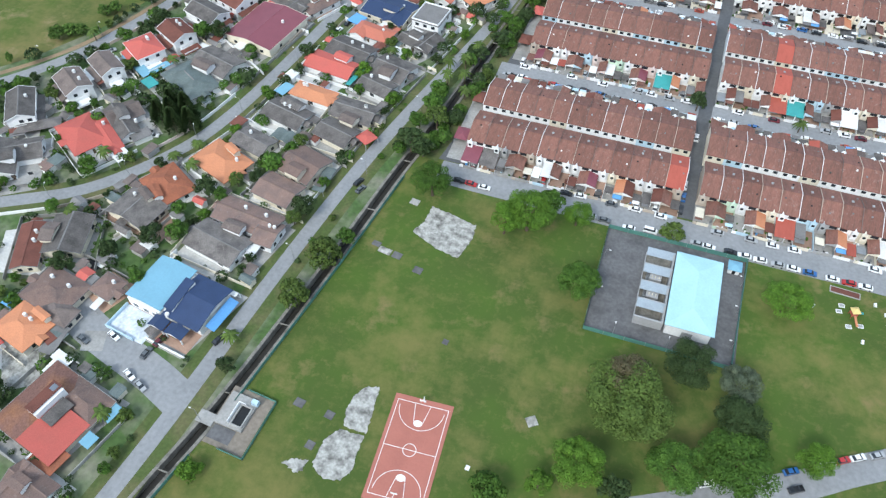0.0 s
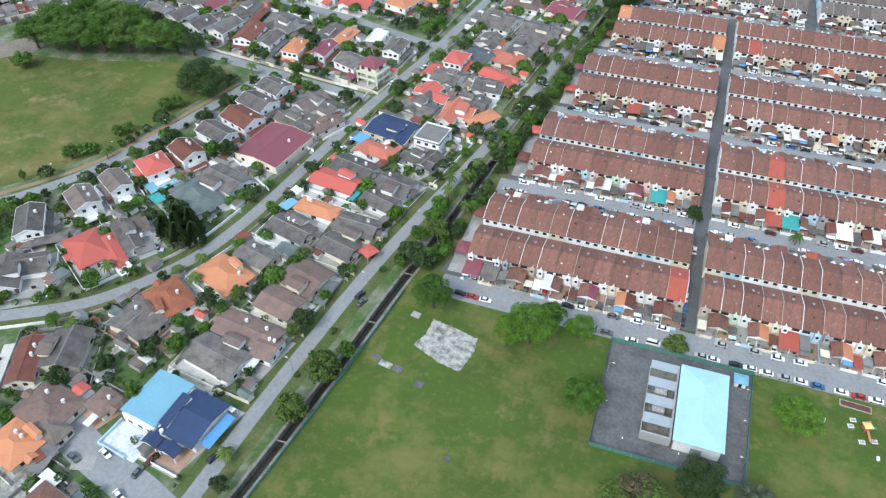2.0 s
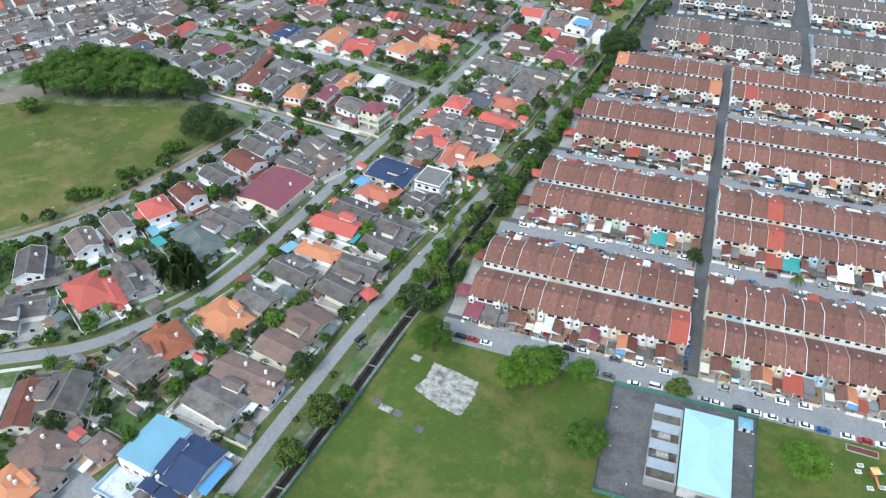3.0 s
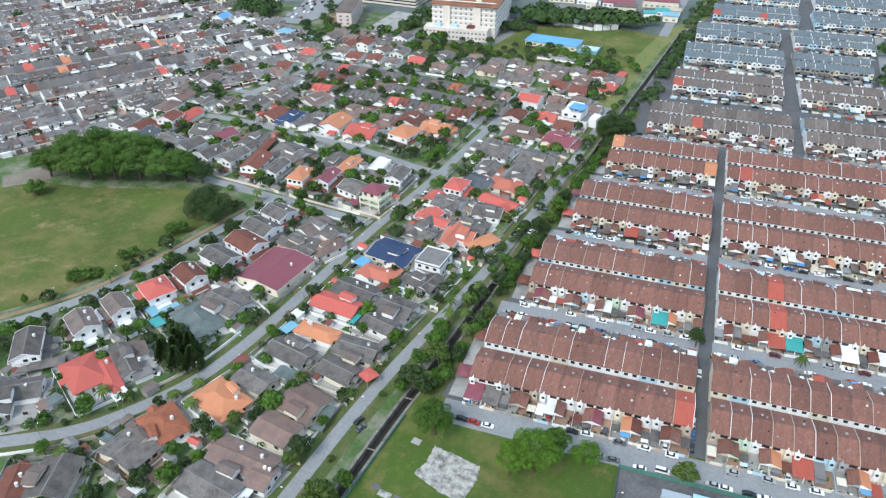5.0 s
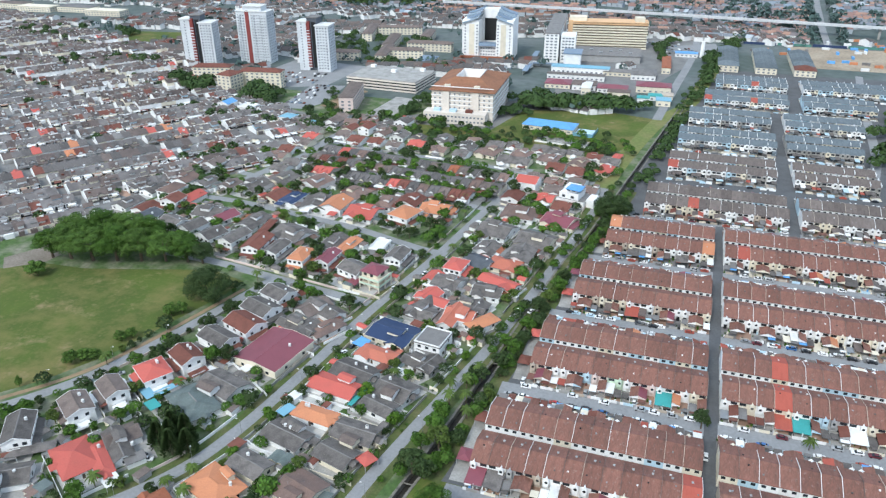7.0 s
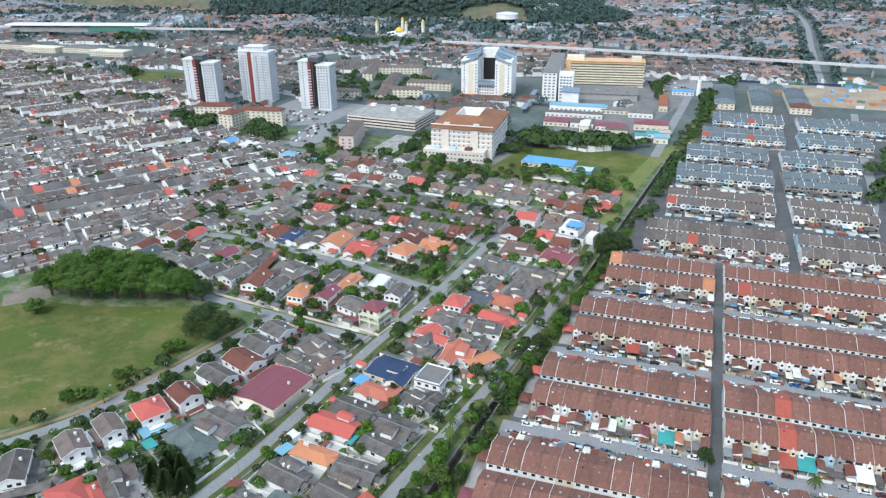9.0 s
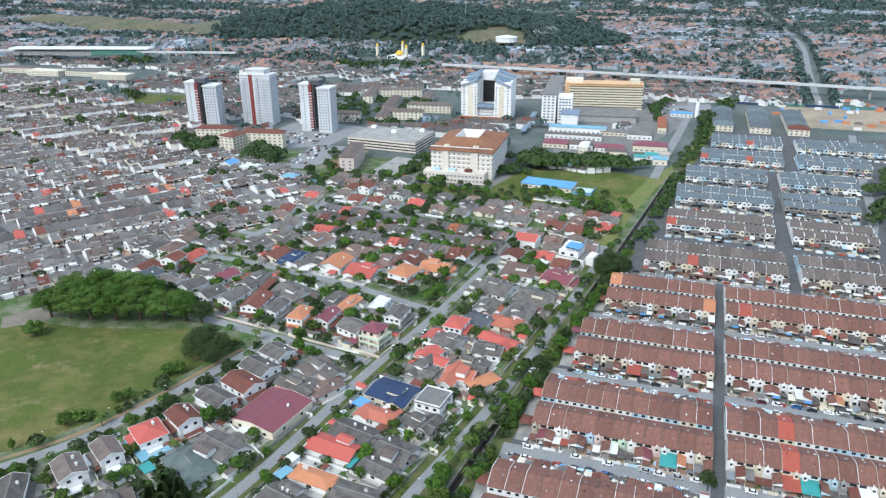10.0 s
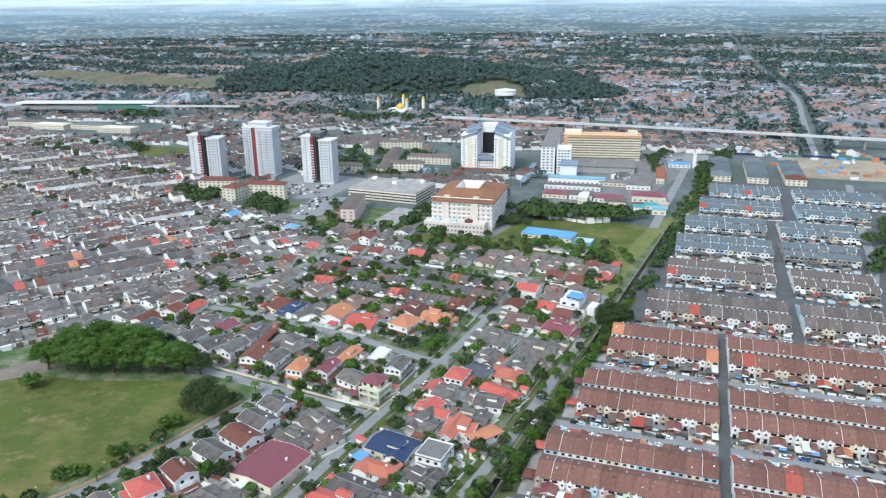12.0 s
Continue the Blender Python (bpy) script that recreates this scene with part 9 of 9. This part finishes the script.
hn, hl = haze.node_tree.nodes, haze.node_tree.links
hn.remove(hn["Principled BSDF"])
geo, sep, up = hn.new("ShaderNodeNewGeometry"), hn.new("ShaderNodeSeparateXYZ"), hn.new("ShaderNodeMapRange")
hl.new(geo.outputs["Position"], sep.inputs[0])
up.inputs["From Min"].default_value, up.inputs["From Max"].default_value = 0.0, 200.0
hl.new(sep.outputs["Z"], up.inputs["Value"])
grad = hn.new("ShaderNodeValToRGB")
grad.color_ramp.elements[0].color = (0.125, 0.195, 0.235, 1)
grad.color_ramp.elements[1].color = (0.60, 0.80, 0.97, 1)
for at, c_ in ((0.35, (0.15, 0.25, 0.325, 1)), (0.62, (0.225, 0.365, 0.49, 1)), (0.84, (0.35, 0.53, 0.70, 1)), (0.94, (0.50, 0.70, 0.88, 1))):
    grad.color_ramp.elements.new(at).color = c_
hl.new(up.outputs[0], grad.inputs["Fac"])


def haze_noise(scale, detail, lo, hi, to_lo, to_hi):
    mp, nz, amt = hn.new("ShaderNodeMapping"), hn.new("ShaderNodeTexNoise"), hn.new("ShaderNodeMapRange")
    mp.inputs["Scale"].default_value = scale
    nz.inputs["Scale"].default_value, nz.inputs["Detail"].default_value, nz.inputs["Roughness"].default_value = 1.0, detail, 0.6
    hl.new(geo.outputs["Position"], mp.inputs[0])
    hl.new(mp.outputs[0], nz.inputs["Vector"])
    for key, v_ in (("From Min", lo), ("From Max", hi), ("To Min", to_lo), ("To Max", to_hi)):
        amt.inputs[key].default_value = v_
    hl.new(nz.outputs["Fac"], amt.inputs["Value"])
    return amt.outputs[0]


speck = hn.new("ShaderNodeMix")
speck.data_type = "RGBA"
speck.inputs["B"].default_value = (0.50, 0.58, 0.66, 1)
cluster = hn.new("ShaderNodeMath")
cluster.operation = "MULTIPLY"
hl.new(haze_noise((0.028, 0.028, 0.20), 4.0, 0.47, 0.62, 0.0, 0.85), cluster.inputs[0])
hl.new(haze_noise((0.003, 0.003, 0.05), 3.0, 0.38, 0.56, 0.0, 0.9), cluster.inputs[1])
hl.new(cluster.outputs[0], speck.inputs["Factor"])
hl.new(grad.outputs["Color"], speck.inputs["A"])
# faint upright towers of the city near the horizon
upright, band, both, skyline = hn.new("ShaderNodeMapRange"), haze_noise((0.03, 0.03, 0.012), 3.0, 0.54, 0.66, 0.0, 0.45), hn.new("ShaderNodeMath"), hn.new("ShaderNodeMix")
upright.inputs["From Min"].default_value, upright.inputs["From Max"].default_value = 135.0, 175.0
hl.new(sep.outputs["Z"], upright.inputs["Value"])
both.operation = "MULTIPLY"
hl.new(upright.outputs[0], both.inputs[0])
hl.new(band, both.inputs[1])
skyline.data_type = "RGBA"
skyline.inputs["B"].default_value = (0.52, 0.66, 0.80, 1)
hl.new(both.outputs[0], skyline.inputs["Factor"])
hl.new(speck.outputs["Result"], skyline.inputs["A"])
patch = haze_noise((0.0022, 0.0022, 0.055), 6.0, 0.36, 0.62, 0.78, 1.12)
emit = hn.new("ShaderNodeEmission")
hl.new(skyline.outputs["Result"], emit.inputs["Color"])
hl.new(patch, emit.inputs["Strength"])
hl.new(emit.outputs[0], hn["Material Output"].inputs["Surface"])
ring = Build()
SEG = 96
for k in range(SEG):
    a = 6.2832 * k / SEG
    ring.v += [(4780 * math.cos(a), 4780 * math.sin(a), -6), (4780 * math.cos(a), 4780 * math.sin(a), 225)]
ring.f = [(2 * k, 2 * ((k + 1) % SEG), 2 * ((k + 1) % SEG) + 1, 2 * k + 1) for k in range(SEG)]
setting("backdrop", ring, haze, "glowing backdrop painted as blue hazy distance at the horizon", "backdrop")

# pale towers of the far city, clustered along the horizon, haze painted into their walls
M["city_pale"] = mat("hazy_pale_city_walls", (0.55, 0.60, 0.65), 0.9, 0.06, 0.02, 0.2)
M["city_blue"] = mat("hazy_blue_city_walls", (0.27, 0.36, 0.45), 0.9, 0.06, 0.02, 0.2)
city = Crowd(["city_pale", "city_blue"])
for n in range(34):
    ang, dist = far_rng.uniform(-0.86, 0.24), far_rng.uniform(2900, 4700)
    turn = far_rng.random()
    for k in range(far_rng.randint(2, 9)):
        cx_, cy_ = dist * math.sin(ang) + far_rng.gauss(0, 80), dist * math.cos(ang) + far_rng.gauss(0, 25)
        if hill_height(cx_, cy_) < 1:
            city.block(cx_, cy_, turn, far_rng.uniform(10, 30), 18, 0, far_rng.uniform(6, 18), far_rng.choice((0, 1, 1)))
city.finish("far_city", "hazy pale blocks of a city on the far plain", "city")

# rows of parked cars in the far car parks
lot = Crowd(["white", "GF", "dark", "far_blue", "D"])
for x0, y0, n, m_, rot in ((-425, 655, 16, 5, 0.1), (-352, 590, 5, 8, 0.1), (-20, 905, 9, 9, 0.5), (-150, 1000, 10, 3, 0.1), (-190, 720, 3, 10, 0.05)):
    for i in range(n):
        for k in range(m_):
            if far_rng.random() < 0.6:
                x, y = x0 + i * 4.2 * math.cos(rot) - k * 9 * math.sin(rot), y0 + i * 4.2 * math.sin(rot) + k * 9 * math.cos(rot)
                c = far_rng.choice((0, 0, 0, 1, 1, 2, 3, 4))
                lot.block(x, y, rot, 1.8, 4.2, 0.35, 0.95, c)
                lot.block(x, y, rot, 1.5, 2.2, 0.95, 1.45, c)
lot.finish("far_parked_cars", "rows of tiny parked cars in far car parks", "cars")

# ---- garden trees and shrubs between the houses ----
garden_rng = random.Random(41)


def free(x, y, r):
    for hx, hy, rot, w, d in HOUSES:
        c, s = math.cos(radians(-rot)), math.sin(radians(-rot))
        p, q = (x - hx) * c - (y - hy) * s, (x - hx) * s + (y - hy) * c
        if abs(p) < w / 2 + r * 0.4 and abs(q) < d / 2 + r * 0.4:
            return False
    for line, half in ROADS[:11]:
        for p in line:
            if (p.x - x) ** 2 + (p.y - y) ** 2 < (half + 1.0 + r * 0.4) ** 2:
                return False
    return all((x - a) ** 2 + (y - b_) ** 2 > (r * 0.8 + k) ** 2 for a, b_, k in BLOCKED)


# older bungalows, outbuildings and awnings packed between the larger houses
infill = Crowd(["G", "GB", "B", "D", "R", "O", "GF", "W", "white", "cream", "glass", "concrete", "TG", "BT"])
fill_rng = random.Random(57)
made = 0
for n in range(6000):
    if made >= 95:
        break
    y = fill_rng.uniform(425, 566)
    x = fill_rng.uniform(-285, drain_x(y) - 14)
    if not free(x, y, 13.0) or inside(x, y, ESTATE) or (y > 530 and x > -215) or (y > 425 and -262 < x < -100 and 425 < y < 490):
        continue
    made += 1
    turn = radians(-8 + fill_rng.uniform(-3, 3))
    w, d = fill_rng.uniform(10, 13), fill_rng.uniform(11, 15)
    roof = fill_rng.choice((0, 0, 0, 1, 1, 1, 2, 2, 3, 3, 4))
    infill.gabled(x, y, turn, w, d, 3.1, roof, fill_rng.choice((8, 8, 9)), 0.17 * d, over=0.7)
    infill.gabled(x + fill_rng.uniform(-2, 2), y - d * 0.42, turn + 1.5708, d * 0.4, w * 0.42, 3.2, fill_rng.choice((roof, roof, 1, 3)), 8, 1.2)
    infill.gabled(x + fill_rng.uniform(-2, 2), y + 1, turn, 4.2, 4.0, 5.2, roof, fill_rng.choice((8, 9)), 0.6)
    infill.block(x + fill_rng.uniform(-3, 3), y - d / 2 - 3.4, turn, fill_rng.uniform(3, 7), 4.0, 2.4, 2.6, fill_rng.choice((roof, 6, 6, 7, 3, 1)))
    infill.block(x, y - d / 2 - 6.6, turn, w + 2, 0.25, 0, 1.4, fill_rng.choice((8, 8, 9, 11)))
    infill.block(x, y - d / 2 - 3.2, turn, w * 0.8, 6.0, 0.06, 0.14, 11)
    HOUSES.append((x, y, math.degrees(turn), w, d + 4))
made = 0
for n in range(12000):
    if made >= 330:
        break
    y = fill_rng.uniform(60, 480)
    x = fill_rng.uniform(-300, drain_x(y) - 10)
    w, d = fill_rng.uniform(2.4, 5.5), fill_rng.uniform(2.2, 5.0)
    if inside(x, y, FIELD) or inside(x, y, ESTATE) or (y < 290 and x < -200 - (290 - y) * 0.35) or (x < -175 and y < 110) or not free(x, y, max(w, d) * 0.62):
        continue
    if not any(abs(x - hx) < hw * 0.5 + 7 and abs(y - hy) < hd * 0.5 + 7 for hx, hy, _, hw, hd in HOUSES):
        continue
    made += 1
    turn = radians(fill_rng.choice((-10, -12, -14, -20)) + fill_rng.choice((0, 90)))
    z = fill_rng.uniform(2.2, 2.9)
    if fill_rng.random() < 0.45:
        infill.block(x, y, turn, w, d, 0, z, fill_rng.choice((8, 8, 9, 11)))
        infill.block(x, y, turn, w + 0.4, d + 0.4, z, z + 0.14, fill_rng.choice((6, 6, 0, 1, 7, 12, 3, 2)))
    elif fill_rng.random() < 0.6:
        infill.gabled(x, y, turn, w, d, z, fill_rng.choice((0, 1, 2, 3, 4, 12, 6)), fill_rng.choice((8, 9)), 0.8)
    else:
        infill.block(x, y, turn, w, 0.2, 0, 1.6, fill_rng.choice((8, 8, 9)))
        infill.block(x, y - 1.0, turn, w, 1.8, 0.06, 0.16, fill_rng.choice((8, 11, 11)))
infill.finish("infill_bungalows", "older bungalows, sheds and awnings packed between the houses", "bungalows")

count = 0
for n in range(9000):
    if count >= 330:
        break
    y = garden_rng.uniform(40, 470)
    x = garden_rng.uniform(-300, drain_x(y) - 9)
    if inside(x, y, FIELD) or (y < 290 and x < -200 - (290 - y) * 0.35) or (y > 480) or (x < -175 and y < 110):
        continue
    r = garden_rng.choice((1.3, 1.8, 2.2, 2.8, 3.4, 4.0))
    if free(x, y, r):
        leaf = garden_rng.choice(("leaf_mid", "leaf_dark", "leaf_dark", "leaf_mid", "leaf_bright", "leaf_olive"))
        if garden_rng.random() < 0.05:
            palm(x, y, garden_rng.uniform(3.5, 6), 1)
        else:
            tree(x, y, r * garden_rng.uniform(1.5, 2.2), r, leaf, {"leaf_mid": 7, "leaf_dark": 5, "leaf_bright": 9, "leaf_olive": 1}[leaf], 1 if y < 260 and r > 2.5 else 0, "green garden %s between houses" % ("tree" if r > 2.2 else "shrub"), name="tree" if r > 2.2 else "shrub")
        count += 1

low_spots = []
for n in range(16000):
    if len(low_spots) > 860:
        break
    y = garden_rng.uniform(30, 480)
    x = garden_rng.uniform(-310, drain_x(y) - 8.5)
    r = garden_rng.choice((0.7, 0.9, 1.2, 1.5, 1.9, 2.4))
    if inside(x, y, FIELD) or (y < 290 and x < -200 - (290 - y) * 0.35) or not free(x, y, r):
        continue
    low_spots.append((x, y, -0.2, r))
woods("garden_shrubs", low_spots[:430], 0.25, 54, "leaf_mid", "low green shrubs and hedges in the gardens")
woods("garden_bushes", low_spots[430:], 0.25, 54, "leaf_dark", "low dark green bushes in the gardens")

# larger leafy crowns crowding the middle distance
crown_spots = []
for n in range(9000):
    if len(crown_spots) > 330:
        break
    y = garden_rng.uniform(150, 575)
    x = garden_rng.uniform(-320, drain_x(y) - 9)
    r = garden_rng.uniform(2.2, 4.6)
    if inside(x, y, FIELD) or inside(x, y, ESTATE) or (y < 290 and x < -200 - (290 - y) * 0.35) or (y < 300 and garden_rng.random() < 0.3) or not free(x, y, r):
        continue
    crown_spots.append((x, y, 0.3, r))
woods("garden_trees", crown_spots[::2], 0.15, 240, "leaf_mid", "leafy green trees crowding the gardens")
woods("garden_trees", crown_spots[1::2], 0.15, 240, "leaf_dark", "dark leafy trees crowding the gardens")

# ---- the crowded forecourts of the terraces: awnings, low walls, tanks, bins and cars, too small to tell apart ----
clutter_rng = random.Random(99)
yards = Crowd(["tan", "concrete", "white", "GF", "dark", "cream", "beige", "G", "D", "terrace_red", "BT", "leaf_mid", "steel", "pale_blue", "old_concrete", "terrace_brown", "lane"])
for x0, n, y, facing, roof, lod in ROWS:
    for i in range(n):
        x, side = x0 + PITCH * (i + 0.5), (1 if i % 2 else -1)
        if facing > 0:
            side = -side

        def put(px, depth, w, d, z0, z1, m_):
            """depth: metres out from the house front."""
            yards.block(x + px, y + facing * depth, 0, w, d, z0, z1, m_)

        rnd = clutter_rng.random
        pick = clutter_rng.choice
        if lod or facing > 0:
            put(0, 4.5, PITCH - 0.1, 8.9, 0.13, 0.2, pick((0, 0, 1, 1, 3, 14, 5, 16)))
        put(0, 9.05, PITCH - 2.6, 0.22, 0.1, 1.35, pick((2, 2, 5, 1, 6, 13)))
        if rnd() < 0.75:
            put(side * 1.7, 4.6 + 1.4 * rnd(), 2.9, pick((3.2, 4.4, 5.4)), 2.45, 2.55, pick((7, 7, 3, 2, 8, 15, 12, 5, 9, 7)))
        if rnd() < 0.4:
            put(-side * 1.6, 7.7, 3.1, 1.9, 2.5, 2.6, pick((7, 3, 2, 8, 9, 10, 15, 15)))
        if rnd() < 0.5:
            put(side * 1.7, 8.0, 2.4, 1.5, 2.3, 2.42, pick((7, 7, 3, 2, 15, 13)))
        for k in range(3):
            # pots and hedges along the gate
            put(clutter_rng.uniform(-3, 3), 8.5, clutter_rng.uniform(0.4, 1.1), 0.5, 0.2, clutter_rng.uniform(0.7, 1.6), pick((11, 11, 4, 2)))
        if lod and facing < 0:
            put(-side * 1.6, 0.04, 2.4, 0.1, 4.0, 5.2, 4)
            put(-side * 1.6, 0.05, 2.8, 0.1, 0.2, 2.5, 4)
            put(side * 1.75, 1.52, 1.4, 0.1, 0.2, 2.4, 4)
        if rnd() < 0.5 and (lod or facing > 0):
            c = pick((2, 2, 3, 4, 12, 9, 13))
            px = clutter_rng.uniform(-1.5, 1.5)
            put(px, 10.3, 4.2, 1.75, 0.35, 0.95, c)
            put(px - 0.2, 10.3, 2.3, 1.5, 0.95, 1.2, 4)
            put(px - 0.2, 10.3, 1.7, 1.4, 1.2, 1.45, c)
        if roof == "terrace_grey" and facing < 0:
            put(clutter_rng.uniform(-1, 1), 8.6, clutter_rng.uniform(2.5, 6), 3.0, 2.5, 2.62, pick((7, 7, 3, 8, 15, 2)))
        for k in range(3):
            s_ = clutter_rng.uniform(0.3, 0.9)
            put(clutter_rng.uniform(-2.9, 2.9), clutter_rng.uniform(0.4, 8.6), s_, s_ * 1.3, 0.15, 0.3 + s_ * 1.3, pick((2, 5, 4, 11, 11, 12, 13, 8, 10)))
        if rnd() < 0.8:
            px, d_ = clutter_rng.uniform(-2.2, 2.2), clutter_rng.uniform(-7.0, -2.5)
            z = 5.95 + 2.65 * (-d_ / 8.25)
            put(px, d_, 0.55, 0.5, z - 0.2, z + 0.32, pick((2, 3, 12, 4, 7)))
        if rnd() < 0.45:
            px, d_ = clutter_rng.uniform(-2.2, 2.2), clutter_rng.uniform(-14.0, -9.5)
            z = 5.95 + 2.65 * ((16.5 + d_) / 8.25)
            put(px, d_, 0.55, 0.5, z - 0.2, z + 0.32, pick((2, 3, 12, 4, 7)))
yards.finish("forecourt_clutter", "awnings, low walls, bins, tanks and cars crowding terrace forecourts", "clutter")
